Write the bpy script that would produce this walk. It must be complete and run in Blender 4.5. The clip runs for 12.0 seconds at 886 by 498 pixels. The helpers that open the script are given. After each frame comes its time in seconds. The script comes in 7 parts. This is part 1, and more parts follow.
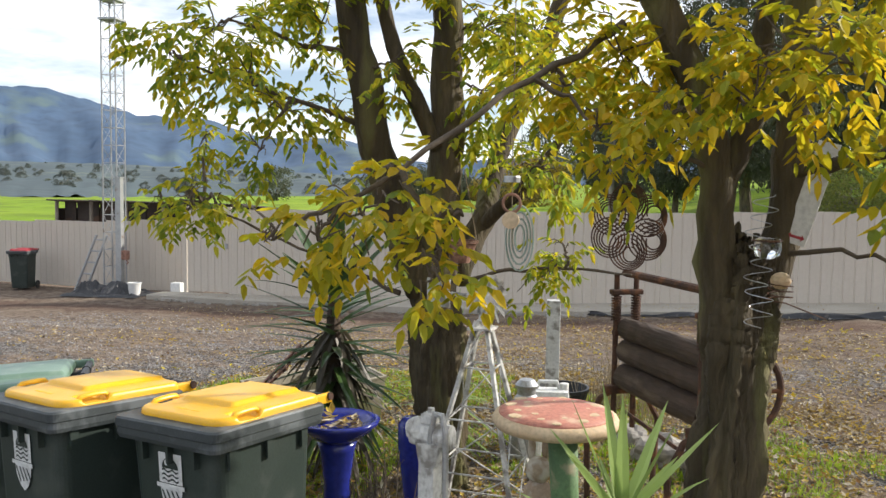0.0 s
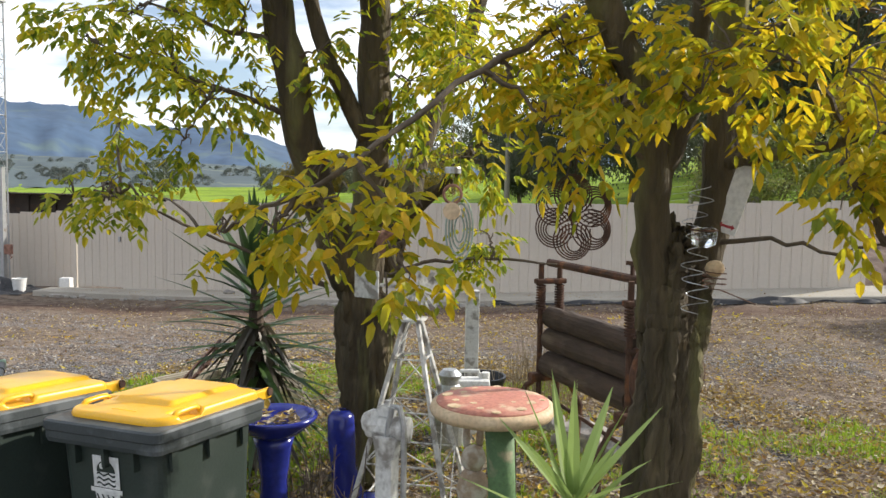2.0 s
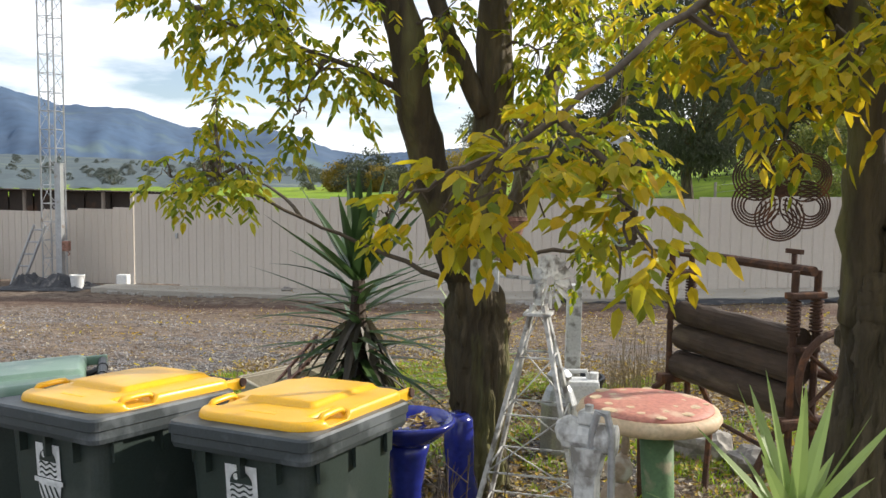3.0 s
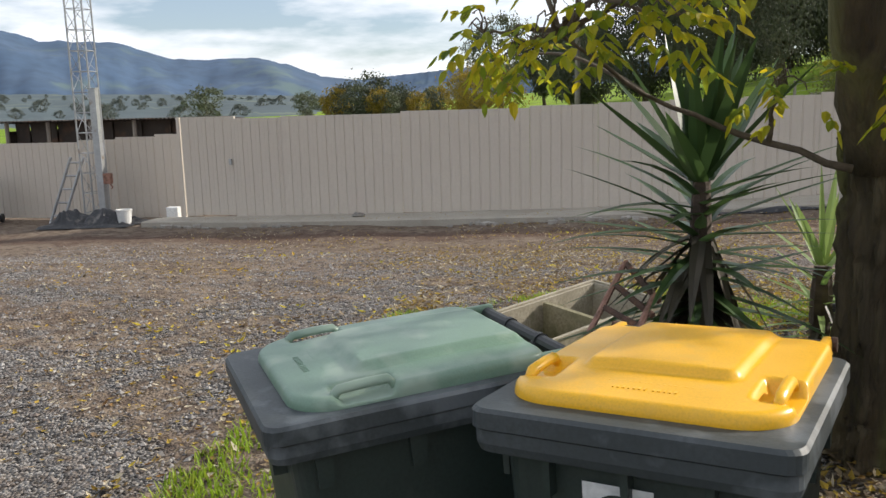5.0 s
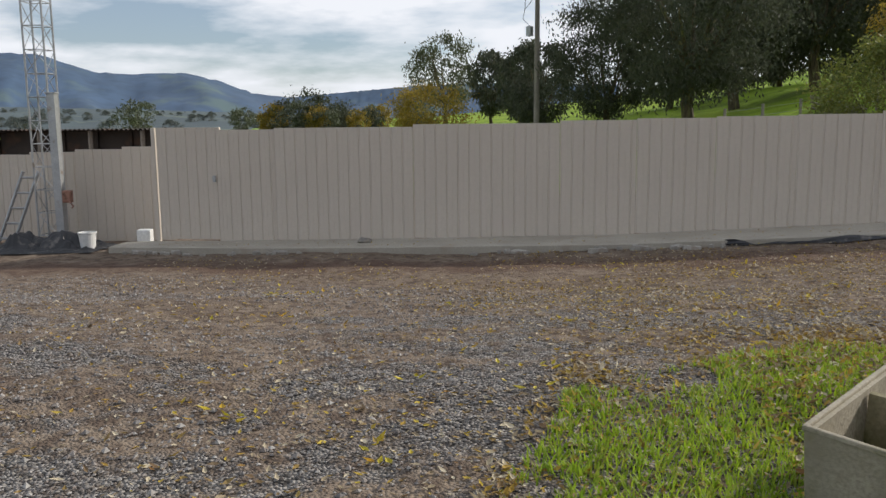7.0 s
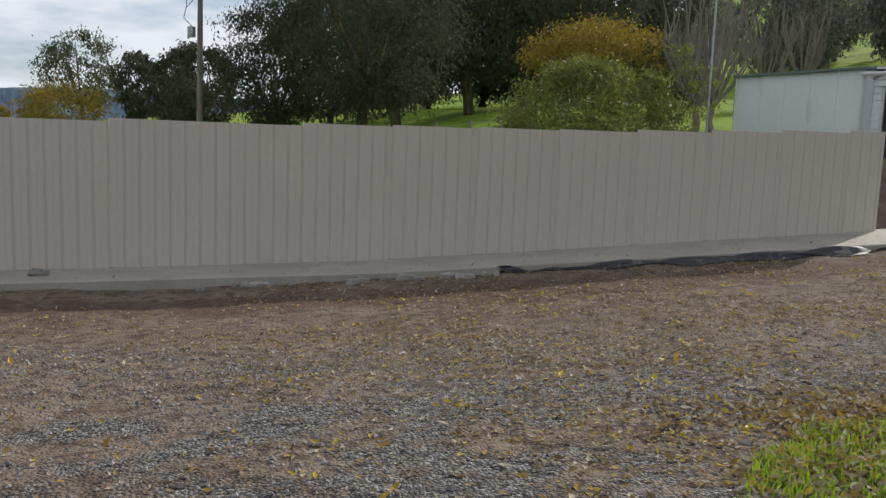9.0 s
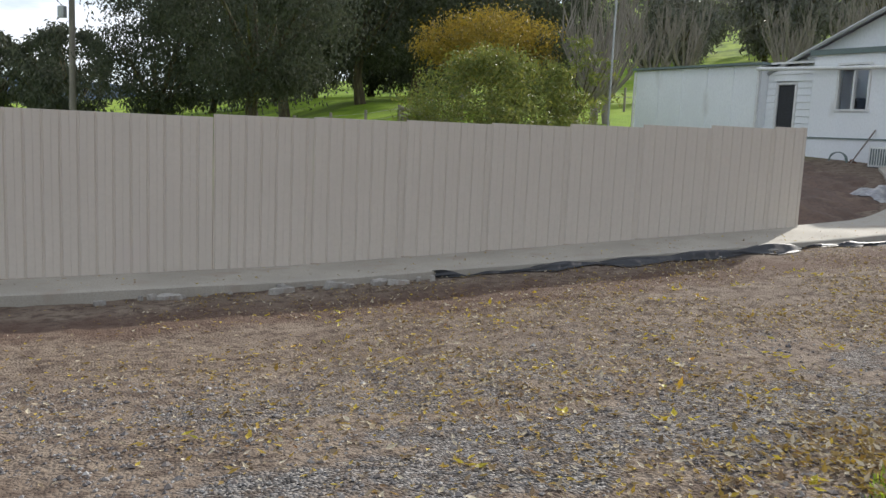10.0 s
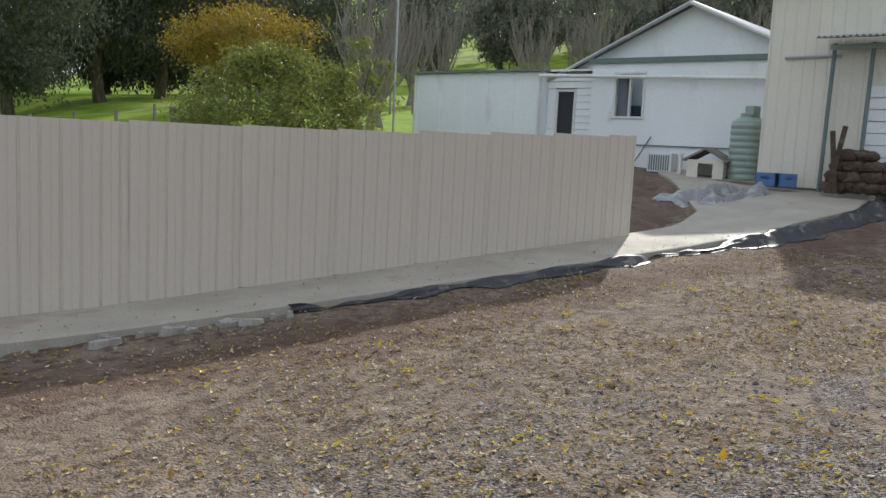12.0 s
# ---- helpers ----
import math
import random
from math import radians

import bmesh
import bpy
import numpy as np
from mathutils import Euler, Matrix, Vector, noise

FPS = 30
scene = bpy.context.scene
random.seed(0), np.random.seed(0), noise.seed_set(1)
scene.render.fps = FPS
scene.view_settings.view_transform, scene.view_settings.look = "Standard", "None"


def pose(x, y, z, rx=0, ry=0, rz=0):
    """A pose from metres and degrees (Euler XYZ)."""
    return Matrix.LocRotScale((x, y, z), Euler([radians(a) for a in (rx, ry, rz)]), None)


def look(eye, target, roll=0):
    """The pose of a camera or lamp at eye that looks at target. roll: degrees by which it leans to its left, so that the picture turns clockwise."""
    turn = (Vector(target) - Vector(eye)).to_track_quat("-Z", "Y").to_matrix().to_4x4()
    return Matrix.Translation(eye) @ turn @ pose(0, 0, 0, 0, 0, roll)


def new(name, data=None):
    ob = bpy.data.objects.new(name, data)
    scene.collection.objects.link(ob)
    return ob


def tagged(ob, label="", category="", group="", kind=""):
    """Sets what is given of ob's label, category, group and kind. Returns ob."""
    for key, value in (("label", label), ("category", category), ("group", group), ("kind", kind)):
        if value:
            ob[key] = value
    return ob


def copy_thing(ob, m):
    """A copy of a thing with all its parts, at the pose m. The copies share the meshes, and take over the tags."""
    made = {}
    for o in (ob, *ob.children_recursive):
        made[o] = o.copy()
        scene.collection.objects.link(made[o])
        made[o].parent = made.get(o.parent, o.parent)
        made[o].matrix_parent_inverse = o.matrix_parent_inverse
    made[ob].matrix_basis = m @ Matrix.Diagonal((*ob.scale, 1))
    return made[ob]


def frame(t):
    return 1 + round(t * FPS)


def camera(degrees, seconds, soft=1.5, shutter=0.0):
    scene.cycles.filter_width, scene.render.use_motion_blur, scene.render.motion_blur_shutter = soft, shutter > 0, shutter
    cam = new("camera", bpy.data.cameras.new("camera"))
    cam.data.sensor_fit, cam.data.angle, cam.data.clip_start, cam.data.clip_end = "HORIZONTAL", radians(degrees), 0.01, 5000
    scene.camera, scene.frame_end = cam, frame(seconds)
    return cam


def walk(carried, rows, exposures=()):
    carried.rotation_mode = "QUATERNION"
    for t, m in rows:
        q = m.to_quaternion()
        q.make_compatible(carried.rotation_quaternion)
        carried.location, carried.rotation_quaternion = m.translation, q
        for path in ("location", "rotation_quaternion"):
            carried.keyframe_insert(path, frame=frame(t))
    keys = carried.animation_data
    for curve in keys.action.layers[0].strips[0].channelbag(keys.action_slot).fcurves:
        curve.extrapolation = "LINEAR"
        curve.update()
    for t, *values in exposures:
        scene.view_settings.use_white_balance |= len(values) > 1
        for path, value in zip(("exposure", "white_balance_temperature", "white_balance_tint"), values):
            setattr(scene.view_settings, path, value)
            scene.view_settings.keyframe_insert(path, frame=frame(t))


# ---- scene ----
cam = camera(55.0, 12.0)
PATH = [
    (0, (6.518, -0.335, 0.246), (5.87, 1.551, 0.096), 0.9),
    (0.5, (6.486, -0.337, 0.251), (5.943, 1.582, 0.104), 1.0),
    (1, (6.479, -0.331, 0.249), (6.021, 1.608, 0.077), 1.0),
    (1.5, (6.44, -0.353, 0.249), (6.028, 1.596, 0.08), 1.1),
    (2, (6.344, -0.374, 0.243), (5.934, 1.576, 0.076), 1.0),
    (2.5, (6.168, -0.286, 0.199), (5.713, 1.654, 0.026), 1.1),
    (2.7, (6.052, -0.208, 0.173), (5.56, 1.723, 0.005), 1.0),
    (4.3, (4.738, 0.469, 0.031), (4.245, 2.39, -0.227), -0.1),
    (4.5, (4.553, 0.552, 0.002), (4.069, 2.471, -0.289), -0.8),
    (5, (4.095, 0.794, -0.079), (3.609, 2.703, -0.425), -1.6),
    (5.5, (3.653, 1.087, -0.08), (3.186, 3.002, -0.419), -1.9),
    (6, (3.247, 1.353, -0.086), (2.802, 3.274, -0.425), -1.5),
    (6.5, (2.871, 1.697, -0.094), (2.436, 3.621, -0.429), -0.9),
    (6.7, (2.711, 1.815, -0.118), (2.31, 3.748, -0.441), -0.7),
    (8.5, (1.519, 3.755, -0.313), (1.751, 5.724, -0.572), 1.1),
    (9, (1.275, 4.249, -0.332), (1.761, 6.172, -0.59), 2.2),
    (9.5, (1.074, 4.688, -0.31), (1.711, 6.564, -0.581), 2.6),
    (10, (0.99, 5.145, -0.302), (1.734, 6.982, -0.573), 2.6),
    (10.5, (0.793, 5.533, -0.288), (1.776, 7.253, -0.558), 2.2),
    (11, (0.701, 5.934, -0.311), (1.735, 7.628, -0.56), 2.0),
    (11.5, (0.646, 6.355, -0.3), (1.741, 8.008, -0.56), 2.1),
    (12, (0.569, 6.832, -0.29), (1.825, 8.37, -0.529), 2.9),
]
walk(cam, [(t, look(eye, aim, lean)) for t, eye, aim, lean in PATH],
     exposures=[(0.0, 0.32, 6420, 10), (2.5, 0.32, 6400, 10), (4.5, 0.04, 6380, 10), (5.5, 0.02, 6480, 11), (6.5, -0.22, 6400, 11), (7.5, -0.48, 6350, 10), (8.5, -0.60, 6300, 10), (9.0, -0.46, 6250, 10), (9.5, -0.10, 6200, 10), (10.5, 0.02, 6150, 10), (12.0, 0.02, 6100, 9)])

# ---- world and sun ----
SUN_AZ, SUN_EL = 56.0, 27.5
world = bpy.data.worlds.new("sky")
scene.world = world
world.use_nodes = True
wn, wl = world.node_tree.nodes, world.node_tree.links
wn.clear()
w_out, w_bg = wn.new("ShaderNodeOutputWorld"), wn.new("ShaderNodeBackground")
sky = wn.new("ShaderNodeTexSky")
sky.sky_type, sky.sun_disc = "NISHITA", False
sky.sun_elevation, sky.sun_rotation = radians(SUN_EL), radians(SUN_AZ)
sky.air_density, sky.dust_density, sky.ozone_density = 1.0, 0.4, 4.0
w_co, w_map, w_noise, w_ramp, w_mix = (wn.new("ShaderNode" + k) for k in ("TexCoord", "Mapping", "TexNoise", "ValToRGB", "Mix"))
w_map.inputs["Scale"].default_value = (1.6, 1.6, 7.0)
w_noise.inputs["Scale"].default_value, w_noise.inputs["Detail"].default_value, w_noise.inputs["Roughness"].default_value = 2.2, 8.0, 0.55
w_ramp.color_ramp.elements[0].position, w_ramp.color_ramp.elements[1].position = 0.40, 0.57
w_ramp.color_ramp.elements[0].color, w_ramp.color_ramp.elements[1].color = (0.20, 0.20, 0.20, 1), (1, 1, 1, 1)
w_mix.data_type = "RGBA"
w_mix.inputs[7].default_value = (10.4, 10.6, 11.0, 1)
wl.new(w_co.outputs["Generated"], w_map.inputs["Vector"])
wl.new(w_map.outputs[0], w_noise.inputs["Vector"])
wl.new(w_noise.outputs["Fac"], w_ramp.inputs[0])
wl.new(w_ramp.outputs[0], w_mix.inputs[0])
wl.new(sky.outputs[0], w_mix.inputs[6])
wl.new(w_mix.outputs[2], w_bg.inputs["Color"])
w_bg.inputs["Strength"].default_value = 0.11
wl.new(w_bg.outputs[0], w_out.inputs[0])

sun = new("sun", bpy.data.lights.new("sun", "SUN"))
sun.data.energy, sun.data.angle, sun.data.color = 5.0, radians(0.9), (1.0, 0.92, 0.80)
sun_from = Vector((math.sin(radians(SUN_AZ)) * math.cos(radians(SUN_EL)), math.cos(radians(SUN_AZ)) * math.cos(radians(SUN_EL)), math.sin(radians(SUN_EL))))
sun.matrix_world = look(sun_from * 60, (0, 0, 0))
scene.view_settings.exposure = 0.0


# ---- materials ----
def mat(name, a, b=None, scale=8.0, rough=0.7, bump=0.15, metal=0.0, fine=60.0, c=None, c_at=0.62, c_scale=2.0, rand=0.0, gloss_var=0.15, stretch=(1, 1, 1), speck=1.0, deep=0.01):
    """Two colours mixed by grain at two scales, a third in patches, relief from the grain."""
    m = bpy.data.materials.new(name)
    m.use_nodes = True
    n, l = m.node_tree.nodes, m.node_tree.links
    p = n["Principled BSDF"]
    co = n.new("ShaderNodeTexCoord")
    mp = n.new("ShaderNodeMapping")
    mp.inputs["Scale"].default_value = stretch
    l.new(co.outputs["Object"], mp.inputs[0])
    def tex(s, d=4.0):
        t = n.new("ShaderNodeTexNoise")
        t.inputs["Scale"].default_value, t.inputs["Detail"].default_value = s, d
        l.new(mp.outputs[0], t.inputs["Vector"])
        return t.outputs["Fac"]
    def mixed(f, x, y):
        k = n.new("ShaderNodeMix")
        k.data_type = "RGBA"
        for sock, v in ((k.inputs[0], f), (k.inputs[6], x), (k.inputs[7], y)):
            if isinstance(v, bpy.types.NodeSocket):
                l.new(v, sock)
            else:
                sock.default_value = v if isinstance(v, float) else (*v, 1)
        return k.outputs[2]
    def ramp(f, lo, hi):
        r = n.new("ShaderNodeMapRange")
        r.inputs[1].default_value, r.inputs[2].default_value = lo, hi
        l.new(f, r.inputs[0])
        return r.outputs[0]
    coarse, grain = tex(scale), tex(fine, 6.0)
    b = b or tuple(v * 0.8 for v in a)
    col = mixed(ramp(coarse, 0.35, 0.65), a, b)
    col = mixed(ramp(grain, 0.4, 0.75), col, tuple((x + y) / 2 * (1 - 0.28 * speck) for x, y in zip(a, b)))
    if c:
        col = mixed(ramp(tex(c_scale, 8.0), c_at - 0.05, c_at + 0.07), col, c)
    if rand:
        oi = n.new("ShaderNodeObjectInfo")
        hs = n.new("ShaderNodeHueSaturation")
        mr = n.new("ShaderNodeMapRange")
        mr.inputs[3].default_value, mr.inputs[4].default_value = 1 - rand, 1 + rand
        l.new(oi.outputs["Random"], mr.inputs[0])
        l.new(mr.outputs[0], hs.inputs["Value"])
        l.new(col, hs.inputs["Color"])
        col = hs.outputs[0]
    l.new(col, p.inputs["Base Color"])
    rr = n.new("ShaderNodeMapRange")
    rr.inputs[3].default_value, rr.inputs[4].default_value = max(0.03, rough - gloss_var), min(1, rough + gloss_var)
    l.new(coarse, rr.inputs[0])
    l.new(rr.outputs[0], p.inputs["Roughness"])
    p.inputs["Metallic"].default_value = metal
    if bump:
        bp = n.new("ShaderNodeBump")
        bp.inputs["Strength"].default_value, bp.inputs["Distance"].default_value = bump, deep
        l.new(grain, bp.inputs["Height"])
        l.new(bp.outputs[0], p.inputs["Normal"])
    return m


def leaf_mat(name, cols, translucent=0.45, rough=0.5):
    """Leaves: each island takes one of the colours, and light comes through."""
    m = bpy.data.materials.new(name)
    m.use_nodes = True
    n, l = m.node_tree.nodes, m.node_tree.links
    p, out = n["Principled BSDF"], n["Material Output"]
    g, r = n.new("ShaderNodeNewGeometry"), n.new("ShaderNodeValToRGB")
    while len(r.color_ramp.elements) < len(cols):
        r.color_ramp.elements.new(0.5)
    for k, colour in enumerate(cols):
        r.color_ramp.elements[k].position = k / max(1, len(cols) - 1)
        r.color_ramp.elements[k].color = (*colour, 1)
    l.new(g.outputs["Random Per Island"], r.inputs[0])
    l.new(r.outputs[0], p.inputs["Base Color"])
    p.inputs["Roughness"].default_value = rough
    t, mx = n.new("ShaderNodeBsdfTranslucent"), n.new("ShaderNodeMixShader")
    l.new(r.outputs[0], t.inputs["Color"])
    mx.inputs[0].default_value = translucent
    l.new(p.outputs[0], mx.inputs[1])
    l.new(t.outputs[0], mx.inputs[2])
    l.new(mx.outputs[0], out.inputs["Surface"])
    return m


M = dict(
    fence=mat("fence_steel", (0.575, 0.515, 0.44), (0.545, 0.487, 0.415), 0.6, 0.55, 0.04, fine=25, c=(0.55, 0.485, 0.42), c_at=0.66, c_scale=1.2, speck=0.15),
    slab=mat("concrete_path", (0.43, 0.395, 0.33), (0.35, 0.32, 0.265), 1.5, 0.85, 0.25, fine=90, c=(0.32, 0.275, 0.22), c_at=0.63, c_scale=2.5),
    plastic_sheet=mat("black_plastic_sheet", (0.020, 0.021, 0.024), (0.034, 0.035, 0.039), 5, 0.52, 0.1, c=(0.15, 0.135, 0.12), c_at=0.62, c_scale=6),
    grey_sheet=mat("grey_plastic_sheet", (0.30, 0.30, 0.31), (0.17, 0.17, 0.175), 5, 0.3, 0.1, c=(0.36, 0.35, 0.33), c_at=0.58, c_scale=5),
    bin_green=mat("bin_dark_green", (0.022, 0.036, 0.031), (0.028, 0.041, 0.036), 5, 0.5, 0.06, fine=120, c=(0.05, 0.062, 0.054), c_at=0.6, c_scale=5),
    bin_rim=mat("bin_rim_faded", (0.056, 0.067, 0.072), (0.034, 0.043, 0.046), 4, 0.5, 0.06, fine=120, c=(0.115, 0.13, 0.14), c_at=0.60, c_scale=9),
    lid_yellow=mat("lid_yellow", (0.86, 0.46, 0.012), (0.80, 0.43, 0.02), 5, 0.34, 0.02, fine=220, speck=0.5, c=(0.72, 0.41, 0.05), c_at=0.60, c_scale=9),
    lid_green=mat("lid_faded_green", (0.17, 0.27, 0.20), (0.15, 0.245, 0.18), 4, 0.38, 0.02, fine=220, speck=0.5, c=(0.25, 0.33, 0.26), c_at=0.54, c_scale=6),
    black_rubber=mat("black_plastic", (0.02, 0.022, 0.025), None, 6, 0.45, 0.05),
    white_print=mat("white_print", (0.72, 0.73, 0.72), (0.62, 0.63, 0.62), 20, 0.6, 0.03),
    red_plastic=mat("red_plastic", (0.42, 0.03, 0.04), None, 6, 0.45, 0.03),
    tub=mat("weathered_concrete", (0.44, 0.395, 0.31), (0.29, 0.26, 0.195), 4, 0.9, 0.3, fine=70, c=(0.15, 0.15, 0.065), c_at=0.55, c_scale=3.0),
    mossy_tub=mat("mossy_concrete", (0.27, 0.235, 0.15), (0.17, 0.16, 0.075), 5, 0.95, 0.3, fine=70, c=(0.085, 0.09, 0.03), c_at=0.5, c_scale=4),
    moss=mat("damp_moss", (0.05, 0.06, 0.02), (0.03, 0.03, 0.02), 9, 0.95, 0.5),
    rust=mat("rusty_iron", (0.13, 0.065, 0.04), (0.075, 0.045, 0.035), 14, 0.85, 0.4, 0.25, fine=120, c=(0.20, 0.09, 0.045), c_at=0.6, c_scale=12),
    rust_pink=mat("faded_rusty_paint", (0.36, 0.20, 0.15), (0.25, 0.12, 0.08), 16, 0.8, 0.3, fine=100, c=(0.12, 0.06, 0.04), c_at=0.56, c_scale=18),
    galv=mat("galvanised_steel", (0.50, 0.51, 0.52), (0.40, 0.41, 0.42), 9, 0.45, 0.06, 0.7, fine=60, c=(0.30, 0.26, 0.22), c_at=0.66, c_scale=7),
    white_paint=mat("weathered_white_paint", (0.66, 0.66, 0.64), (0.54, 0.54, 0.52), 9, 0.7, 0.2, fine=60, c=(0.24, 0.225, 0.205), c_at=0.55, c_scale=16),
    white_clean=mat("white_plastic", (0.78, 0.78, 0.76), (0.70, 0.70, 0.68), 6, 0.5, 0.04),
    blue_glaze=mat("cobalt_glaze", (0.012, 0.018, 0.17), (0.02, 0.03, 0.24), 6, 0.16, 0.08, fine=40, gloss_var=0.08),
    bark=mat("tree_bark", (0.128, 0.099, 0.054), (0.040, 0.031, 0.020), 9, 0.95, 1.0, fine=38, c=(0.150, 0.142, 0.054), c_at=0.56, c_scale=5, stretch=(1, 1, 0.2), deep=0.03),
    twig=mat("twig_bark", (0.13, 0.10, 0.07), (0.09, 0.07, 0.05), 20, 0.9, 0.4),
    old_wood=mat("old_dark_wood", (0.085, 0.055, 0.038), (0.05, 0.035, 0.026), 12, 0.9, 0.7, fine=45, c=(0.13, 0.095, 0.065), c_at=0.6, c_scale=9, stretch=(0.25, 1, 1)),
    mushroom_red=mat("faded_red_paint", (0.50, 0.17, 0.13), (0.56, 0.25, 0.18), 7, 0.6, 0.2, c=(0.62, 0.42, 0.30), c_at=0.60, c_scale=9),
    mushroom_cream=mat("cream_paint", (0.66, 0.52, 0.34), (0.58, 0.42, 0.26), 8, 0.65, 0.15),
    mushroom_green=mat("green_paint", (0.13, 0.24, 0.10), (0.10, 0.18, 0.08), 9, 0.65, 0.2, c=(0.3, 0.28, 0.17), c_at=0.64, c_scale=10),
    stone_statue=mat("cast_stone", (0.50, 0.40, 0.29), (0.38, 0.27, 0.19), 9, 0.9, 0.3, c=(0.62, 0.58, 0.50), c_at=0.55, c_scale=11),
    rubble=mat("broken_concrete", (0.38, 0.36, 0.32), (0.29, 0.27, 0.24), 7, 0.95, 0.5, fine=60, c=(0.26, 0.22, 0.18), c_at=0.58, c_scale=9, rand=0.2),
    rock=mat("grey_rock", (0.30, 0.28, 0.25), (0.22, 0.20, 0.18), 5, 0.95, 0.6, fine=40, c=(0.36, 0.33, 0.28), c_at=0.55, c_scale=7, rand=0.2),
    weatherboard=mat("white_weatherboard", (0.82, 0.84, 0.85), (0.77, 0.79, 0.80), 1.2, 0.6, 0.05, fine=30, c=(0.66, 0.66, 0.65), c_at=0.66, c_scale=1.5, stretch=(1, 1, 0.5), speck=0.3),
    cream_steel=mat("cream_steel_cladding", (0.70, 0.66, 0.56), (0.66, 0.62, 0.53), 0.8, 0.5, 0.03, fine=20, speck=0.2),
    roof_steel=mat("roof_steel", (0.50, 0.51, 0.52), (0.42, 0.43, 0.44), 2, 0.4, 0.05, 0.5),
    green_trim=mat("grey_green_trim", (0.17, 0.22, 0.21), None, 5, 0.6, 0.05),
    dark_door=mat("dark_flyscreen", (0.035, 0.037, 0.042), None, 20, 0.7, 0.1),
    curtain=mat("curtain_cloth", (0.40, 0.38, 0.36), (0.33, 0.31, 0.30), 9, 0.9, 0.1),
    dark_shed=mat("dark_rusted_tin", (0.055, 0.042, 0.036), (0.03, 0.026, 0.024), 2, 0.85, 0.1, c=(0.085, 0.05, 0.035), c_at=0.58, c_scale=2),
    red_earth=mat("red_earth", (0.135, 0.088, 0.064), (0.085, 0.055, 0.040), 2.0, 1.0, 0.8, fine=18, c=(0.145, 0.10, 0.07), c_at=0.58, c_scale=4),
    tank_green=mat("pale_green_plastic", (0.34, 0.42, 0.37), (0.30, 0.38, 0.33), 3, 0.5, 0.05),
    grey_pole=mat("weathered_pole", (0.30, 0.265, 0.23), (0.17, 0.15, 0.13), 4, 0.9, 0.3, stretch=(1, 1, 0.2)),
    blue_plastic=mat("blue_crate", (0.08, 0.17, 0.36), None, 5, 0.5, 0.05),
)
M["leaf_gold"] = leaf_mat("golden_leaves", [(0.50, 0.45, 0.018), (0.28, 0.34, 0.02), (0.68, 0.50, 0.018), (0.16, 0.23, 0.02), (0.58, 0.49, 0.018), (0.72, 0.50, 0.018), (0.40, 0.41, 0.02), (0.66, 0.42, 0.018)], 0.60)
M["leaf_green"] = leaf_mat("green_gold_leaves", [(0.36, 0.41, 0.025), (0.54, 0.49, 0.025), (0.18, 0.26, 0.025), (0.42, 0.44, 0.025), (0.64, 0.50, 0.02), (0.26, 0.33, 0.025), (0.13, 0.20, 0.025)], 0.60)
M["gum_leaf"] = leaf_mat("gum_leaves", [(0.060, 0.072, 0.044), (0.082, 0.094, 0.056), (0.048, 0.058, 0.038), (0.105, 0.110, 0.068)], 0.3, 0.75)
M["pale_gum_leaf"] = leaf_mat("pale_gum_leaves", [(0.09, 0.105, 0.06), (0.12, 0.13, 0.07), (0.07, 0.085, 0.05)], 0.3)
M["orange_leaf"] = leaf_mat("orange_leaves", [(0.27, 0.185, 0.025), (0.34, 0.24, 0.03), (0.19, 0.14, 0.02), (0.26, 0.21, 0.035)], 0.45)
M["shrub_leaf"] = leaf_mat("shrub_leaves", [(0.18, 0.21, 0.045), (0.11, 0.145, 0.035), (0.25, 0.25, 0.05), (0.13, 0.16, 0.04)], 0.45)
M["yucca_leaf"] = leaf_mat("yucca_leaves", [(0.06, 0.115, 0.035), (0.045, 0.085, 0.03), (0.10, 0.17, 0.05)], 0.3, 0.3)
M["dry_leaf"] = leaf_mat("dry_leaves", [(0.10, 0.085, 0.06), (0.07, 0.06, 0.045), (0.15, 0.13, 0.09)], 0.2)
M["agave_leaf"] = leaf_mat("pale_spiky_leaves", [(0.24, 0.34, 0.10), (0.30, 0.40, 0.13), (0.18, 0.28, 0.08)], 0.35, 0.4)
M["grass"] = leaf_mat("grass_blades", [(0.26, 0.40, 0.02), (0.36, 0.50, 0.03), (0.16, 0.26, 0.02), (0.42, 0.46, 0.06)], 0.45)
M["litter"] = leaf_mat("fallen_leaves", [(0.62, 0.55, 0.41), (0.52, 0.45, 0.32), (0.32, 0.26, 0.17), (0.19, 0.12, 0.06), (0.38, 0.31, 0.20), (0.13, 0.09, 0.05), (0.42, 0.28, 0.04), (0.25, 0.17, 0.09), (0.56, 0.42, 0.05), (0.22, 0.11, 0.04)], 0.2, 0.85)
M["stalk"] = leaf_mat("dry_stalks", [(0.28, 0.22, 0.13), (0.20, 0.15, 0.09), (0.34, 0.28, 0.18)], 0.1)


# ---- mesh helpers ----
def part(name, bm, material, parent=None, label="", smooth=False, m=None):
    """Links a bmesh as one mesh object, under a thing or a part."""
    me = bpy.data.meshes.new(name)
    bm.normal_update()
    bm.to_mesh(me)
    bm.free()
    me.materials.append(material)
    if smooth:
        me.polygons.foreach_set("use_smooth", [True] * len(me.polygons))
    ob = new(name, me)
    ob.parent = parent
    if m is not None:
        ob.matrix_basis = m
    if label:
        tagged(ob, label)
    return ob


def thing(name, x, y, z, turn=0.0, label="", category="", group=""):
    ob = new(name)
    ob.empty_display_size = 0.1
    ob.matrix_basis = pose(x, y, z, 0, 0, turn)
    return tagged(ob, label, category, group)


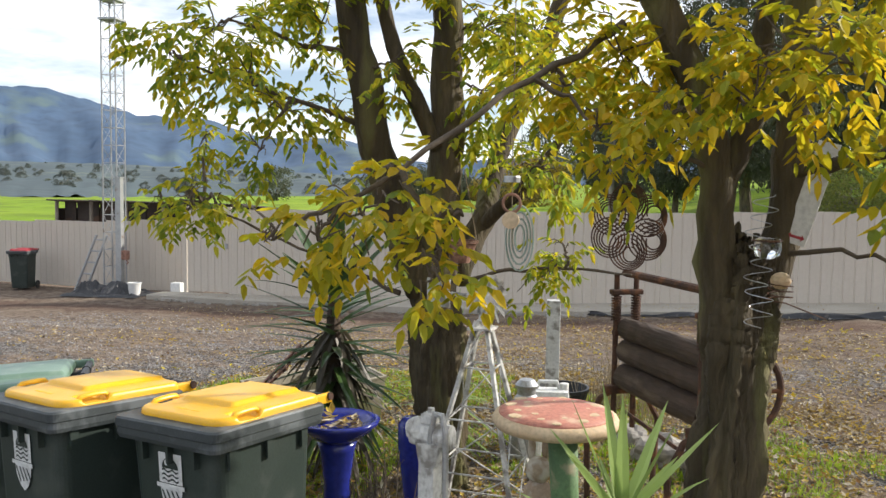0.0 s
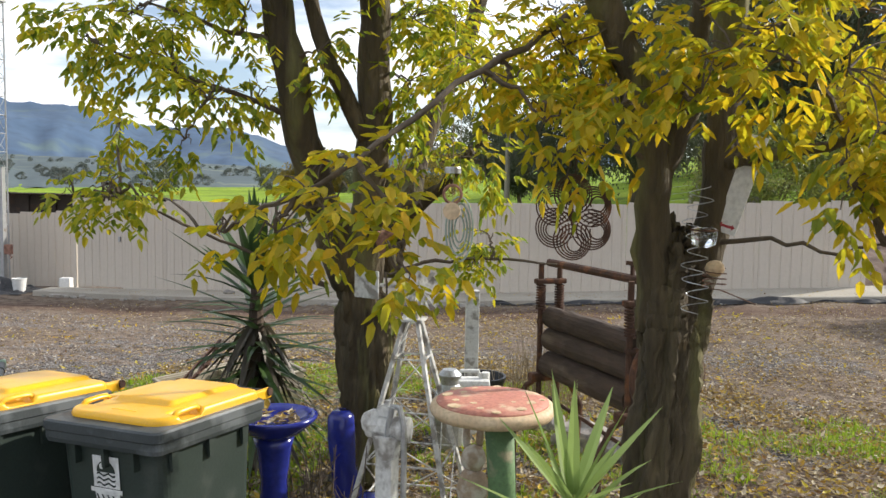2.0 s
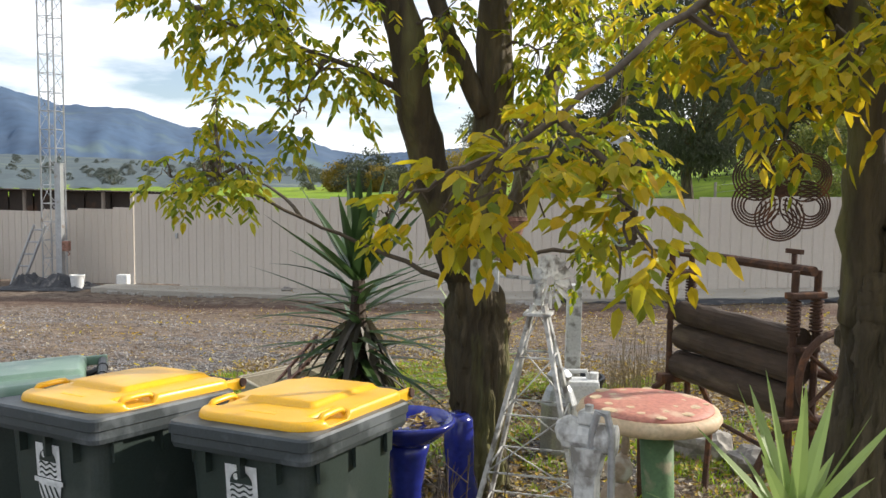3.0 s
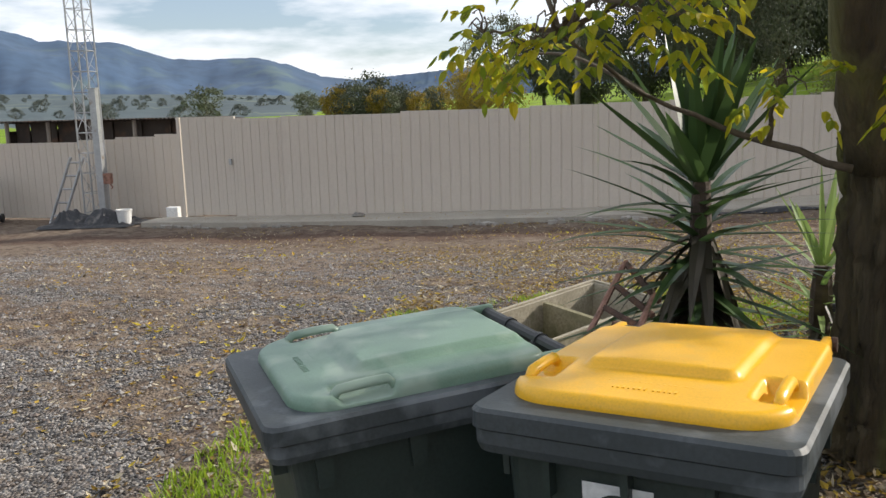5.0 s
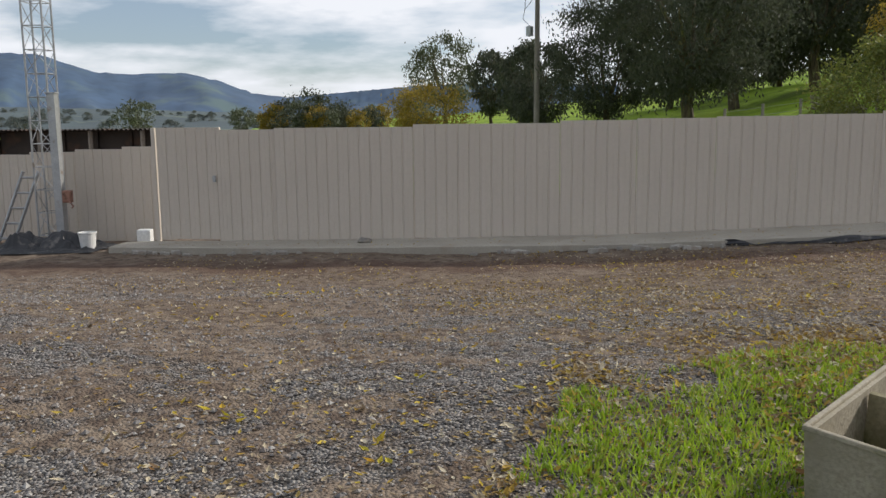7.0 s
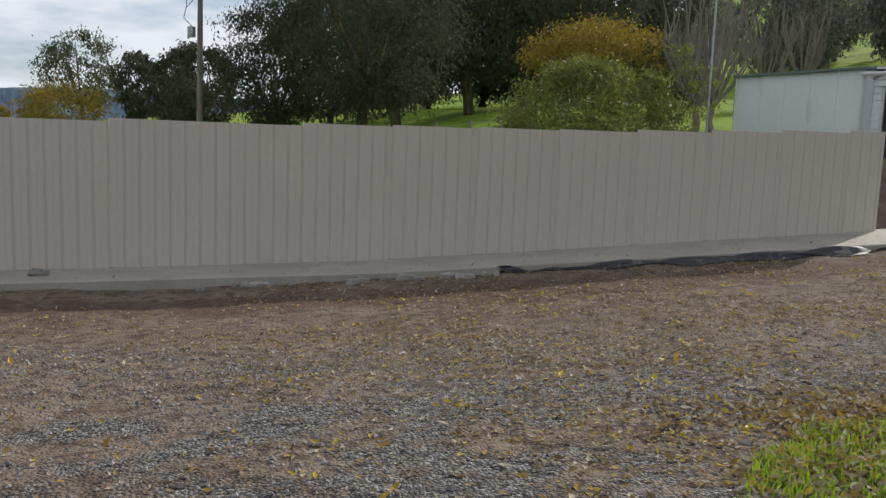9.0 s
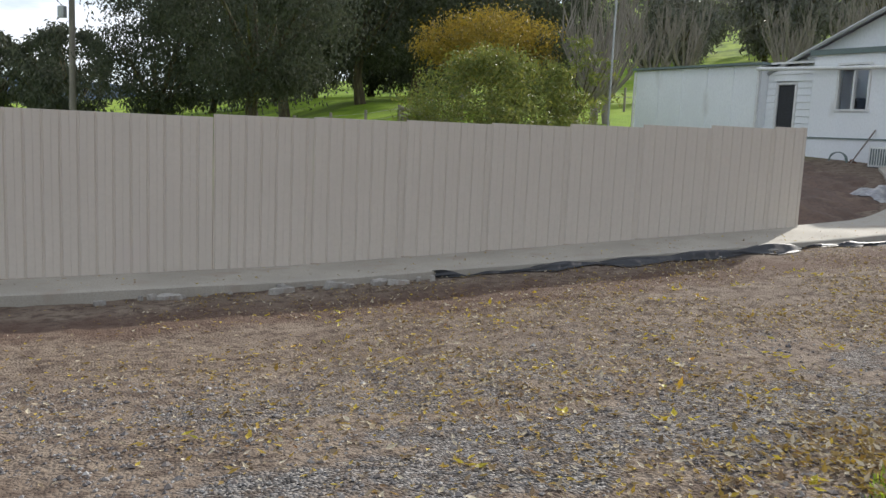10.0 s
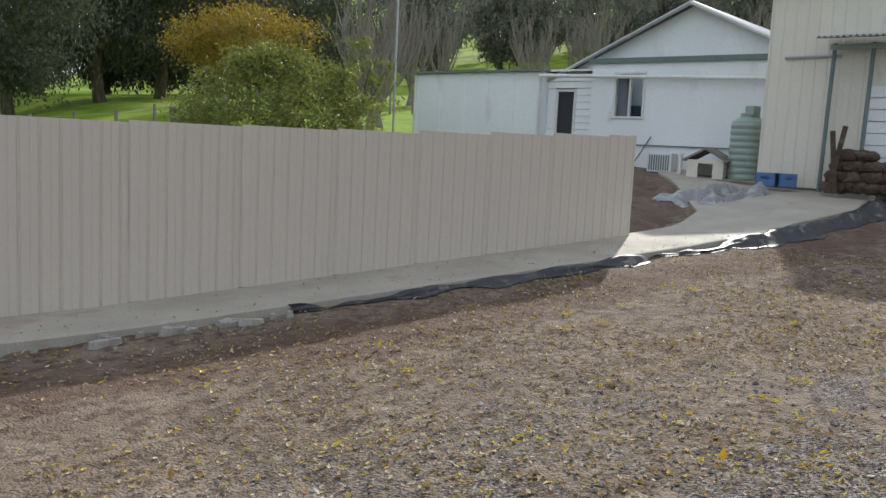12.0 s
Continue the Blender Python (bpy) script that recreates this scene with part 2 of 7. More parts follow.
def raw(name, verts, faces, material, parent=None, label="", smooth=False):
    me = bpy.data.meshes.new(name)
    me.from_pydata(verts, [], faces)
    me.materials.append(material)
    if smooth:
        me.polygons.foreach_set("use_smooth", [True] * len(me.polygons))
    ob = new(name, me)
    ob.parent = parent
    if label:
        tagged(ob, label)
    return ob


def box(bm, sx, sy, sz, m=None, bevel=0.0, taper=1.0):
    """A box with its base at z = 0, centred in x and y; taper scales its top."""
    r = bmesh.ops.create_cube(bm, size=1.0)["verts"]
    for v in r:
        k = taper if v.co.z > 0 else 1.0
        v.co = Vector((v.co.x * sx * k, v.co.y * sy * k, (v.co.z + 0.5) * sz))
    if bevel:
        es = list({e for v in r for e in v.link_edges})
        r = [v for v in bmesh.ops.bevel(bm, geom=es, offset=bevel, segments=2, affect="EDGES", profile=0.6)["verts"]]
        r = list({w for v in r for f in v.link_faces for w in f.verts})
    if m is not None:
        bmesh.ops.transform(bm, matrix=m, verts=r)
    return r


def tube(bm, pts, radii, seg=8, cap=True, flat=1.0):
    """A round bar along a line of points."""
    pts = [Vector(p) for p in pts]
    if not hasattr(radii, "__len__"):
        radii = [radii] * len(pts)
    rings, side = [], None
    for k, p in enumerate(pts):
        d = (pts[min(k + 1, len(pts) - 1)] - pts[max(k - 1, 0)]).normalized()
        if side is None:
            side = d.orthogonal().normalized()
        side = (side - d * side.dot(d)).normalized()
        up = d.cross(side)
        rings.append([bm.verts.new(p + radii[k] * (math.cos(2 * math.pi * j / seg) * side + flat * math.sin(2 * math.pi * j / seg) * up)) for j in range(seg)])
    for a, b in zip(rings, rings[1:]):
        for j in range(seg):
            bm.faces.new((a[j], a[(j + 1) % seg], b[(j + 1) % seg], b[j]))
    if cap:
        bm.faces.new(rings[0][::-1])
        bm.faces.new(rings[-1])
    return rings


def lathe(bm, profile, seg=24, wob=0.0):
    """Turns (radius, z) pairs round z."""
    rings = []
    for r, z in profile:
        rings.append([bm.verts.new((r * (1 + wob * noise.noise((j, r * 9, z * 9))) * math.cos(2 * math.pi * j / seg), r * (1 + wob * noise.noise((j, r * 9, z * 9))) * math.sin(2 * math.pi * j / seg), z)) for j in range(seg)])
    for a, b in zip(rings, rings[1:]):
        for j in range(seg):
            bm.faces.new((a[j], a[(j + 1) % seg], b[(j + 1) % seg], b[j]))
    bm.faces.new(rings[0][::-1])
    bm.faces.new(rings[-1])


def blob(bm, centre, size, rough=0.2, freq=2.0, sub=2, seed=0.0):
    """A lumpy stone-like shape."""
    r = bmesh.ops.create_icosphere(bm, subdivisions=sub, radius=1.0)["verts"]
    for v in r:
        k = 1 + rough * noise.noise(v.co * freq + Vector((seed * 7.1, seed * 3.3, seed)))
        v.co = Vector((v.co.x * size[0] * k, v.co.y * size[1] * k, v.co.z * size[2] * k)) + Vector(centre)
    return r


def ease(a, b, x):
    t = min(1.0, max(0.0, (x - a) / (b - a)))
    return t * t * (3 - 2 * t)


# ---- ground ----
RISE_AZ = [-60, -25, -10, 5, 15, 25, 35, 50, 65, 90, 130, 180]
RISE = [-0.004, -0.004, 0.004, 0.030, 0.052, 0.070, 0.082, 0.105, 0.12, 0.13, 0.10, 0.02]


def path_z(x):
    return float(np.interp(x, [-8, -4.2, -2.6, 0, 2.9, 5.9, 8.3, 10.2, 13, 20], [-2.18, -2.05, -2.02, -1.95, -1.86, -1.68, -1.53, -1.415, -1.26, -0.85]))


def ground_z(x, y):
    near = -1.53 + 0.10 * ease(1.5, -1.0, y)
    far = path_z(min(max(x, -8), 13)) - 0.09
    z = near + (far - near) * ease(6, 12.5, y)
    z += 0.65 * ease(11.0, 17.0, x) * ease(8, 18, y)
    r, az = math.hypot(x - 1, y - 4), math.degrees(math.atan2(x - 1, y - 4))
    k = float(np.interp(abs(az) if az < -60 else az, RISE_AZ, RISE)) if az >= -60 else -0.004
    if r > 22:
        z += k * min(r - 22, 900) * (1 + 1.3 * ease(90, 420, r) * ease(12, 35, az))
        z += 0.6 * ease(22, 80, r) * noise.noise((x * 0.02, y * 0.02, 0))
    return z


def fine_z(x, y):
    z = ground_z(x, y)
    if -9 < x < 16 and 1 < y < 14:
        z += 0.035 * noise.noise((x * 0.7, y * 0.7, 1)) + 0.018 * noise.noise((x * 2.6, y * 2.6, 4))
        rough = 0.45 + 0.55 * ease(-0.1, 0.35, noise.noise((x * 0.35, y * 0.8, 12)))
        z += rough * (0.016 * noise.noise((x * 6.1, y * 6.1, 7)) + 0.009 * noise.noise((x * 12.3, y * 12.3, 9)))
        across = y - 0.10 * x
        rut = ease(8.2, 9.4, across) * (1 - ease(12.2, 12.9, across))
        z += rut * 0.016 * noise.noise((x * 0.5, across * 5.5, 15))
    return z


def steps(lo, hi, fine_lo, fine_hi, fine, grow):
    out, s = [fine_lo + i * fine for i in range(int((fine_hi - fine_lo) / fine) + 1)], fine
    v = out[-1]
    while v < hi:
        s *= grow
        v += s
        out.append(v)
    s, v = fine, out[0]
    while v > lo:
        s *= grow
        v -= s
        out.insert(0, v)
    return out


gx, gy = steps(-4500, 4500, -7, 13, 0.07, 1.13), steps(-3000, 5500, 1.5, 14, 0.07, 1.13)
g_verts = [(x, y, fine_z(x, y)) for y in gy for x in gx]
g_faces = [(j * len(gx) + i, j * len(gx) + i + 1, (j + 1) * len(gx) + i + 1, (j + 1) * len(gx) + i) for j in range(len(gy) - 1) for i in range(len(gx) - 1)]


def ground_material():
    m = bpy.data.materials.new("yard_ground")
    m.use_nodes = True
    n, l = m.node_tree.nodes, m.node_tree.links
    p = n["Principled BSDF"]
    co = n.new("ShaderNodeTexCoord").outputs["Object"]
    sep = n.new("ShaderNodeSeparateXYZ")
    l.new(co, sep.inputs[0])
    def tex(s, d=5.0):
        t = n.new("ShaderNodeTexNoise")
        t.inputs["Scale"].default_value, t.inputs["Detail"].default_value = s, d
        l.new(co, t.inputs["Vector"])
        return t.outputs["Fac"]
    def rng(f, a, b, c=0.0, d=1.0):
        r = n.new("ShaderNodeMapRange")
        for k, v in enumerate((a, b, c, d)):
            r.inputs[k + 1].default_value = v
        l.new(f, r.inputs[0])
        return r.outputs[0]
    def op(kind, a, b):
        k = n.new("ShaderNodeMath")
        k.operation = kind
        for s, v in zip(k.inputs, (a, b)):
            if isinstance(v, float):
                s.default_value = v
            else:
                l.new(v, s)
        return k.outputs[0]
    def mix(f, a, b):
        k = n.new("ShaderNodeMix")
        k.data_type = "RGBA"
        l.new(f, k.inputs[0])
        for s, v in ((k.inputs[6], a), (k.inputs[7], b)):
            if isinstance(v, tuple):
                s.default_value = (*v, 1)
            else:
                l.new(v, s)
        return k.outputs[2]
    v = n.new("ShaderNodeTexVoronoi")
    v.inputs["Scale"].default_value = 58.0
    l.new(co, v.inputs["Vector"])
    pebble = n.new("ShaderNodeSeparateColor")
    l.new(v.outputs["Color"], pebble.inputs[0])
    run = n.new("ShaderNodeMapping")
    run.inputs["Rotation"].default_value, run.inputs["Scale"].default_value = (0, 0, radians(-14)), (0.32, 1.0, 1.0)
    l.new(co, run.inputs[0])
    pt = n.new("ShaderNodeTexNoise")
    pt.inputs["Scale"].default_value, pt.inputs["Detail"].default_value = 0.75, 6.0
    l.new(run.outputs[0], pt.inputs["Vector"])
    patch, mid, small, clod = pt.outputs["Fac"], tex(2.4), tex(26.0, 8.0), tex(9.0, 6.0)
    gravel = mix(rng(pebble.outputs[0], 0.1, 0.95), (0.056, 0.052, 0.050), (0.42, 0.395, 0.37))
    gravel = mix(op("MULTIPLY", rng(clod, 0.48, 0.66), 0.75), gravel, (0.175, 0.135, 0.106))
    dirt = mix(rng(mid, 0.35, 0.65), (0.165, 0.125, 0.095), (0.245, 0.196, 0.150))
    dirt = mix(rng(small, 0.5, 0.75), dirt, (0.155, 0.116, 0.088))
    dirt = mix(op("MULTIPLY", rng(clod, 0.47, 0.62), 0.85), dirt, (0.095, 0.068, 0.052))
    # earth along the path and in worn wheel tracks, gravel elsewhere
    along = rng(op("ADD", sep.outputs[1], op("MULTIPLY", mid, 2.6)), 9.2, 12.0)
    worn = rng(op("ADD", op("MULTIPLY", patch, 0.65), op("MULTIPLY", mid, 0.35)), 0.475, 0.515)
    bare = op("MAXIMUM", along, worn)
    yard = mix(bare, gravel, dirt)
    mud = rng(op("ADD", op("ABSOLUTE", op("ADD", sep.outputs[1], -12.55), 0.0), op("MULTIPLY", mid, 1.0)), 1.2, 0.65)
    yard = mix(op("MULTIPLY", mud, 0.65), yard, (0.112, 0.068, 0.050))
    # pasture beyond the fence
    turf = mix(rng(tex(0.05, 3.0), 0.4, 0.6), (0.20, 0.31, 0.022), (0.26, 0.345, 0.036))
    turf = mix(rng(tex(0.6, 6.0), 0.5, 0.75), turf, (0.11, 0.18, 0.02))
    turf = mix(rng(tex(0.22, 6.0), 0.52, 0.62), turf, (0.13, 0.19, 0.025))
    beyond = rng(op("MAXIMUM", sep.outputs[1], op("MULTIPLY", sep.outputs[0], -1.2)), 21.0, 25.0)
    l.new(mix(beyond, yard, turf), p.inputs["Base Color"])
    p.inputs["Roughness"].default_value = 0.95
    p.inputs["Specular IOR Level"].default_value = 0.15
    h = op("ADD", op("MULTIPLY", op("MULTIPLY", v.outputs["Distance"], -1.2), rng(bare, 0.0, 1.0, 1.0, 0.25)), op("MULTIPLY", op("ADD", small, clod), 0.6))
    bp = n.new("ShaderNodeBump")
    bp.inputs["Strength"].default_value, bp.inputs["Distance"].default_value = 0.95, 0.042
    l.new(h, bp.inputs["Height"])
    l.new(bp.outputs[0], p.inputs["Normal"])
    return m


tagged(raw("ground", g_verts, g_faces, ground_material(), smooth=True), "gravel and bare earth yard running out to green pasture", "ground", kind="structure")

# ---- fence, gate and path ----
FY = 14.5


def fence_sheet(width, height, pitch=0.166):
    """One ribbed steel sheet, standing on z = 0 from x = 0 to width."""
    bm = bmesh.new()
    prof, x = [], 0.0
    while x < width - 1e-6:
        for dx, dy in ((0.0, 0.0), (pitch * 0.07, 0.0), (pitch * 0.14, 0.013), (pitch * 0.52, 0.013), (pitch * 0.535, 0.010), (pitch * 0.565, 0.010), (pitch * 0.58, 0.013), (pitch * 0.93, 0.013)):
            if x + dx <= width + 1e-6:
                prof.append((x + dx, dy))
        x += pitch
    prof.append((width, 0.0))
    low = [bm.verts.new((a, -b, 0)) for a, b in prof]
    top = [bm.verts.new((a, -b, height)) for a, b in prof]
    lowb = [bm.verts.new((a, 0.012 - b, 0)) for a, b in prof]
    topb = [bm.verts.new((a, 0.012 - b, height)) for a, b in prof]
    for i in range(len(prof) - 1):
        bm.faces.new((low[i], low[i + 1], top[i + 1], top[i]))
        bm.faces.new((lowb[i + 1], lowb[i], topb[i], topb[i + 1]))
        bm.faces.new((top[i], top[i + 1], topb[i + 1], topb[i]))
    return bm


fence = tagged(thing("fence", 0, FY, 0), "long beige ribbed steel boundary fence beside a concrete path", "fence", kind="structure")
x, k = -3.12, 0
while x < 10.1:
    w = min((2.16 if x < 1.5 else 1.08) if k else 0.9, 10.2 - x)
    h = float(np.interp(x + w / 2, [-3, 0, 2.9, 5.9, 8.3, 10.2], [1.74, 1.70, 1.67, 1.54, 1.475, 1.43]))
    part("panel", fence_sheet(w - 0.004, h), M["fence"], fence, m=pose(x, 0, path_z(x + w / 2) - 0.02))
    x += w
    k += 1
bm = bmesh.new()
box(bm, 0.06, 0.06, 1.46)
part("end_post", bm, M["fence"], fence, m=pose(10.21, 0.04, path_z(10.2) - 0.05))
gate = tagged(thing("gate_1", -4.2, FY, path_z(-4) + 0.02), "closed beige ribbed steel gate with a small latch", "gate", kind="structure")
part("gate_leaf", fence_sheet(1.0, 1.74), M["fence"], gate, m=pose(0.05, 0, 0.02))
for gxp in (0.0, 1.075):
    bm = bmesh.new()
    box(bm, 0.06, 0.06, 1.80, bevel=0.006)
    part("gate_post", bm, M["fence"], gate, m=pose(gxp, 0.012, -0.04))
bm = bmesh.new()
box(bm, 0.05, 0.03, 0.10, bevel=0.006)
part("latch", bm, M["galv"], gate, "small steel latch", m=pose(1.0, -0.04, 0.92))
left_fence = tagged(thing("fence_left", -4.3, 15.25, 0), "lower beige ribbed steel fence stepping down behind the mast", "fence", kind="structure")
for k in range(9):
    h = 1.62 - 0.035 * k
    part("panel", fence_sheet(0.9 if k < 3 else 2.1, h), M["fence"], left_fence, m=pose(-0.9 * (k + 1) if k < 3 else -2.7 - 2.1 * (k - 2), 0.05 + 0.06 * k, -2.20 - 0.01 * k))

s_pts = [(-4.75, 13.95, 14.48), (-2, 13.72, 14.48), (2, 13.62, 14.48), (6, 13.5, 14.5), (8.5, 13.42, 14.5), (10, 13.4, 14.6), (11.5, 13.5, 14.75), (13, 13.55, 15.3), (15, 13.6, 17.2), (17, 14.2, 19.2), (20, 15.5, 20.2)]
bm = bmesh.new()
prev = None
n_s = 120
for i in range(n_s + 1):
    sx = -4.75 + (20 + 4.75) * i / n_s
    a = float(np.interp(sx, [p[0] for p in s_pts], [p[1] for p in s_pts])) + 0.025 * noise.noise((sx * 3, 0, 0))
    b = float(np.interp(sx, [p[0] for p in s_pts], [p[2] for p in s_pts]))
    pz = path_z(sx)
    za, zb = max(pz, ground_z(sx, a) + 0.07), max(pz, ground_z(sx, b) + 0.05)
    ring = [bm.verts.new(v) for v in ((sx, a - 0.01, za - 0.2), (sx, a, za - 0.012), (sx, a + 0.02, za), (sx, b, zb + 0.005), (sx, b, zb - 0.2))]
    if prev:
        for j in range(4):
            bm.faces.new((prev[j], ring[j], ring[j + 1], prev[j + 1]))
    else:
        bm.faces.new(ring)
    prev = ring
bm.faces.new(prev[::-1])
tagged(part("path", bm, M["slab"]), "pale concrete path along the foot of the fence", "path", kind="structure")


# ---- wheelie bins ----
def rounded(sx, sy, r, seg=5, dx=0.0, dy=0.0):
    """A rectangle with round corners, as (x, y) pairs."""
    out = []
    for cx, cy, a0 in ((sx / 2 - r, sy / 2 - r, 0), (-sx / 2 + r, sy / 2 - r, 90), (-sx / 2 + r, -sy / 2 + r, 180), (sx / 2 - r, -sy / 2 + r, 270)):
        for k in range(seg + 1):
            a = radians(a0 + 90 * k / seg)
            out.append((cx + r * math.cos(a) + dx, cy + r * math.sin(a) + dy))
    return out


def loft(bm, rings, close_low=True, close_top=True):
    vs = [[bm.verts.new(p) for p in ring] for ring in rings]
    n = len(vs[0])
    for a, b in zip(vs, vs[1:]):
        for j in range(n):
            bm.faces.new((a[j], a[(j + 1) % n], b[(j + 1) % n], b[j]))
    if close_low:
        bm.faces.new(vs[0][::-1])
    if close_top:
        bm.faces.new(vs[-1])
    return vs


def at_z(ring, z, tilt=0.0):
    return [(x, y, z + tilt * y) for x, y in ring]


def smooth_step(a, b, x):
    f = min(1.0, max(0.0, (x - a) / (b - a)))
    return f * f * (3 - 2 * f)


def lid_outline(sx, sy, front, back, n=168):
    """Even points round a lid whose front corners are rounder than its back ones."""
    pts = []
    for cx, cy, r, a0 in ((1, 1, back, 0), (-1, 1, back, 90), (-1, -1, front, 180), (1, -1, front, 270)):
        for k in range(17):
            a = radians(a0 + 90 * k / 16)
            pts.append(Vector((cx * (sx / 2 - r) + r * math.cos(a), cy * (sy / 2 - r) + r * math.sin(a), 0)))
    pts.append(pts[0])
    run = [0.0]
    for p, q in zip(pts, pts[1:]):
        run.append(run[-1] + (q - p).length)
    want = [run[-1] * k / n for k in range(n)]
    return list(zip(np.interp(want, run, [p.x for p in pts]), np.interp(want, run, [p.y for p in pts])))


GRIP_Y, LID_RISE = -0.135, 0.74


def lid_height(x, y, s):
    """Top of the lid: a slight crown, a raised middle, and a scoop under each grip."""
    z = 1.0 + 0.011 * (1 - s * s) - 0.010 * smooth_step(0.0, -0.30, y)
    qx, qy = abs(x) - 0.120, abs(y - 0.075) - 0.175
    out = math.hypot(max(qx, 0), max(qy, 0)) + min(max(qx, qy), 0)
    return z + 0.020 * smooth_step(0.030, 0.010, out)


def lid_shell(bm):
    ring0 = lid_outline(0.50, 0.57, 0.095, 0.045)
    rings = []
    for s, z in ((0.97, 0.951), (0.995, 0.951), (1.0, 0.955), (1.0, 0.966), (0.996, 0.980), (0.988, 0.990), (0.974, 0.9975)) + tuple((0.955 - 0.022 * k, None) for k in range(26)) + ((0.34, None), (0.2, None), (0.06, None)):
        ring = []
        for px, py in ring0:
            x, y = px * s, py * s
            h = lid_height(x, y, s) if z is None else z - 0.010 * smooth_step(0.0, -0.30, y) * (z - 0.951) / 0.047
            scoop = smooth_step(0.172, 0.192, abs(x)) * smooth_step(0.066, 0.052, abs(y - GRIP_Y))
            if h > 0.967:
                h += (0.967 - h) * scoop
            ring.append((x, y + 0.038, 0.951 + (h - 0.951) * LID_RISE))
        rings.append(ring)
    loft(bm, rings)


def lid_grip(bm, side):
    """A loop handle that bridges the scoop at the lid's edge."""
    x, y = side * 0.222, GRIP_Y + 0.038
    pts = [(x, y - 0.066, 0.972), (x, y - 0.062, 0.990), (x, y - 0.052, 1.001), (x, y - 0.02, 1.004), (x, y + 0.02, 1.006), (x, y + 0.052, 1.005), (x, y + 0.062, 0.994), (x, y + 0.066, 0.974)]
    tube(bm, [(a, b, 0.951 + (c - 0.951) * LID_RISE) for a, b, c in pts], 0.0115, 10, True, 0.7)


def wheelie_bin(x, y, z, turn, lid_mat, label, emblem, high=1.0, wide=0.88, deep=0.88):
    """Front towards local -y, hinge at +y."""
    b = thing("wheelie_bin", x, y, z, turn, label, "bin", "wheelie bins")
    bm = bmesh.new()
    loft(bm, [at_z(rounded(0.40, 0.44, 0.05, dy=0.03), 0.05), at_z(rounded(0.42, 0.46, 0.05, dy=0.03), 0.10), at_z(rounded(0.485, 0.53, 0.05, dy=0.005), 0.86), at_z(rounded(0.49, 0.54, 0.05), 0.90)])
    part("body", bm, M["bin_green"], b, smooth=False)
    bm = bmesh.new()
    o, i = rounded(0.555, 0.62, 0.035), rounded(0.50, 0.55, 0.04)
    loft(bm, [at_z(i, 0.875), at_z(rounded(0.545, 0.61, 0.035), 0.880), at_z(o, 0.895), at_z(o, 0.918), at_z(rounded(0.565, 0.63, 0.035), 0.922), at_z(rounded(0.565, 0.63, 0.035), 0.950), at_z(rounded(0.553, 0.618, 0.035), 0.957), at_z(i, 0.957)])
    part("rim", bm, M["bin_rim"], b, "sun-faded grey rim")
    for k in range(3):
        for s in (-1, 1):
            bm = bmesh.new()
            box(bm, 0.03, 0.012, 0.075, pose(s * 0.252, -0.2 + 0.2 * k, 0.81, 0, 0, 90), taper=1.3)
            part("rib", bm, M["bin_green"], b)
    for s in (-0.14, 0.0, 0.14):
        bm = bmesh.new()
        box(bm, 0.012, 0.04, 0.075, pose(s, -0.265, 0.81), taper=1.3)
        part("rib", bm, M["bin_green"], b)
    lid = bmesh.new()
    lid_shell(lid)
    lid_ob = part("lid", lid, lid_mat, b, smooth=True)
    for s in (-1, 1):
        bm = bmesh.new()
        lid_grip(bm, s)
        part("grip", bm, lid_mat, lid_ob, smooth=True)
        bm = bmesh.new()
        box(bm, 0.022, 0.12, 0.040, pose(s * 0.228, 0.345, 0.940), bevel=0.008)
        part("hinge_arm", bm, lid_mat, lid_ob)
        bm = bmesh.new()
        tube(bm, [(s * 0.236, 0.385, 0.966), (s * 0.248, 0.385, 0.966)], 0.016, 10)
        part("hinge_pin", bm, M["rust"], lid_ob)
        bm = bmesh.new()
        lathe(bm, [(0.02, -0.025), (0.09, -0.025), (0.1, -0.012), (0.1, 0.012), (0.09, 0.025), (0.02, 0.025)], 18)
        part("wheel", bm, M["black_rubber"], b, "black rubber wheel", m=pose(s * 0.24, 0.29, 0.10, 0, 90, 0))
    # raised lettering worn past reading, in two rows near the front edge
    for row, count, wide_ in ((-0.140, 16, 0.0065), (-0.178, 12, 0.0055)):
        for k in range(count):
            bm = bmesh.new()
            box(bm, wide_ * (0.7 + 0.3 * (k * 7 % 3) / 2), 0.014, 0.003, bevel=0.001)
            part("raised_letter", bm, lid_mat, lid_ob, m=pose(-0.0095 * (count - 1) / 2 + 0.0095 * k + (0.006 if k > count // 2 else 0), row, 0.951 + (lid_height(0, row - 0.045, 0.8) - 0.951) * LID_RISE - 0.0008))
    bm = bmesh.new()
    tube(bm, [(-0.225, 0.385, 0.955), (0.225, 0.385, 0.955)], 0.019, 12)
    for s in (-0.08, 0.08):
        tube(bm, [(s, 0.385, 0.955), (s, 0.28, 0.92)], 0.013, 8)
        tube(bm, [(s - 0.008, 0.385, 0.955), (s + 0.008, 0.385, 0.955)], 0.0225, 12)
    part("handle", bm, M["black_rubber"], b, "dark tubular handle")
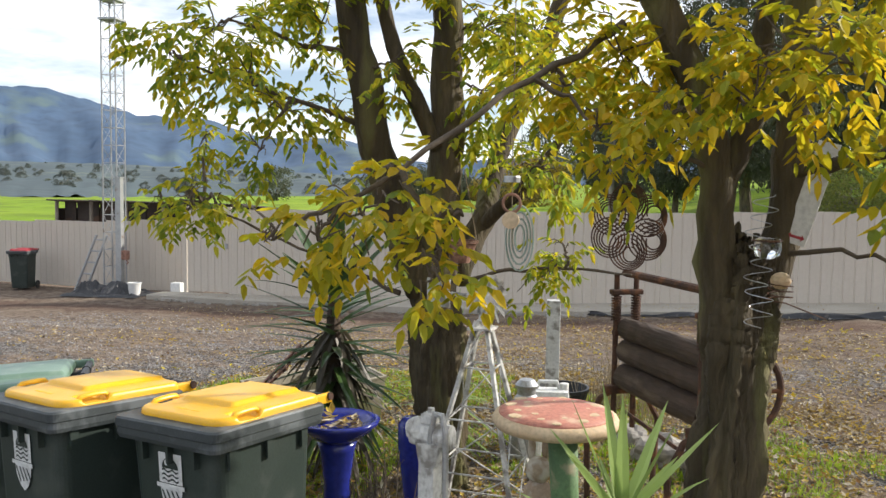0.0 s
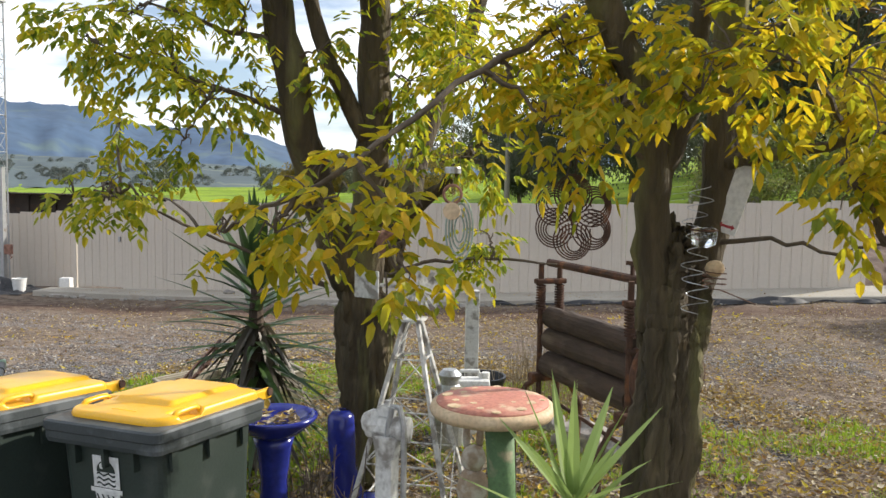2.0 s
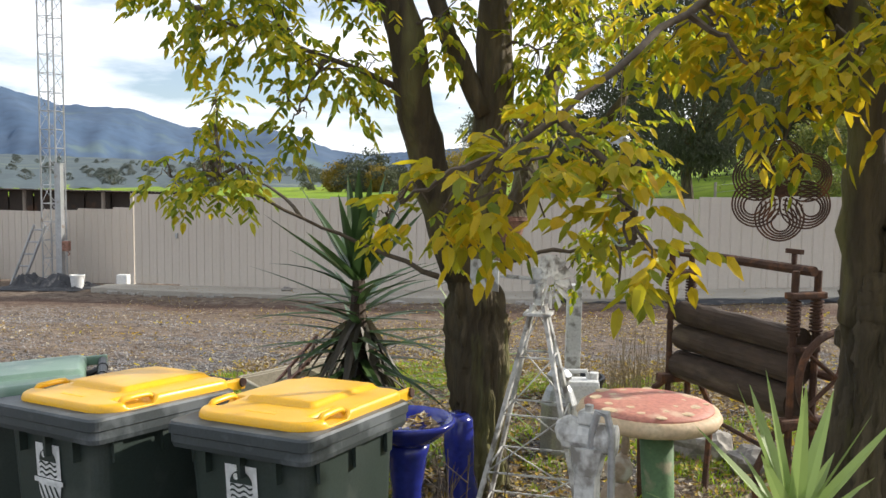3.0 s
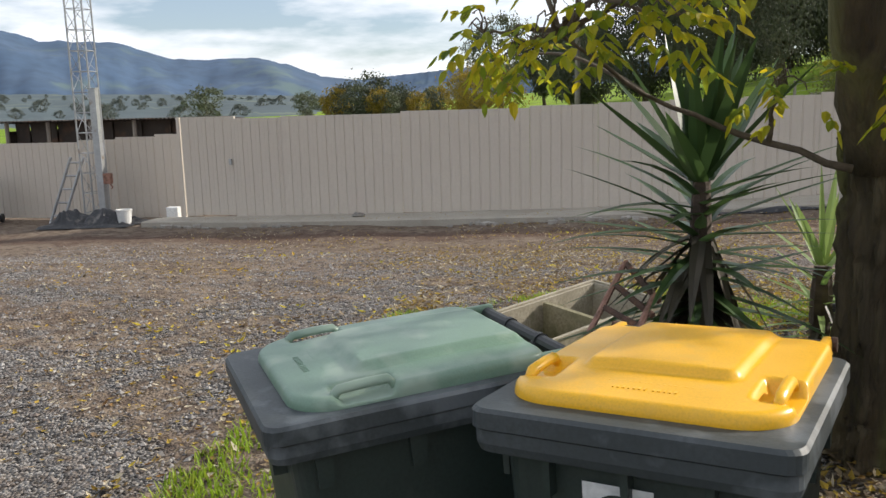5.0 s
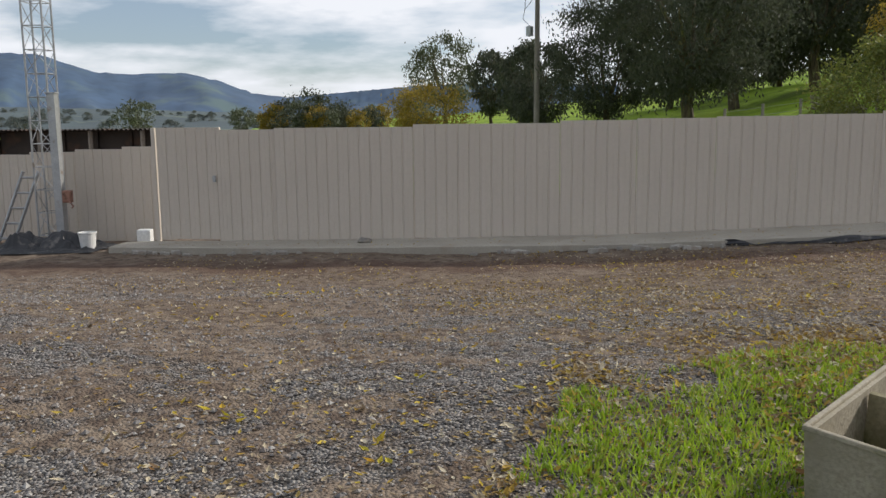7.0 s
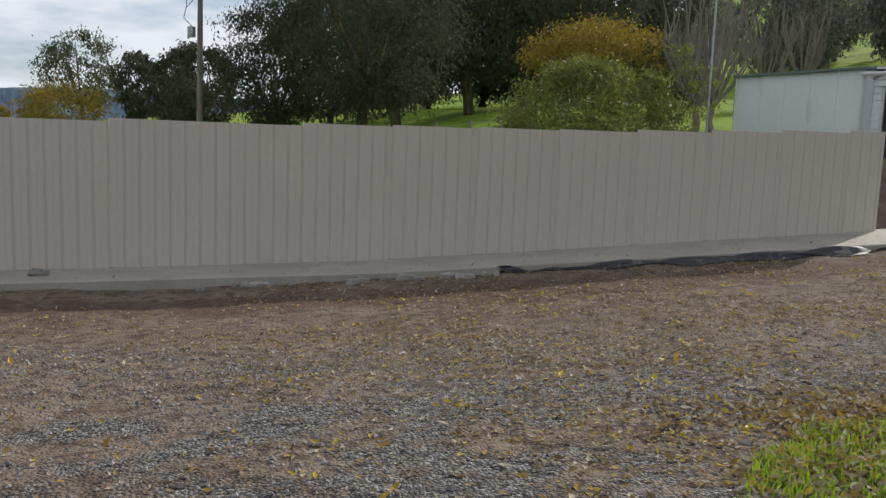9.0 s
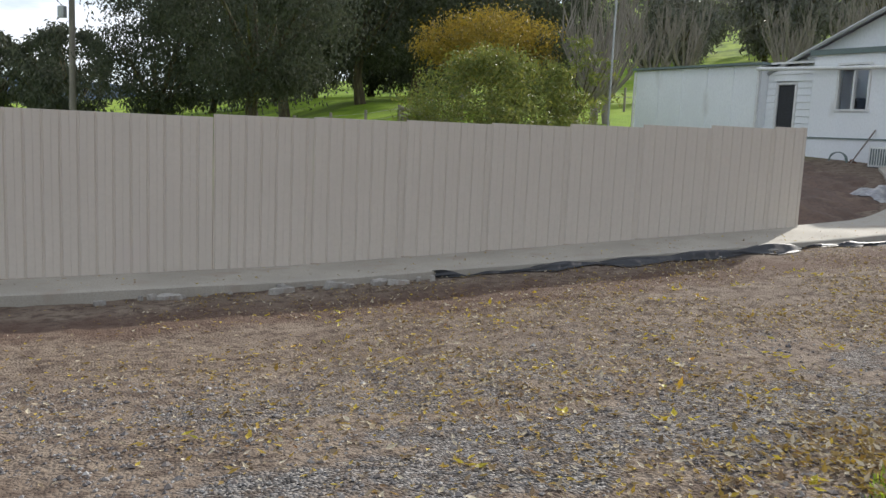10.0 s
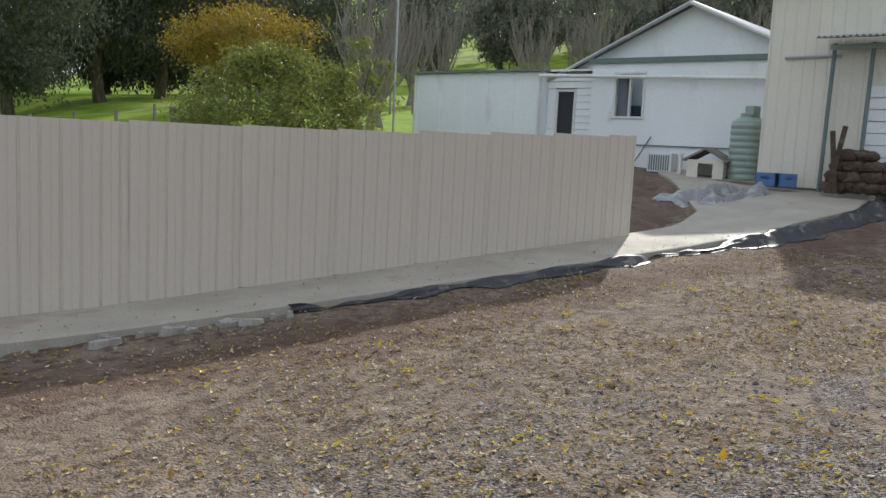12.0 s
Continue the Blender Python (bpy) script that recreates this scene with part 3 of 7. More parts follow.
    if emblem:
        # shield: a framed upper field with a sun over waves, a lower tongue with diagonal bars
        base = pose(emblem, -0.2545, 0.715, 94.0, 0, 0)
        bm = bmesh.new()
        vs = [bm.verts.new(p) for p in ((-0.042, 0.012, 0), (0.042, 0.012, 0), (0.042, 0.085, 0), (-0.042, 0.085, 0))]
        bm.faces.new(vs)
        vs = [bm.verts.new((0.042 * a, c, 0)) for a, c in ((-0.95, 0.0), (-0.85, -0.025), (-0.45, -0.052), (0, -0.064), (0.45, -0.052), (0.85, -0.025), (0.95, 0.0))]
        bm.faces.new(vs)
        em = part("emblem", bm, M["white_print"], b, "white printed shield emblem", m=base @ Matrix.Scale(1.5, 4))
        bm = bmesh.new()
        vs = [bm.verts.new((0.030 * math.cos(a), 0.048 + 0.027 * math.sin(a), 0.0012)) for a in [math.pi * k / 10 for k in range(11)]]
        bm.faces.new(vs)
        part("emblem_arch", bm, M["bin_green"], em)
        for k in range(3):
            bm = bmesh.new()
            top = [(-0.030 + 0.060 * j / 12, 0.045 - 0.011 * k + 0.003 * math.sin(j * 1.05), 0.0014) for j in range(13)]
            up = [bm.verts.new(p) for p in top]
            lo = [bm.verts.new((p[0], p[1] - 0.0045, p[2])) for p in top]
            for j in range(12):
                bm.faces.new((lo[j], lo[j + 1], up[j + 1], up[j]))
            part("emblem_wave", bm, M["bin_green"], em)
        bm = bmesh.new()
        vs = [bm.verts.new((-0.013 + 0.007 * math.cos(a), 0.062 + 0.007 * math.sin(a), 0.0016)) for a in [2 * math.pi * k / 10 for k in range(10)]]
        bm.faces.new(vs)
        part("emblem_sun", bm, M["white_print"], em)
        for k in range(4):
            bm = bmesh.new()
            q = -0.03 + 0.017 * k
            vs = [bm.verts.new(p) for p in ((q - 0.006, -0.004, 0.0014), (q, -0.004, 0.0014), (q + 0.018, -0.04 + 0.003 * k, 0.0014), (q + 0.013, -0.044 + 0.003 * k, 0.0014))]
            bm.faces.new(vs)
            part("emblem_bar", bm, M["bin_green"], em)
        bm = bmesh.new()
        box(bm, 0.10, 0.010, 0.0008)
        part("emblem_band", bm, M["white_print"], em, m=pose(0, 0.006, 0.0018))
    b.scale = (wide, deep, high)
    return b


BIN_Z = -1.53
front_bin = wheelie_bin(4.772, 2.295, BIN_Z, -12, M["lid_yellow"], "dark green wheelie bin with a yellow lid by the birdbath", -0.012)
front_bin.matrix_basis = pose(4.782, 2.290, -1.535, -1.5, -2.0, -13) @ Matrix.Diagonal((0.925, 0.90, 0.99, 1))
middle_bin = wheelie_bin(4.138, 2.272, BIN_Z, -17, M["lid_yellow"], "dark green wheelie bin with a worn yellow recycling lid", -0.02)
middle_bin.matrix_basis = pose(4.150, 2.268, -1.535, -2.3, -2.3, -17) @ Matrix.Diagonal((0.945, 0.90, 0.99, 1))
green_bin = wheelie_bin(3.55, 2.50, -1.56, -54, M["lid_green"], "dark wheelie bin with a faded green lid at the gravel's edge", 0.0, 0.97, 0.93)
green_bin.matrix_basis = pose(3.55, 2.50, -1.56, 2.8, 0, -54) @ Matrix.Diagonal((0.93, 0.93, 0.97, 1))
far_bin = wheelie_bin(-8.75, 14.75, ground_z(-8.75, 14.75), 20, M["red_plastic"], "black wheelie bin with a red lid against the low fence", 0.0, 0.93)

# ---- concrete laundry tub ----
tub = thing("laundry_tub", 3.655, 5.165, -1.56, 53.8, "weathered concrete double laundry tub lying on the grass, mossy inside", "tub")
L_, W_, H_, TH = 0.93, 0.475, 0.385, 0.03


def tub_wall(bm, x0, y0, x1, y1, thick):
    """A wall that leans outward to its top; thick is to its inner side."""
    d = Vector((x1 - x0, y1 - y0, 0)).normalized()
    nrm = Vector((-d.y, d.x, 0))
    vs = []
    for zz, k in ((0, 0.9), (H_, 1.0)):
        a, c = Vector((x0 * k, y0 * k, zz)), Vector((x1 * k, y1 * k, zz))
        vs.append([bm.verts.new(p) for p in (a, c, c + nrm * thick - d * thick, a + nrm * thick + d * thick)])
    for j in range(4):
        bm.faces.new((vs[0][j], vs[0][(j + 1) % 4], vs[1][(j + 1) % 4], vs[1][j]))
    bm.faces.new(vs[1])
    bm.faces.new(vs[0][::-1])


cs = [(-L_ / 2, -W_ / 2), (L_ / 2, -W_ / 2), (L_ / 2, W_ / 2), (-L_ / 2, W_ / 2)]
for (a0, b0), (a1, b1) in zip(cs, cs[1:] + cs[:1]):
    bm = bmesh.new()
    tub_wall(bm, a0, b0, a1, b1, TH)
    part("wall", bm, M["tub"], tub)
bm = bmesh.new()
box(bm, 0.03, W_ - 0.08, H_ - 0.03, pose(0.02, 0, 0.02))
part("divider", bm, M["mossy_tub"], tub, "concrete divider green with moss")
bm = bmesh.new()
box(bm, L_ * 0.88, W_ * 0.86, 0.05)
part("floor", bm, M["moss"], tub, "mossy bottom")
bm = bmesh.new()
box(bm, L_ + 0.012, 0.02, 0.02, pose(0, -W_ / 2 + 0.004, H_ - 0.008), bevel=0.006)
box(bm, L_ + 0.012, 0.02, 0.02, pose(0, W_ / 2 - 0.004, H_ - 0.008), bevel=0.006)
box(bm, 0.02, W_, 0.02, pose(-L_ / 2 + 0.004, 0, H_ - 0.008), bevel=0.006)
box(bm, 0.02, W_, 0.02, pose(L_ / 2 - 0.004, 0, H_ - 0.008), bevel=0.006)
part("lip", bm, M["tub"], tub, "worn concrete lip")
tub.matrix_basis = pose(3.655, 5.165, -1.56, 0, 0, 53.8) @ pose(0, 0, 0, 4.5, -3.5, 0)

rack = thing("rusty_rack", 3.95, 4.0, -1.53, 0, "rusty iron slatted frame with flaking pink paint leaning by the tub", "frame")
for a, c in (((0.02, 0.36, 0.76), (-0.18, -0.12, 0.40)), ((0.14, -0.02, 0.71), (0.02, -0.38, 0.5))):
    bm = bmesh.new()
    tube(bm, [a, c, (c[0] - 0.06, c[1] - 0.1, 0.0)], 0.022, 6, flat=0.5)
    part("rail", bm, M["rust_pink"], rack)
for k in range(6):
    f = k / 5
    a = Vector((0.02, 0.36, 0.76)).lerp(Vector((-0.18, -0.12, 0.40)), f)
    c = Vector((0.14, -0.02, 0.71)).lerp(Vector((0.02, -0.38, 0.5)), f)
    bm = bmesh.new()
    tube(bm, [a, a.lerp(c, 1.15)], 0.013, 6, flat=0.6)
    part("slat", bm, M["rust"], rack)

# ---- lattice mast and its clutter ----
MX, MY, MZ = -6.27, 14.85, ground_z(-6.27, 14.85)
mast = thing("lattice_mast", MX, MY, MZ, 8, "tall galvanised steel lattice mast beside a square steel post", "mast")
for sx in (-1, 1):
    for sy in (-1, 1):
        bm = bmesh.new()
        tube(bm, [(sx * 0.165, sy * 0.165, 0), (sx * 0.165, sy * 0.165, 10)], 0.017, 6)
        part("leg", bm, M["galv"], mast)
for k in range(26):
    z0, z1 = 0.2 + k * 0.375, 0.2 + (k + 1) * 0.375
    for a, c in (((-1, -1), (1, -1)), ((1, -1), (1, 1)), ((1, 1), (-1, 1)), ((-1, 1), (-1, -1))):
        bm = bmesh.new()
        tube(bm, [(a[0] * 0.165, a[1] * 0.165, z0), (c[0] * 0.165, c[1] * 0.165, z0)], 0.008, 5)
        part("rung", bm, M["galv"], mast)
        e, g = (a, c) if k % 2 else (c, a)
        bm = bmesh.new()
        tube(bm, [(e[0] * 0.165, e[1] * 0.165, z0), (g[0] * 0.165, g[1] * 0.165, z1)], 0.006, 5)
        part("brace", bm, M["galv"], mast)
for zz in (5.85, 6.25):
    bm = bmesh.new()
    box(bm, 0.42, 0.42, 0.04, pose(0, 0, zz))
    part("collar", bm, M["galv"], mast)
post = thing("steel_post", -5.98, 14.66, MZ, 8, "square galvanised steel post with a rusty winch", "post")
bm = bmesh.new()
box(bm, 0.13, 0.13, 2.5, bevel=0.008)
part("shaft", bm, M["galv"], post)
bm = bmesh.new()
box(bm, 0.16, 0.16, 0.02, pose(0, 0, 2.5))
part("cap", bm, M["galv"], post)
winch = bmesh.new()
box(winch, 0.14, 0.12, 0.2, pose(0.14, -0.02, 0.75), bevel=0.02)
tube(winch, [(0.14, -0.1, 0.85), (0.28, -0.14, 0.7), (0.28, -0.2, 0.68)], 0.014, 6)
part("winch", winch, M["rust_pink"], post, "rusty hand winch")
ladder = thing("trestle_frame", -6.85, 14.7, MZ, 0, "leaning weathered metal trestle frame", "frame")
for sx in (-0.14, 0.14):
    bm = bmesh.new()
    tube(bm, [(sx - 0.16, -0.1, 0), (sx + 0.32, 0.05, 1.25)], 0.027, 6)
    part("rail", bm, M["galv"], ladder)
for k in range(5):
    f = 0.12 + 0.2 * k
    bm = bmesh.new()
    tube(bm, [(-0.3 + 0.48 * f, -0.1 + 0.15 * f, 1.25 * f), (-0.02 + 0.48 * f, -0.1 + 0.15 * f, 1.25 * f)], 0.02, 6)
    part("rung", bm, M["galv"], ladder)


def crumpled(name, x0, y0, sx, sy, h, material, label, seed, n=26, floor=ground_z):
    """A heap of crumpled sheet, lying on the ground."""
    vs, fs = [], []
    for j in range(n + 1):
        for i in range(n + 1):
            u, v = i / n, j / n
            px, py = x0 + (u - 0.5) * sx, y0 + (v - 0.5) * sy
            edge = min(u, 1 - u, v, 1 - v) * 4
            w = abs(noise.noise((u * 2.2 + seed, v * 3.1, seed))) + 0.45 * abs(noise.noise((u * 5, v * 6 + seed, seed))) + 0.2 * abs(noise.noise((u * 13, v * 9, seed + 2)))
            px += 0.06 * noise.noise((u * 7, v * 7, seed + 5)) * sx
            vs.append((px, py, floor(px, py) + 0.012 + h * min(1, edge) * w * 1.5))
    for j in range(n):
        for i in range(n):
            a = j * (n + 1) + i
            fs.append((a, a + 1, a + n + 2, a + n + 1))
    ob = raw(name, vs, fs, material, smooth=n > 40)
    return tagged(ob, label, "sheet")


crumpled("tarpaulin", -6.0, 14.35, 1.9, 0.9, 0.34, M["plastic_sheet"], "heap of crumpled black plastic at the foot of the mast", 3, 34)
bucket = thing("bucket", -5.28, 14.25, ground_z(-5.28, 14.25), 0, "white plastic bucket standing on the dirt", "bucket")
bm = bmesh.new()
lathe(bm, [(0.105, 0), (0.135, 0.27), (0.145, 0.275), (0.145, 0.295), (0.13, 0.295), (0.10, 0.02)], 20)
part("pail", bm, M["white_clean"], bucket, smooth=False)
bm = bmesh.new()
tube(bm, [(0.14 * math.cos(a), 0.02 - 0.12 * math.sin(a) * 0.4, 0.28 - 0.13 * math.sin(a)) for a in [math.pi * k / 8 for k in range(9)]], 0.004, 5)
part("bail", bm, M["galv"], bucket)
box_w = thing("white_box", -4.5, 14.62, -2.12, 10, "small white plastic box beside the gate post", "box")
bm = bmesh.new()
box(bm, 0.22, 0.18, 0.24, bevel=0.02)
part("body", bm, M["white_clean"], box_w)

# ---- plastic sheet and rubble along the path ----
def edge_y(x):
    return float(np.interp(x, [p[0] for p in s_pts], [p[1] for p in s_pts]))


vs, fs = [], []
cols, rows_n = 420, 15
for i in range(cols + 1):
    x = 4.3 + (16.5 - 4.3) * i / cols
    torn = ease(-0.25, 0.25, noise.noise((x * 1.1, 3, 0)))
    wide = -0.03 + ease(4.3, 5.2, x) * 0.05 + ease(4.3, 5.0, x) * 0.20 * torn + 0.08 * noise.noise((x * 2.2, 8, 0)) + 0.46 * ease(9.6, 13, x)
    lump = ease(4.3, 5.2, x) * (0.03 + 0.05 * torn) + 0.16 * ease(10.2, 12.5, x)
    for j in range(rows_n):
        v = j / (rows_n - 1)
        y = edge_y(x) + 0.03 * torn * ease(5, 7, x) - 0.015 - (wide + 0.05) * v
        top = max(path_z(x), ground_z(x, edge_y(x)) + 0.07) - 0.08 + 0.086 * torn
        low = fine_z(x, y) + 0.012
        hump = math.sin(math.pi * ease(0.1, 0.9, v))
        crease = 0.25 + abs(noise.noise((x * 1.1, v * 2.6, 7))) + 0.3 * abs(noise.noise((x * 3.1, v * 5.1, 2)))
        drop = ease(0.05, 0.75, v + 0.25 * noise.noise((x * 2.7, 0, 21)))
        vs.append((x + 0.05 * noise.noise((x * 3, v * 5, 31)), y + 0.05 * noise.noise((x * 3.3, v * 3, 9)), max(low, top + (low - top) * drop) + lump * hump * crease * 1.1))
for i in range(cols):
    for j in range(rows_n - 1):
        a = i * rows_n + j
        fs.append((a, a + rows_n, a + rows_n + 1, a + 1))
tagged(raw("plastic_sheet", vs, fs, M["plastic_sheet"], smooth=True), "torn black plastic sheet hanging over the path's edge", "sheet")


def slab_chunk(bm, length, wide, high, rng):
    """A flat broken slab with ragged edges."""
    n, low, top = 11, [], []
    for k in range(n):
        a = 2 * math.pi * k / n
        q = rng.uniform(0.72, 1.05)
        low.append(bm.verts.new((length / 2 * q * math.cos(a), wide / 2 * q * math.sin(a), -0.03)))
        q *= rng.uniform(0.78, 0.96)
        top.append(bm.verts.new((length / 2 * q * math.cos(a), wide / 2 * q * math.sin(a), high * rng.uniform(0.75, 1.1))))
    mid = bm.verts.new((0, 0, high))
    for k in range(n):
        bm.faces.new((low[k], low[(k + 1) % n], top[(k + 1) % n], top[k]))
        bm.faces.new((top[k], top[(k + 1) % n], mid))


rng = random.Random(5)
for k in range(46):
    x = (rng.uniform(1.2, 4.4) if k < 22 else rng.uniform(-4.4, 1.2)) if k < 44 else rng.uniform(4.5, 9)
    y = edge_y(x) - rng.uniform(0.04, 0.16)
    q = rng.uniform(0.10, 0.34) if k % 3 == 0 else rng.uniform(0.05, 0.13)
    bm = bmesh.new()
    slab_chunk(bm, q, min(0.13, q * rng.uniform(0.45, 0.7)), rng.uniform(0.03, 0.065), rng)
    ob = part("concrete_chunk", bm, M["rubble"], m=pose(x, y, fine_z(x, y), rng.uniform(-8, 8), rng.uniform(-8, 8), rng.uniform(-16, 16)))
    tagged(ob, "broken grey concrete chunk at the path's edge", "rubble", "rubble along the path")
bm = bmesh.new()
blob(bm, (0, 0, 0.03), (0.12, 0.07, 0.05), 0.4, 1.8, 2, 3)
tagged(part("stone", bm, M["rock"], m=pose(-0.73, 14.1, path_z(-0.73))), "small dark stone lying on the path", "stone")

# ---- earth bank behind the fence's end ----
def bank_z(x, y):
    lo = ground_z(x, y) - 0.06
    edge = float(np.interp(x, [9.6, 11.5, 13, 15, 17, 18.2], [14.75, 14.8, 15.35, 17.25, 19.3, 20.2]))
    k = min(1.0, max(0.0, (y - edge) / 4.2)) ** 0.75
    lump = ease(0.0, 0.5, y - edge)
    return lo + (-0.70 - lo) * k + lump * (0.13 * noise.noise((x * 0.9, y * 0.9, 0)) + 0.07 * noise.noise((x * 2.6, y * 2.6, 5)) + 0.05 * noise.noise((x * 6, y * 6, 3)))


vs, fs, nx_, ny_ = [], [], 110, 100
for j in range(ny_ + 1):
    for i in range(nx_ + 1):
        x, y = 9.6 + 8.6 * i / nx_, 14.7 + 8.0 * j / ny_
        z = bank_z(x, y)
        vs.append((x, y, z))
for j in range(ny_):
    for i in range(nx_):
        a = j * (nx_ + 1) + i
        fs.append((a, a + 1, a + nx_ + 2, a + nx_ + 1))
tagged(raw("earth_bank", vs, fs, M["red_earth"], smooth=True), "bare red-brown earth bank below the house", "ground", kind="structure")

crumpled("plastic_sheet", 14.5, 15.9, 2.3, 1.3, 0.42, M["grey_sheet"], "crumpled grey plastic sheet on the earth bank", 8, 48, bank_z)

# ---- house, white shed and cream shed ----
HZ = -0.74
house = thing("house", 17.2, 23.3, 0, -79.03, "white weatherboard house with a gabled grey roof", "house")


def wall_with_hole(bm, x0, x1, z0, z1, hx0, hx1, hz0, hz1, y0, y1):
    for a, b_, c, d in ((x0, hx0, z0, z1), (hx1, x1, z0, z1), (hx0, hx1, z0, hz0), (hx0, hx1, hz1, z1)):
        if b_ - a > 1e-4 and d - c > 1e-4:
            box(bm, b_ - a, y1 - y0, d - c, pose((a + b_) / 2, (y0 + y1) / 2, c))


bm = bmesh.new()
wall_with_hole(bm, 1.5, 9.0, HZ - 0.4, 2.02, 2.2, 3.0, 0.68, 1.76, 0.0, 0.14)
part("wall", bm, M["weatherboard"], house)
bm = bmesh.new()
box(bm, 0.14, 8.0, 2.02 - HZ + 0.4, pose(1.57, 4.14, HZ - 0.4))
part("side_wall", bm, M["weatherboard"], house)
bm = bmesh.new()
box(bm, 7.6, 0.05, 0.13, pose(5.2, -0.05, 2.0), bevel=0.008)
part("fascia", bm, M["green_trim"], house, "grey-green fascia board")
bm = bmesh.new()
box(bm, 7.4, 0.03, 0.035, pose(5.2, -0.02, -0.03))
part("sill_rail", bm, M["green_trim"], house)
bm = bmesh.new()
tube(bm, [(-0.05, -0.16, 1.72), (6.2, -0.16, 1.57)], 0.05, 10)
part("gutter_pipe", bm, M["white_clean"], house, "long white pipe along the wall")
gab = [(-0.9, 1.25), (3.92, 3.46), (9.4, 0.95)]
bm = bmesh.new()
f1 = [bm.verts.new((a, 0.55, c)) for a, c in ((0.2, 1.75), (3.92, 3.42), (9.0, 1.15), (9.0, 1.0), (0.2, 1.0))]
f2 = [bm.verts.new((v.co.x, 8.5, v.co.z)) for v in f1]
bm.faces.new(f1)
bm.faces.new(f2[::-1])
for j in range(5):
    bm.faces.new((f1[j], f2[j], f2[(j + 1) % 5], f1[(j + 1) % 5]))
part("gable_wall", bm, M["weatherboard"], house, "pale gable wall")
for (a, c), (e, g) in ((gab[0], gab[1]), (gab[1], gab[2])):
    bm = bmesh.new()
    n_r = 40
    up = Vector((-(g - c), 0, e - a)).normalized() * 0.05
    for j in range(n_r):
        y0, y1 = 0.25 + 8.6 * j / n_r, 0.25 + 8.6 * (j + 1) / n_r
        ym = (y0 + y1) / 2
        q = [bm.verts.new(p) for p in ((a, y0, c), (e, y0, g), (e + up.x * 0.6, ym, g + up.z * 0.6), (a + up.x * 0.6, ym, c + up.z * 0.6), (e, y1, g), (a, y1, c))]
        bm.faces.new((q[0], q[1], q[2], q[3]))
        bm.faces.new((q[3], q[2], q[4], q[5]))
    bmesh.ops.remove_doubles(bm, verts=bm.verts[:], dist=0.001)
    part("roof", bm, M["roof_steel"], house, "grey corrugated steel roof")
    bm = bmesh.new()
    tube(bm, [(a, 0.25, c - 0.03), (e, 0.25, g - 0.03)], 0.05, 6, flat=1.0)
    part("barge_board", bm, M["roof_steel"] if a < 0 else M["white_clean"], house)
win = part("window", bmesh.new(), M["white_clean"], house)
for name, sx, sz, px, pz in (("frame_bar", 0.86, 0.05, 2.6, 1.74), ("sill", 0.92, 0.05, 2.6, 0.64), ("frame_bar", 0.05, 1.08, 2.2, 0.67), ("frame_bar", 0.05, 1.08, 3.0, 0.67), ("mullion", 0.045, 1.06, 2.62, 0.68)):
    bm = bmesh.new()
    box(bm, sx, 0.09, sz, pose(px, 0.0, pz))
    part(name, bm, M["white_clean"], win)
glass = bpy.data.materials.new("window_glass")
glass.use_nodes = True
gp = glass.node_tree.nodes["Principled BSDF"]
gp.inputs["Base Color"].default_value, gp.inputs["Roughness"].default_value, gp.inputs["Transmission Weight"].default_value = (0.9, 0.93, 0.95, 1), 0.03, 1.0
for px in (2.41, 2.81):
    bm = bmesh.new()
    box(bm, 0.38, 0.006, 1.05, pose(px, 0.05, 0.69))
    part("pane", bm, glass, win)
bm = bmesh.new()
for k in range(10):
    tube(bm, [(2.24 + k * 0.033, 0.12, 0.70), (2.24 + k * 0.033, 0.12, 1.74)], 0.02, 6)
part("curtain", bm, M["curtain"], win, "pale curtain half drawn")
# Added dark sheet behind the panes, standing in for the unlit room.
bm = bmesh.new()
box(bm, 7.4, 0.1, 2.7, pose(5.3, 0.9, HZ))
part("inner_wall", bm, M["dark_shed"], house)
# entry with boards and a dark screen door
for k in range(14):
    z0 = HZ + 0.18 * k
    if z0 > 1.75:
        break
    for xa, xb in ((0.0, 0.26), (0.90, 1.5)) if z0 < 1.3 else ((0.0, 1.5),):
        bm = bmesh.new()
        box(bm, xb - xa - 0.004, 0.06, 0.176, pose((xa + xb) / 2, 0.30, 0), taper=1.0)
        for v in bm.verts:
            if v.co.z < 0.05 and v.co.y < 0.29:
                v.co.y -= 0.022
        part("weatherboard", bm, M["weatherboard"], house, m=pose(0, 0, z0))
bm = bmesh.new()
box(bm, 1.6, 1.2, 0.05, pose(0.75, 0.8, 1.86))
part("entry_roof", bm, M["white_clean"], house)
door = part("screen_door", bmesh.new(), M["dark_door"], house)
bm = bmesh.new()
box(bm, 0.52, 0.03, 1.32 - HZ, pose(0.58, 0.32, HZ))
part("screen", bm, M["dark_door"], door, "dark fly-screen mesh")
for px in (0.30, 0.86):
    bm = bmesh.new()
    box(bm, 0.06, 0.07, 1.36 - HZ, pose(px, 0.29, HZ))
    part("jamb", bm, M["white_clean"], door)
bm = bmesh.new()
box(bm, 0.64, 0.07, 0.06, pose(0.58, 0.29, 1.33))
part("head", bm, M["white_clean"], door)
white_shed = thing("white_shed", 17.2, 23.3, 0, -79.03, "plain white sheet-clad shed with a dark flat roof edge", "shed")
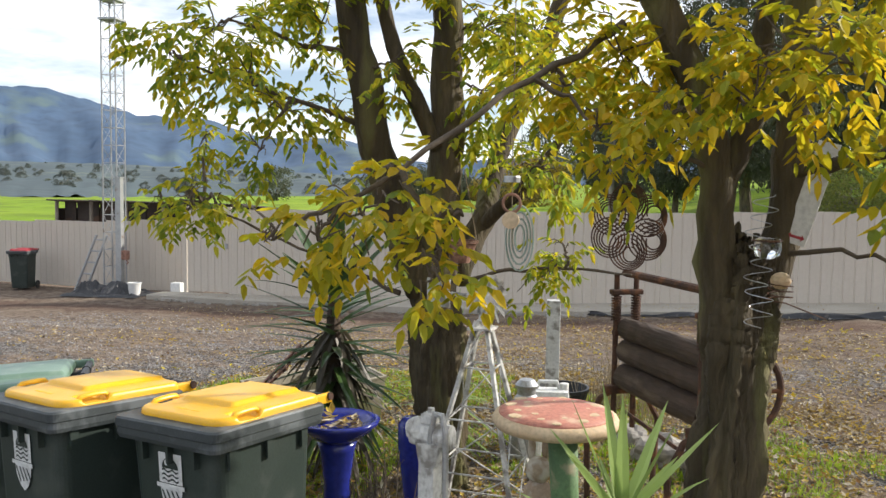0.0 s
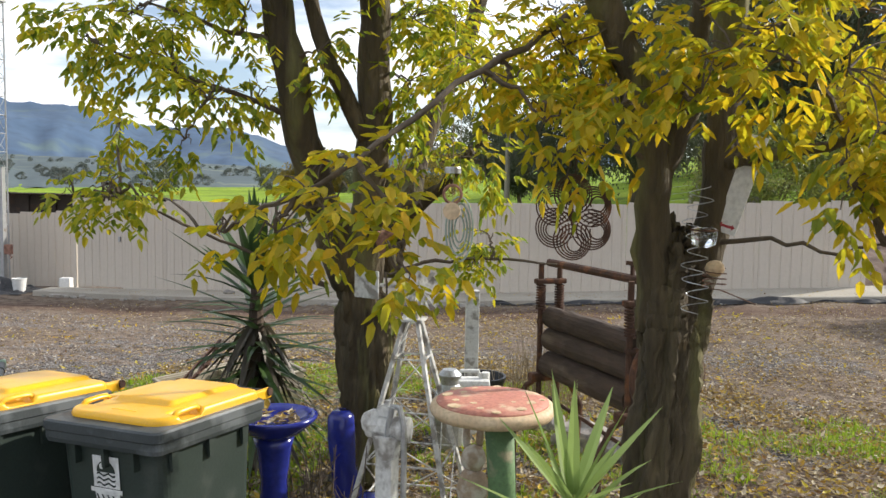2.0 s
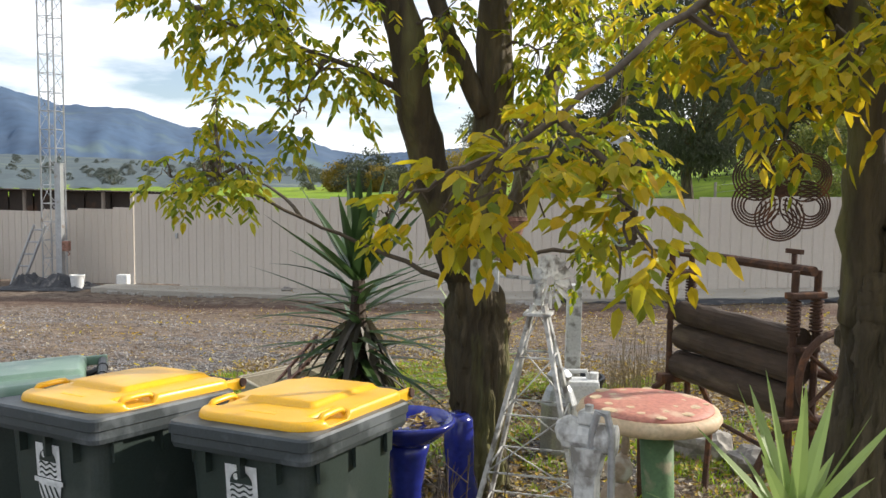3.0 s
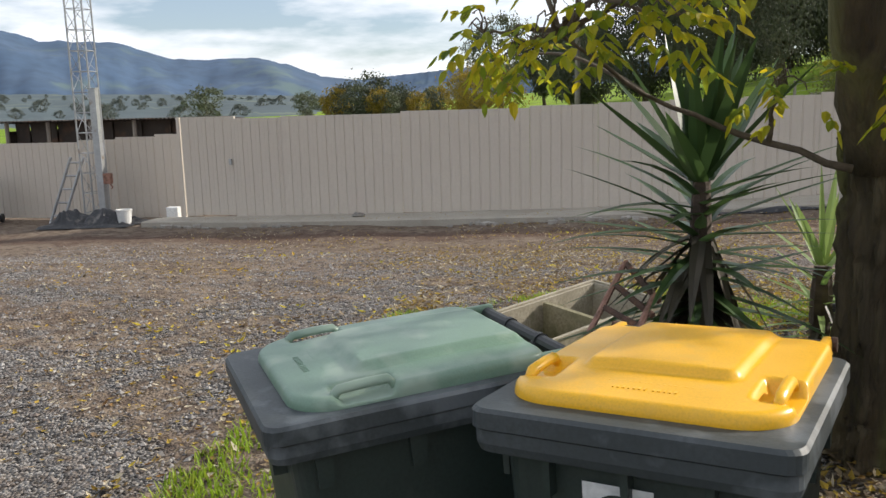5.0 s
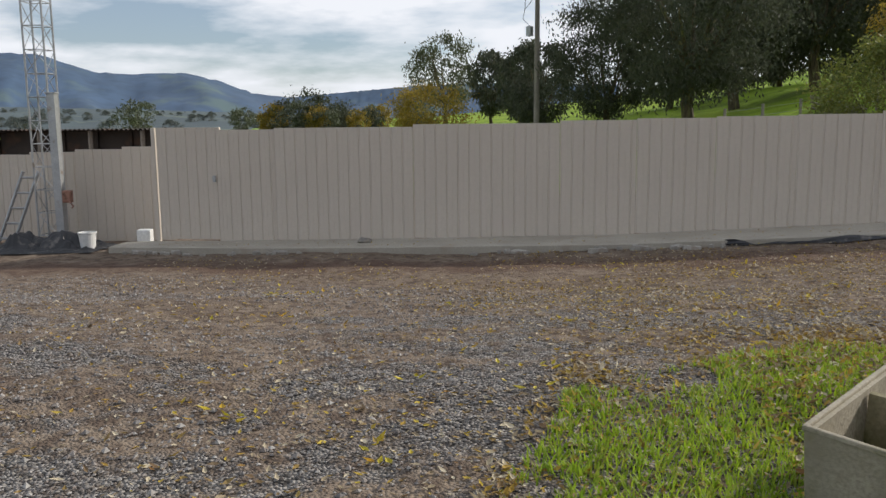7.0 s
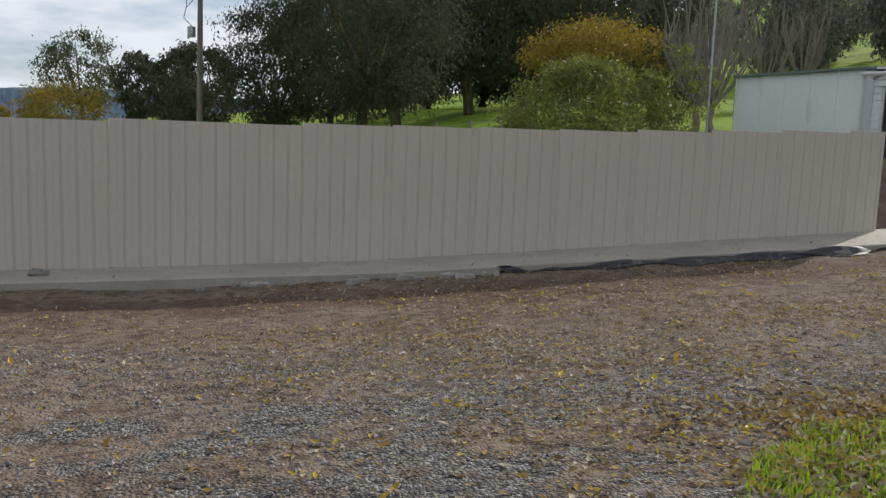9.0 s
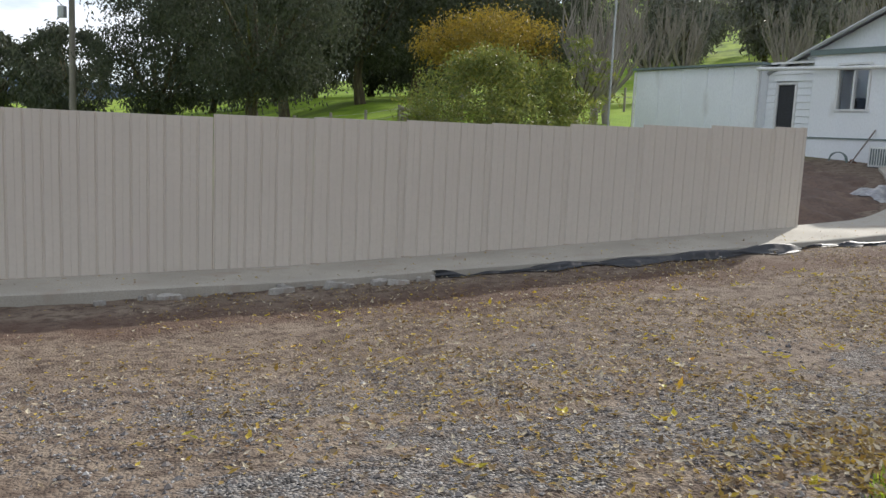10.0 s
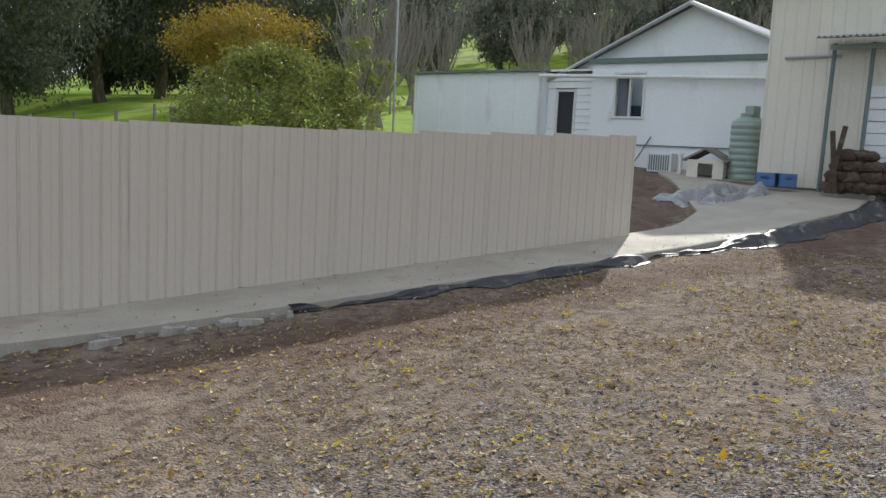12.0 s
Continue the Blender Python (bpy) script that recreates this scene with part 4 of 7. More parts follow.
for k in range(5):
    bm = bmesh.new()
    box(bm, 0.89, 0.05, 1.84 - HZ, pose(-4.05 + 0.9 * k, 0.0, HZ))
    part("cladding_sheet", bm, M["weatherboard"], white_shed)
    bm = bmesh.new()
    box(bm, 0.03, 0.02, 1.84 - HZ, pose(-4.5 + 0.9 * k, -0.032, HZ))
    part("cover_strip", bm, M["weatherboard"], white_shed)
for px in (-4.5, -0.04):
    bm = bmesh.new()
    box(bm, 0.06, 4.0, 1.84 - HZ, pose(px, 2.02, HZ))
    part("side_wall", bm, M["weatherboard"], white_shed)
bm = bmesh.new()
box(bm, 4.7, 4.3, 0.06, pose(-2.27, 2.0, 1.845))
part("roof", bm, M["green_trim"], white_shed, "dark flat roof")
for px in (-4.55, -0.06):
    bm = bmesh.new()
    tube(bm, [(px, -0.07, HZ), (px, -0.07, 1.8)], 0.035, 8)
    part("downpipe", bm, M["white_clean"], white_shed)

cream = thing("cream_shed", 17.2, 23.3, 0, -79.03, "tall cream ribbed steel shed", "shed")
for k in range(5):
    p_ = part("cladding_sheet", fence_sheet(0.9, 3.75, 0.225), M["cream_steel"], cream, m=pose(6.72 + 0.9 * k, -2.0, HZ))
bm = bmesh.new()
box(bm, 0.08, 8.0, 3.75, pose(6.72, 2.0, HZ))
part("side_wall", bm, M["cream_steel"], cream)
bm = bmesh.new()
box(bm, 4.7, 8.2, 0.08, pose(8.95, 2.0, HZ + 3.75))
part("roof", bm, M["roof_steel"], cream)
bm = bmesh.new()
tube(bm, [(7.05, -2.06, 1.78), (8.1, -2.06, 1.80)], 0.03, 6)
part("rail", bm, M["roof_steel"], cream, "steel flashing rail")
lean = thing("carport", 17.2, 23.3, 0, -79.03, "dark steel carport posts under a corrugated roof edge", "carport")
for px in (7.98, 8.66):
    bm = bmesh.new()
    tube(bm, [(px, -2.25, HZ - 0.05), (px + 0.04, -2.25, 2.0)], 0.04, 8)
    part("post", bm, M["green_trim"], lean)
bm = bmesh.new()
n_r = 24
for j in range(n_r):
    x0, x1 = 7.85 + 2.6 * j / n_r, 7.85 + 2.6 * (j + 1) / n_r
    xm = (x0 + x1) / 2
    q = [bm.verts.new(p) for p in ((x0, -2.9, 2.02), (x0, -2.1, 2.12), (xm, -2.1, 2.17), (xm, -2.9, 2.07), (x1, -2.1, 2.12), (x1, -2.9, 2.02))]
    bm.faces.new((q[0], q[3], q[2], q[1]))
    bm.faces.new((q[3], q[5], q[4], q[2]))
bmesh.ops.remove_doubles(bm, verts=bm.verts[:], dist=0.001)
part("roof", bm, M["roof_steel"], lean)
bm = bmesh.new()
box(bm, 2.5, 0.06, 0.10, pose(9.2, -2.28, 1.88), bevel=0.006)
part("beam", bm, M["tank_green"], lean, "pale blue-grey beam")
for k in range(9):
    bm = bmesh.new()
    box(bm, 1.7, 0.03, 0.2, pose(9.5, -2.05, HZ + 0.22 * k))
    part("board", bm, M["weatherboard"], lean)


def house_spot(u, out, z=HZ):
    c, s = math.cos(radians(-79.03)), math.sin(radians(-79.03))
    return 17.2 + u * c + out * s, 23.3 + u * s - out * c, z


hx, hy, _ = house_spot(3.85, 0.45)
ac = thing("air_conditioner", hx, hy, HZ + 0.1, -79, "white evaporative cooler box standing against the house wall", "cooler")
bm = bmesh.new()
box(bm, 0.62, 0.4, 0.46, bevel=0.02)
part("case", bm, M["white_clean"], ac)
for k in range(9):
    bm = bmesh.new()
    box(bm, 0.02, 0.02, 0.36, pose(-0.24 + 0.06 * k, -0.212, 0.05))
    part("louvre", bm, M["green_trim"], ac)
bm = bmesh.new()
box(bm, 0.7, 0.46, 0.12, pose(0, 0, -0.12))
part("plinth", bm, M["dark_door"], ac)
hx, hy, _ = house_spot(4.5, 0.9)
pipe = thing("white_pipe", hx, hy, HZ, 0, "short upright white plastic vent pipe", "pipe")
bm = bmesh.new()
tube(bm, [(0, 0, -0.1), (0, 0, 0.55)], 0.05, 12)
lathe(bm, [(0.055, 0.5), (0.062, 0.505), (0.062, 0.57), (0.05, 0.575)], 12)
part("shaft", bm, M["white_clean"], pipe)
hx, hy, _ = house_spot(5.2, 0.9)
kennel = thing("dog_kennel", hx, hy, HZ, -72, "weathered white dog kennel with a grey pitched roof", "kennel")
bm = bmesh.new()
wall_with_hole(bm, -0.32, 0.32, 0, 0.32, -0.12, 0.14, 0.0, 0.26, -0.3, -0.27)
box(bm, 0.03, 0.56, 0.32, pose(-0.31, 0, 0))
box(bm, 0.03, 0.56, 0.32, pose(0.31, 0, 0))
box(bm, 0.6, 0.03, 0.32, pose(0, 0.28, 0))
part("walls", bm, M["cream_steel"], kennel)
for s in (-1, 1):
    bm = bmesh.new()
    box(bm, 0.44, 0.7, 0.03, pose(s * 0.19, 0, 0.385, 0, s * 26, 0))
    part("roof", bm, M["grey_pole"], kennel)
kennel.scale = (1.25, 1.2, 1.4)
hx, hy, _ = house_spot(5.95, 0.7)
tank = thing("water_tank", hx, hy, HZ, 0, "pale green ribbed plastic water tank", "tank")
bm = bmesh.new()
prof = [(0.36, 0)]
for k in range(9):
    prof += [(0.37, 0.04 + 0.14 * k), (0.39, 0.08 + 0.14 * k), (0.39, 0.12 + 0.14 * k), (0.37, 0.16 + 0.14 * k)]
prof += [(0.36, 1.32), (0.2, 1.42), (0.2, 1.5), (0.02, 1.52)]
lathe(bm, prof, 24)
part("body", bm, M["tank_green"], tank)
bm = bmesh.new()
box(bm, 0.26, 0.22, 0.20, pose(-0.08, -0.1, 1.46), bevel=0.02)
part("inlet_box", bm, M["tank_green"], tank, "dull green inlet box")
hx, hy, _ = house_spot(3.1, 0.25)
spade = thing("garden_spade", hx, hy, HZ, -79, "long-handled spade leaning on the house wall", "tool")
bm = bmesh.new()
tube(bm, [(-0.15, -0.1, 0.15), (0.2, 0.2, 0.95)], 0.018, 6)
part("handle", bm, M["grey_pole"], spade)
bm = bmesh.new()
box(bm, 0.18, 0.02, 0.24, pose(-0.18, -0.12, 0.0, -15, 22, 0))
part("blade", bm, M["rust"], spade)
hx, hy, _ = house_spot(2.6, 0.3)
hose = thing("garden_hose", hx, hy, HZ + 0.2, -79, "coil of dark garden hose hung on the wall", "hose")
bm = bmesh.new()
tube(bm, [(0.2 * math.cos(a) * (1 + 0.02 * a), -0.03, 0.2 * math.sin(a) + 0.0) for a in [k * 0.35 for k in range(44)]], 0.013, 6)
part("coil", bm, M["green_trim"], hose)
for k, (u, o, s) in enumerate(((7.1, 2.6, 0.34), (7.45, 2.5, 0.3))):
    hx, hy, _ = house_spot(u, o)
    cr = thing("crate", hx, hy, HZ, -70 + 20 * k, "blue plastic crate beside the cream shed", "crate", "blue crates")
    bm = bmesh.new()
    wall_with_hole(bm, -s / 2, s / 2, 0, 0.26, -s / 4, s / 4, 0.14, 0.2, -s / 2, -s / 2 + 0.02)
    box(bm, 0.02, s, 0.26, pose(-s / 2, 0, 0))
    box(bm, 0.02, s, 0.26, pose(s / 2, 0, 0))
    box(bm, s, 0.02, 0.26, pose(0, s / 2, 0))
    box(bm, s, s, 0.02)
    part("box", bm, M["blue_plastic"], cr)
# Firewood pile beside the carport, built from layered rounded lumps.
rng = random.Random(9)
for layer, count in enumerate((9, 8, 6, 4)):
    for k in range(count):
        hx, hy, _ = house_spot(8.25 + 0.08 * layer + (1.5 - 0.12 * layer) * k / 8, 2.55 + rng.uniform(-0.06, 0.06))
        q = rng.uniform(0.13, 0.17)
        bm = bmesh.new()
        blob(bm, (0, 0, 0), (q, q * 1.2, q * 0.85), 0.35, 1.6, 2, k + 10 * layer)
        tagged(part("stone", bm, M["old_wood"] if (2 * k + layer) % 5 else M["red_earth"], m=pose(hx, hy, HZ + 0.08 + 0.19 * layer, 0, 0, k * 40)), "rough dark lump in the firewood pile beside the carport", "stone", "stone heap")
for k in range(2):
    hx, hy, _ = house_spot(8.32 + 0.12 * k, 2.85)
    bm = bmesh.new()
    box(bm, 0.09, 0.03, 1.25 - 0.1 * k, pose(0, 0, 0, 0, 9 - 16 * k, 0), bevel=0.004)
    tagged(part("old_board", bm, M["old_wood"], m=pose(hx, hy, HZ - 0.05, 0, 0, -79)), "weathered timber board leaning on the firewood pile", "timber", "leaning timber")

# ---- low dark shed beyond the fence ----
low_shed = thing("open_shed", -8.2, 18.5, -2.4, 0, "low dark open-fronted shed with a rusted corrugated roof", "shed")
bm = bmesh.new()
n_r = 60
for j in range(n_r):
    x0, x1 = -3.1 + 6.2 * j / n_r, -3.1 + 6.2 * (j + 1) / n_r
    xm = (x0 + x1) / 2
    q = [bm.verts.new(p) for p in ((x0, -0.4, 2.06), (x0, 3.2, 1.80), (xm, 3.2, 1.83), (xm, -0.4, 2.10), (x1, 3.2, 1.80), (x1, -0.4, 2.06))]
    bm.faces.new((q[0], q[3], q[2], q[1]))
    bm.faces.new((q[3], q[5], q[4], q[2]))
bmesh.ops.remove_doubles(bm, verts=bm.verts[:], dist=0.001)
part("roof", bm, M["dark_shed"], low_shed, "rusted corrugated steel roof")
bm = bmesh.new()
box(bm, 6.2, 0.05, 1.82, pose(0, 2.9, 0))
part("back_wall", bm, M["dark_shed"], low_shed)
for px in (-2.98, 2.98):
    bm = bmesh.new()
    box(bm, 0.05, 3.0, 1.84, pose(px, 1.35, 0))
    part("side_wall", bm, M["dark_shed"], low_shed)
for k in range(15):
    bm = bmesh.new()
    box(bm, 0.38, 0.03, 1.58 + 0.03 * (k % 3), pose(-2.7 + 0.385 * k, 0.1 + 0.05 * (k % 2), 0.45))
    part("wall_sheet", bm, M["dark_shed"], low_shed)
for k in range(6):
    bm = bmesh.new()
    tube(bm, [(-2.9 + 1.16 * k, -0.2, 0), (-2.9 + 1.16 * k, -0.2, 2.06)], 0.05, 6)
    part("post", bm, M["grey_pole"], low_shed)

# ---- power pole ----
PH = 6.45 - ground_z(-0.2, 48.3)
pole = thing("power_pole", -0.2, 48.3, ground_z(-0.2, 48.3), -15, "weathered timber power pole with a crossarm and transformer", "pole")
bm = bmesh.new()
tube(bm, [(0, 0, -0.1), (0.02, 0, PH)], [0.17, 0.12], 10)
part("shaft", bm, M["grey_pole"], pole)
bm = bmesh.new()
box(bm, 1.35, 0.1, 0.12, pose(0, -0.1, PH - 0.28))
part("crossarm", bm, M["grey_pole"], pole)
for s in (-0.58, -0.22, 0.22, 0.58):
    bm = bmesh.new()
    lathe(bm, [(0.02, 0), (0.05, 0.05), (0.03, 0.1), (0.05, 0.14), (0.02, 0.2)], 8)
    part("insulator", bm, M["white_clean"], pole, m=pose(s, -0.1, PH - 0.16))
bm = bmesh.new()
lathe(bm, [(0.05, 0), (0.2, 0.02), (0.2, 0.5), (0.05, 0.55)], 12)
part("transformer", bm, M["galv"], pole, "grey can transformer", m=pose(-0.36, -0.15, PH - 2.4))
for q in (-0.58, 0.1):
    bm = bmesh.new()
    tube(bm, [(-0.36, -0.15, PH - 1.85), (-0.72, -0.2, PH - 1.5), (-0.62, -0.16, PH - 1.0), (q, -0.12, PH - 0.2)], 0.018, 5)
    part("lead", bm, M["dark_door"], pole)
guy = thing("wire_mast", 14.6, 26.5, ground_z(14.6, 26.5), 0, "thin pale aerial pole behind the shrub", "aerial")
bm = bmesh.new()
tube(bm, [(0, 0, 0), (0, 0, 9)], 0.03, 6)
part("shaft", bm, M["galv"], guy)


# ---- plants ----
class Leaves:
    """Gathers many small leaves into one mesh."""
    def __init__(self):
        self.v, self.f = [], []

    def leaf(self, p, d, up, length, width, fold=0.25, droop=0.0, soft=False):
        """A pointed leaf from p along d, folded along its rib."""
        d = d.normalized()
        s = d.cross(up)
        s = s.normalized() if s.length > 1e-4 else d.orthogonal().normalized()
        nrm = s.cross(d)
        k = len(self.v)
        mid = p + d * length * 0.42 - nrm * width * fold
        tip = p + d * length - Vector((0, 0, droop * length))
        if soft:
            low = Vector((0, 0, droop * length))
            a, b = p + d * length * 0.22, p + d * length * 0.62 - low * 0.35
            self.v += [tuple(p), tuple(a + s * width * 0.46), tuple(a - nrm * width * fold), tuple(a - s * width * 0.46), tuple(b + s * width * 0.40), tuple(b - nrm * width * fold), tuple(b - s * width * 0.40), tuple(tip)]
            self.f += [(k, k + 2, k + 1), (k, k + 3, k + 2), (k + 1, k + 2, k + 5, k + 4), (k + 2, k + 3, k + 6, k + 5), (k + 4, k + 5, k + 7), (k + 5, k + 6, k + 7)]
            return
        self.v += [tuple(p), tuple(p + d * length * 0.36 + s * width / 2), tuple(mid), tuple(p + d * length * 0.36 - s * width / 2), tuple(tip)]
        self.f += [(k, k + 2, k + 1), (k, k + 3, k + 2), (k + 1, k + 2, k + 4), (k + 2, k + 3, k + 4)]

    def spray(self, p, d, rng, length=0.2, leaflet=0.09, width=0.042):
        """A compound leaf: pairs of leaflets along a drooping stalk and one at its end."""
        d = d.normalized()
        side = d.cross(Vector((0, 0, 1)))
        side = side.normalized() if side.length > 1e-3 else Vector((1, 0, 0))
        for k, f in enumerate((0.45, 0.72, 1.0)):
            q = p + d * length * f + Vector((0, 0, -0.14 * length * f * f))
            for s in ((-1, 1) if k < 2 else (0,)):
                e = d * 0.55 + side * s * 0.8 + Vector((rng.uniform(-0.2, 0.2), rng.uniform(-0.2, 0.2), rng.uniform(-0.75, -0.2)))
                self.leaf(q, e, Vector((rng.uniform(-0.4, 0.4), rng.uniform(-0.4, 0.4), 1)), leaflet * rng.uniform(0.75, 1.15), width * rng.uniform(0.8, 1.15), 0.22, rng.uniform(0, 0.2), True)

    def blade(self, p, d, length, width, bend, steps=5, keel=0.3):
        """A long strap leaf that bends down along its length."""
        d = d.normalized()
        s = d.cross(Vector((0, 0, 1)))
        s = s.normalized() if s.length > 1e-3 else Vector((1, 0, 0))
        k, q, e = len(self.v), Vector(p), Vector(d)
        for j in range(steps + 1):
            w = width * (1.0 - 0.35 * abs(j / steps - 0.35)) * (1 - (j / steps) ** 3) / 2 + 0.0005
            n_ = s.cross(e).normalized()
            self.v += [tuple(q + s * w), tuple(q - n_ * w * keel), tuple(q - s * w)]
            q = q + e * (length / steps)
            e = (e + Vector((0, 0, -bend / steps))).normalized()
        for j in range(steps):
            a = k + 3 * j
            self.f += [(a, a + 1, a + 4, a + 3), (a + 1, a + 2, a + 5, a + 4)]


def bough(bm, pts, r0, r1, rng, seg=8, wob=0.02, sub=4):
    """A limb through a few points, thickening to its root, with slight kinks."""
    out, pts = [], [Vector(p) for p in pts]
    for a, b in zip(pts, pts[1:]):
        for k in range(sub):
            out.append(a.lerp(b, k / sub) + Vector([rng.uniform(-wob, wob) for _ in range(3)]) * (1 if out else 0))
    out.append(pts[-1])
    n = len(out) - 1
    tube(bm, out, [r0 + (r1 - r0) * (k / n) ** 0.8 for k in range(n + 1)], seg)
    return out


def rough_bark(bm, amount, freq=9.0):
    bm.normal_update()
    for v in bm.verts:
        v.co += v.normal * amount * (abs(noise.noise(Vector((v.co.x * freq, v.co.y * freq, v.co.z * freq * 0.09)))) * 2 - 0.5)


def garden_tree(label, trunk, limbs, masses, leaf_m, seed, leaf_size=0.085, density=430):
    """trunk: points with a radius each; limbs: (root radius, tip radius, points); masses: leaf clusters x, y, z, radius."""
    rng = random.Random(seed)
    t = thing("tree", *trunk[0][:3], 0, label, "tree", "autumn garden trees")
    root = Vector(trunk[0][:3])
    bm = bmesh.new()
    line, rad = [], []
    for a, b in zip(trunk, trunk[1:]):
        for k in range(14):
            f = k / 14
            line.append(Vector(a[:3]).lerp(Vector(b[:3]), f) - root + Vector((rng.uniform(-0.003, 0.003), rng.uniform(-0.003, 0.003), 0)))
            rad.append((a[3] + (b[3] - a[3]) * f) * rng.uniform(0.997, 1.003))
    line.append(Vector(trunk[-1][:3]) - root)
    rad.append(trunk[-1][3])
    tube(bm, line, rad, 64)
    rough_bark(bm, 0.055, 20)
    rough_bark(bm, 0.022, 46)
    part("trunk", bm, M["bark"], t, smooth=True)
    spine = [v + root for v in line[len(line) // 2:]]
    for r0, r1, pts in limbs:
        bm = bmesh.new()
        got = bough(bm, [Vector(p) - root for p in pts], r0, r1, rng, 12 if r0 > 0.03 else 7, 0.012)
        rough_bark(bm, r0 * 0.12, 14)
        part("limb", bm, M["bark"] if r0 > 0.02 else M["twig"], t, smooth=True)
        spine += [v + root for v in got[1:]]
    lv, tw = Leaves(), bmesh.new()
    for x, y, z, r in masses:
        c = Vector((x, y, z))
        near = min(spine, key=lambda s: (s - c).length + 0.6 * max(0, s.z - c.z))
        if (near - c).length > 0.08:
            m_ = near.lerp(c, 0.55) + Vector((0, 0, 0.10 * (near - c).length))
            bough(tw, [near - root, m_ - root, c - root], 0.012, 0.004, rng, 5, 0.012, 4)
        count = max(7, int(density * r * r))
        hubs = [c]
        for k in range(max(4, int(22 * r))):
            e = Vector((rng.gauss(0, 1), rng.gauss(0, 1), rng.gauss(0, 0.75))).normalized() * r * rng.uniform(0.5, 1.0)
            h = c + e
            bough(tw, [c - root, c.lerp(h, 0.5) + Vector((0, 0, 0.04)) - root, h - root], 0.0045, 0.002, rng, 4, 0.01, 3)
            hubs += [c.lerp(h, 0.5), c.lerp(h, 0.75), h, h]
        for k in range(count):
            h = rng.choice(hubs) + Vector([rng.gauss(0, 0.045) for _ in range(3)])
            d = (h - c) * 1.2 + Vector((rng.uniform(-1, 1), rng.uniform(-1, 1), rng.uniform(-0.8, 0.25))) * 0.3
            lv.spray(h - root, d if d.length > 1e-3 else Vector((1, 0, -0.3)), rng, leaf_size * 2.0, leaf_size, leaf_size * 0.50)
    tagged(part("twig", tw, M["twig"], t), kind="stuff")
    raw("crown", lv.v, lv.f, leaf_m, t)
    return t


T1 = [(4.04, 3.34, 1.00, 0.42), (3.73, 3.40, 0.90, 0.22), (4.21, 3.38, 0.78, 0.32), (4.40, 3.39, 0.59, 0.26), (4.35, 3.26, 0.40, 0.17), (4.45, 3.69, 1.07, 0.32), (4.84, 3.69, 0.86, 0.22), (5.24, 4.01, 1.07, 0.36), (5.27, 3.86, 0.73, 0.28), (5.61, 3.73, 0.81, 0.34), (5.64, 3.67, 0.33, 0.22)]
T1 += [(5.48, 4.43, -0.27, 0.17), (5.60, 4.47, -0.11, 0.15), (3.86, 3.42, 0.15, 0.10), (3.62, 3.87, 0.50, 0.20), (3.50, 4.4, 0.10, 0.10), (4.34, 4.02, 0.62, 0.18), (4.86, 3.86, -0.06, 0.12), (3.55, 3.58, 0.12, 0.10), (3.66, 3.58, 0.08, 0.10), (3.78, 3.48, 0.16, 0.13), (3.92, 3.30, 0.18, 0.13), (4.05, 3.12, 0.16, 0.13), (4.15, 3.2, 0.12, 0.12), (4.5, 4.0, -0.06, 0.12), (5.37, 4.31, 0.32, 0.26), (5.54, 4.59, -0.18, 0.17)]
T1 += [(5.45, 3.63, 1.51, 0.5), (4.63, 3.53, 1.55, 0.5), (4.0, 4.4, 1.5, 0.5), (5.3, 4.9, 1.2, 0.5)]
LOW = [(5.55, 1.80, 0.16, 0.17), (5.44, 1.75, 0.09, 0.12), (5.71, 1.81, 0.10, 0.17), (5.78, 1.72, 0.01, 0.12), (5.26, 1.82, 0.08, 0.08), (5.50, 2.06, 0.27, 0.11), (5.79, 1.95, 0.16, 0.10)]
T2 = [(6.13, 2.60, 0.70, 0.30), (6.09, 2.43, 0.43, 0.19), (6.16, 2.44, 0.32, 0.12), (6.31, 2.35, 0.47, 0.20), (6.39, 2.82, 0.79, 0.34), (6.55, 2.25, 0.49, 0.19), (6.65, 2.33, 0.64, 0.28), (6.78, 2.13, 0.58, 0.26), (6.95, 2.25, 0.30, 0.10)]
T2 += [(6.97, 2.19, 0.24, 0.15), (7.08, 2.26, 0.40, 0.26), (7.03, 2.57, 0.61, 0.34), (7.09, 2.16, 0.24, 0.13), (5.97, 2.49, 0.58, 0.22), (6.31, 2.53, 1.11, 0.45), (6.72, 2.54, 1.08, 0.45), (7.3, 3.2, 0.9, 0.45)] + [(x, y, z, r * 1.1) for x, y, z, r in LOW]
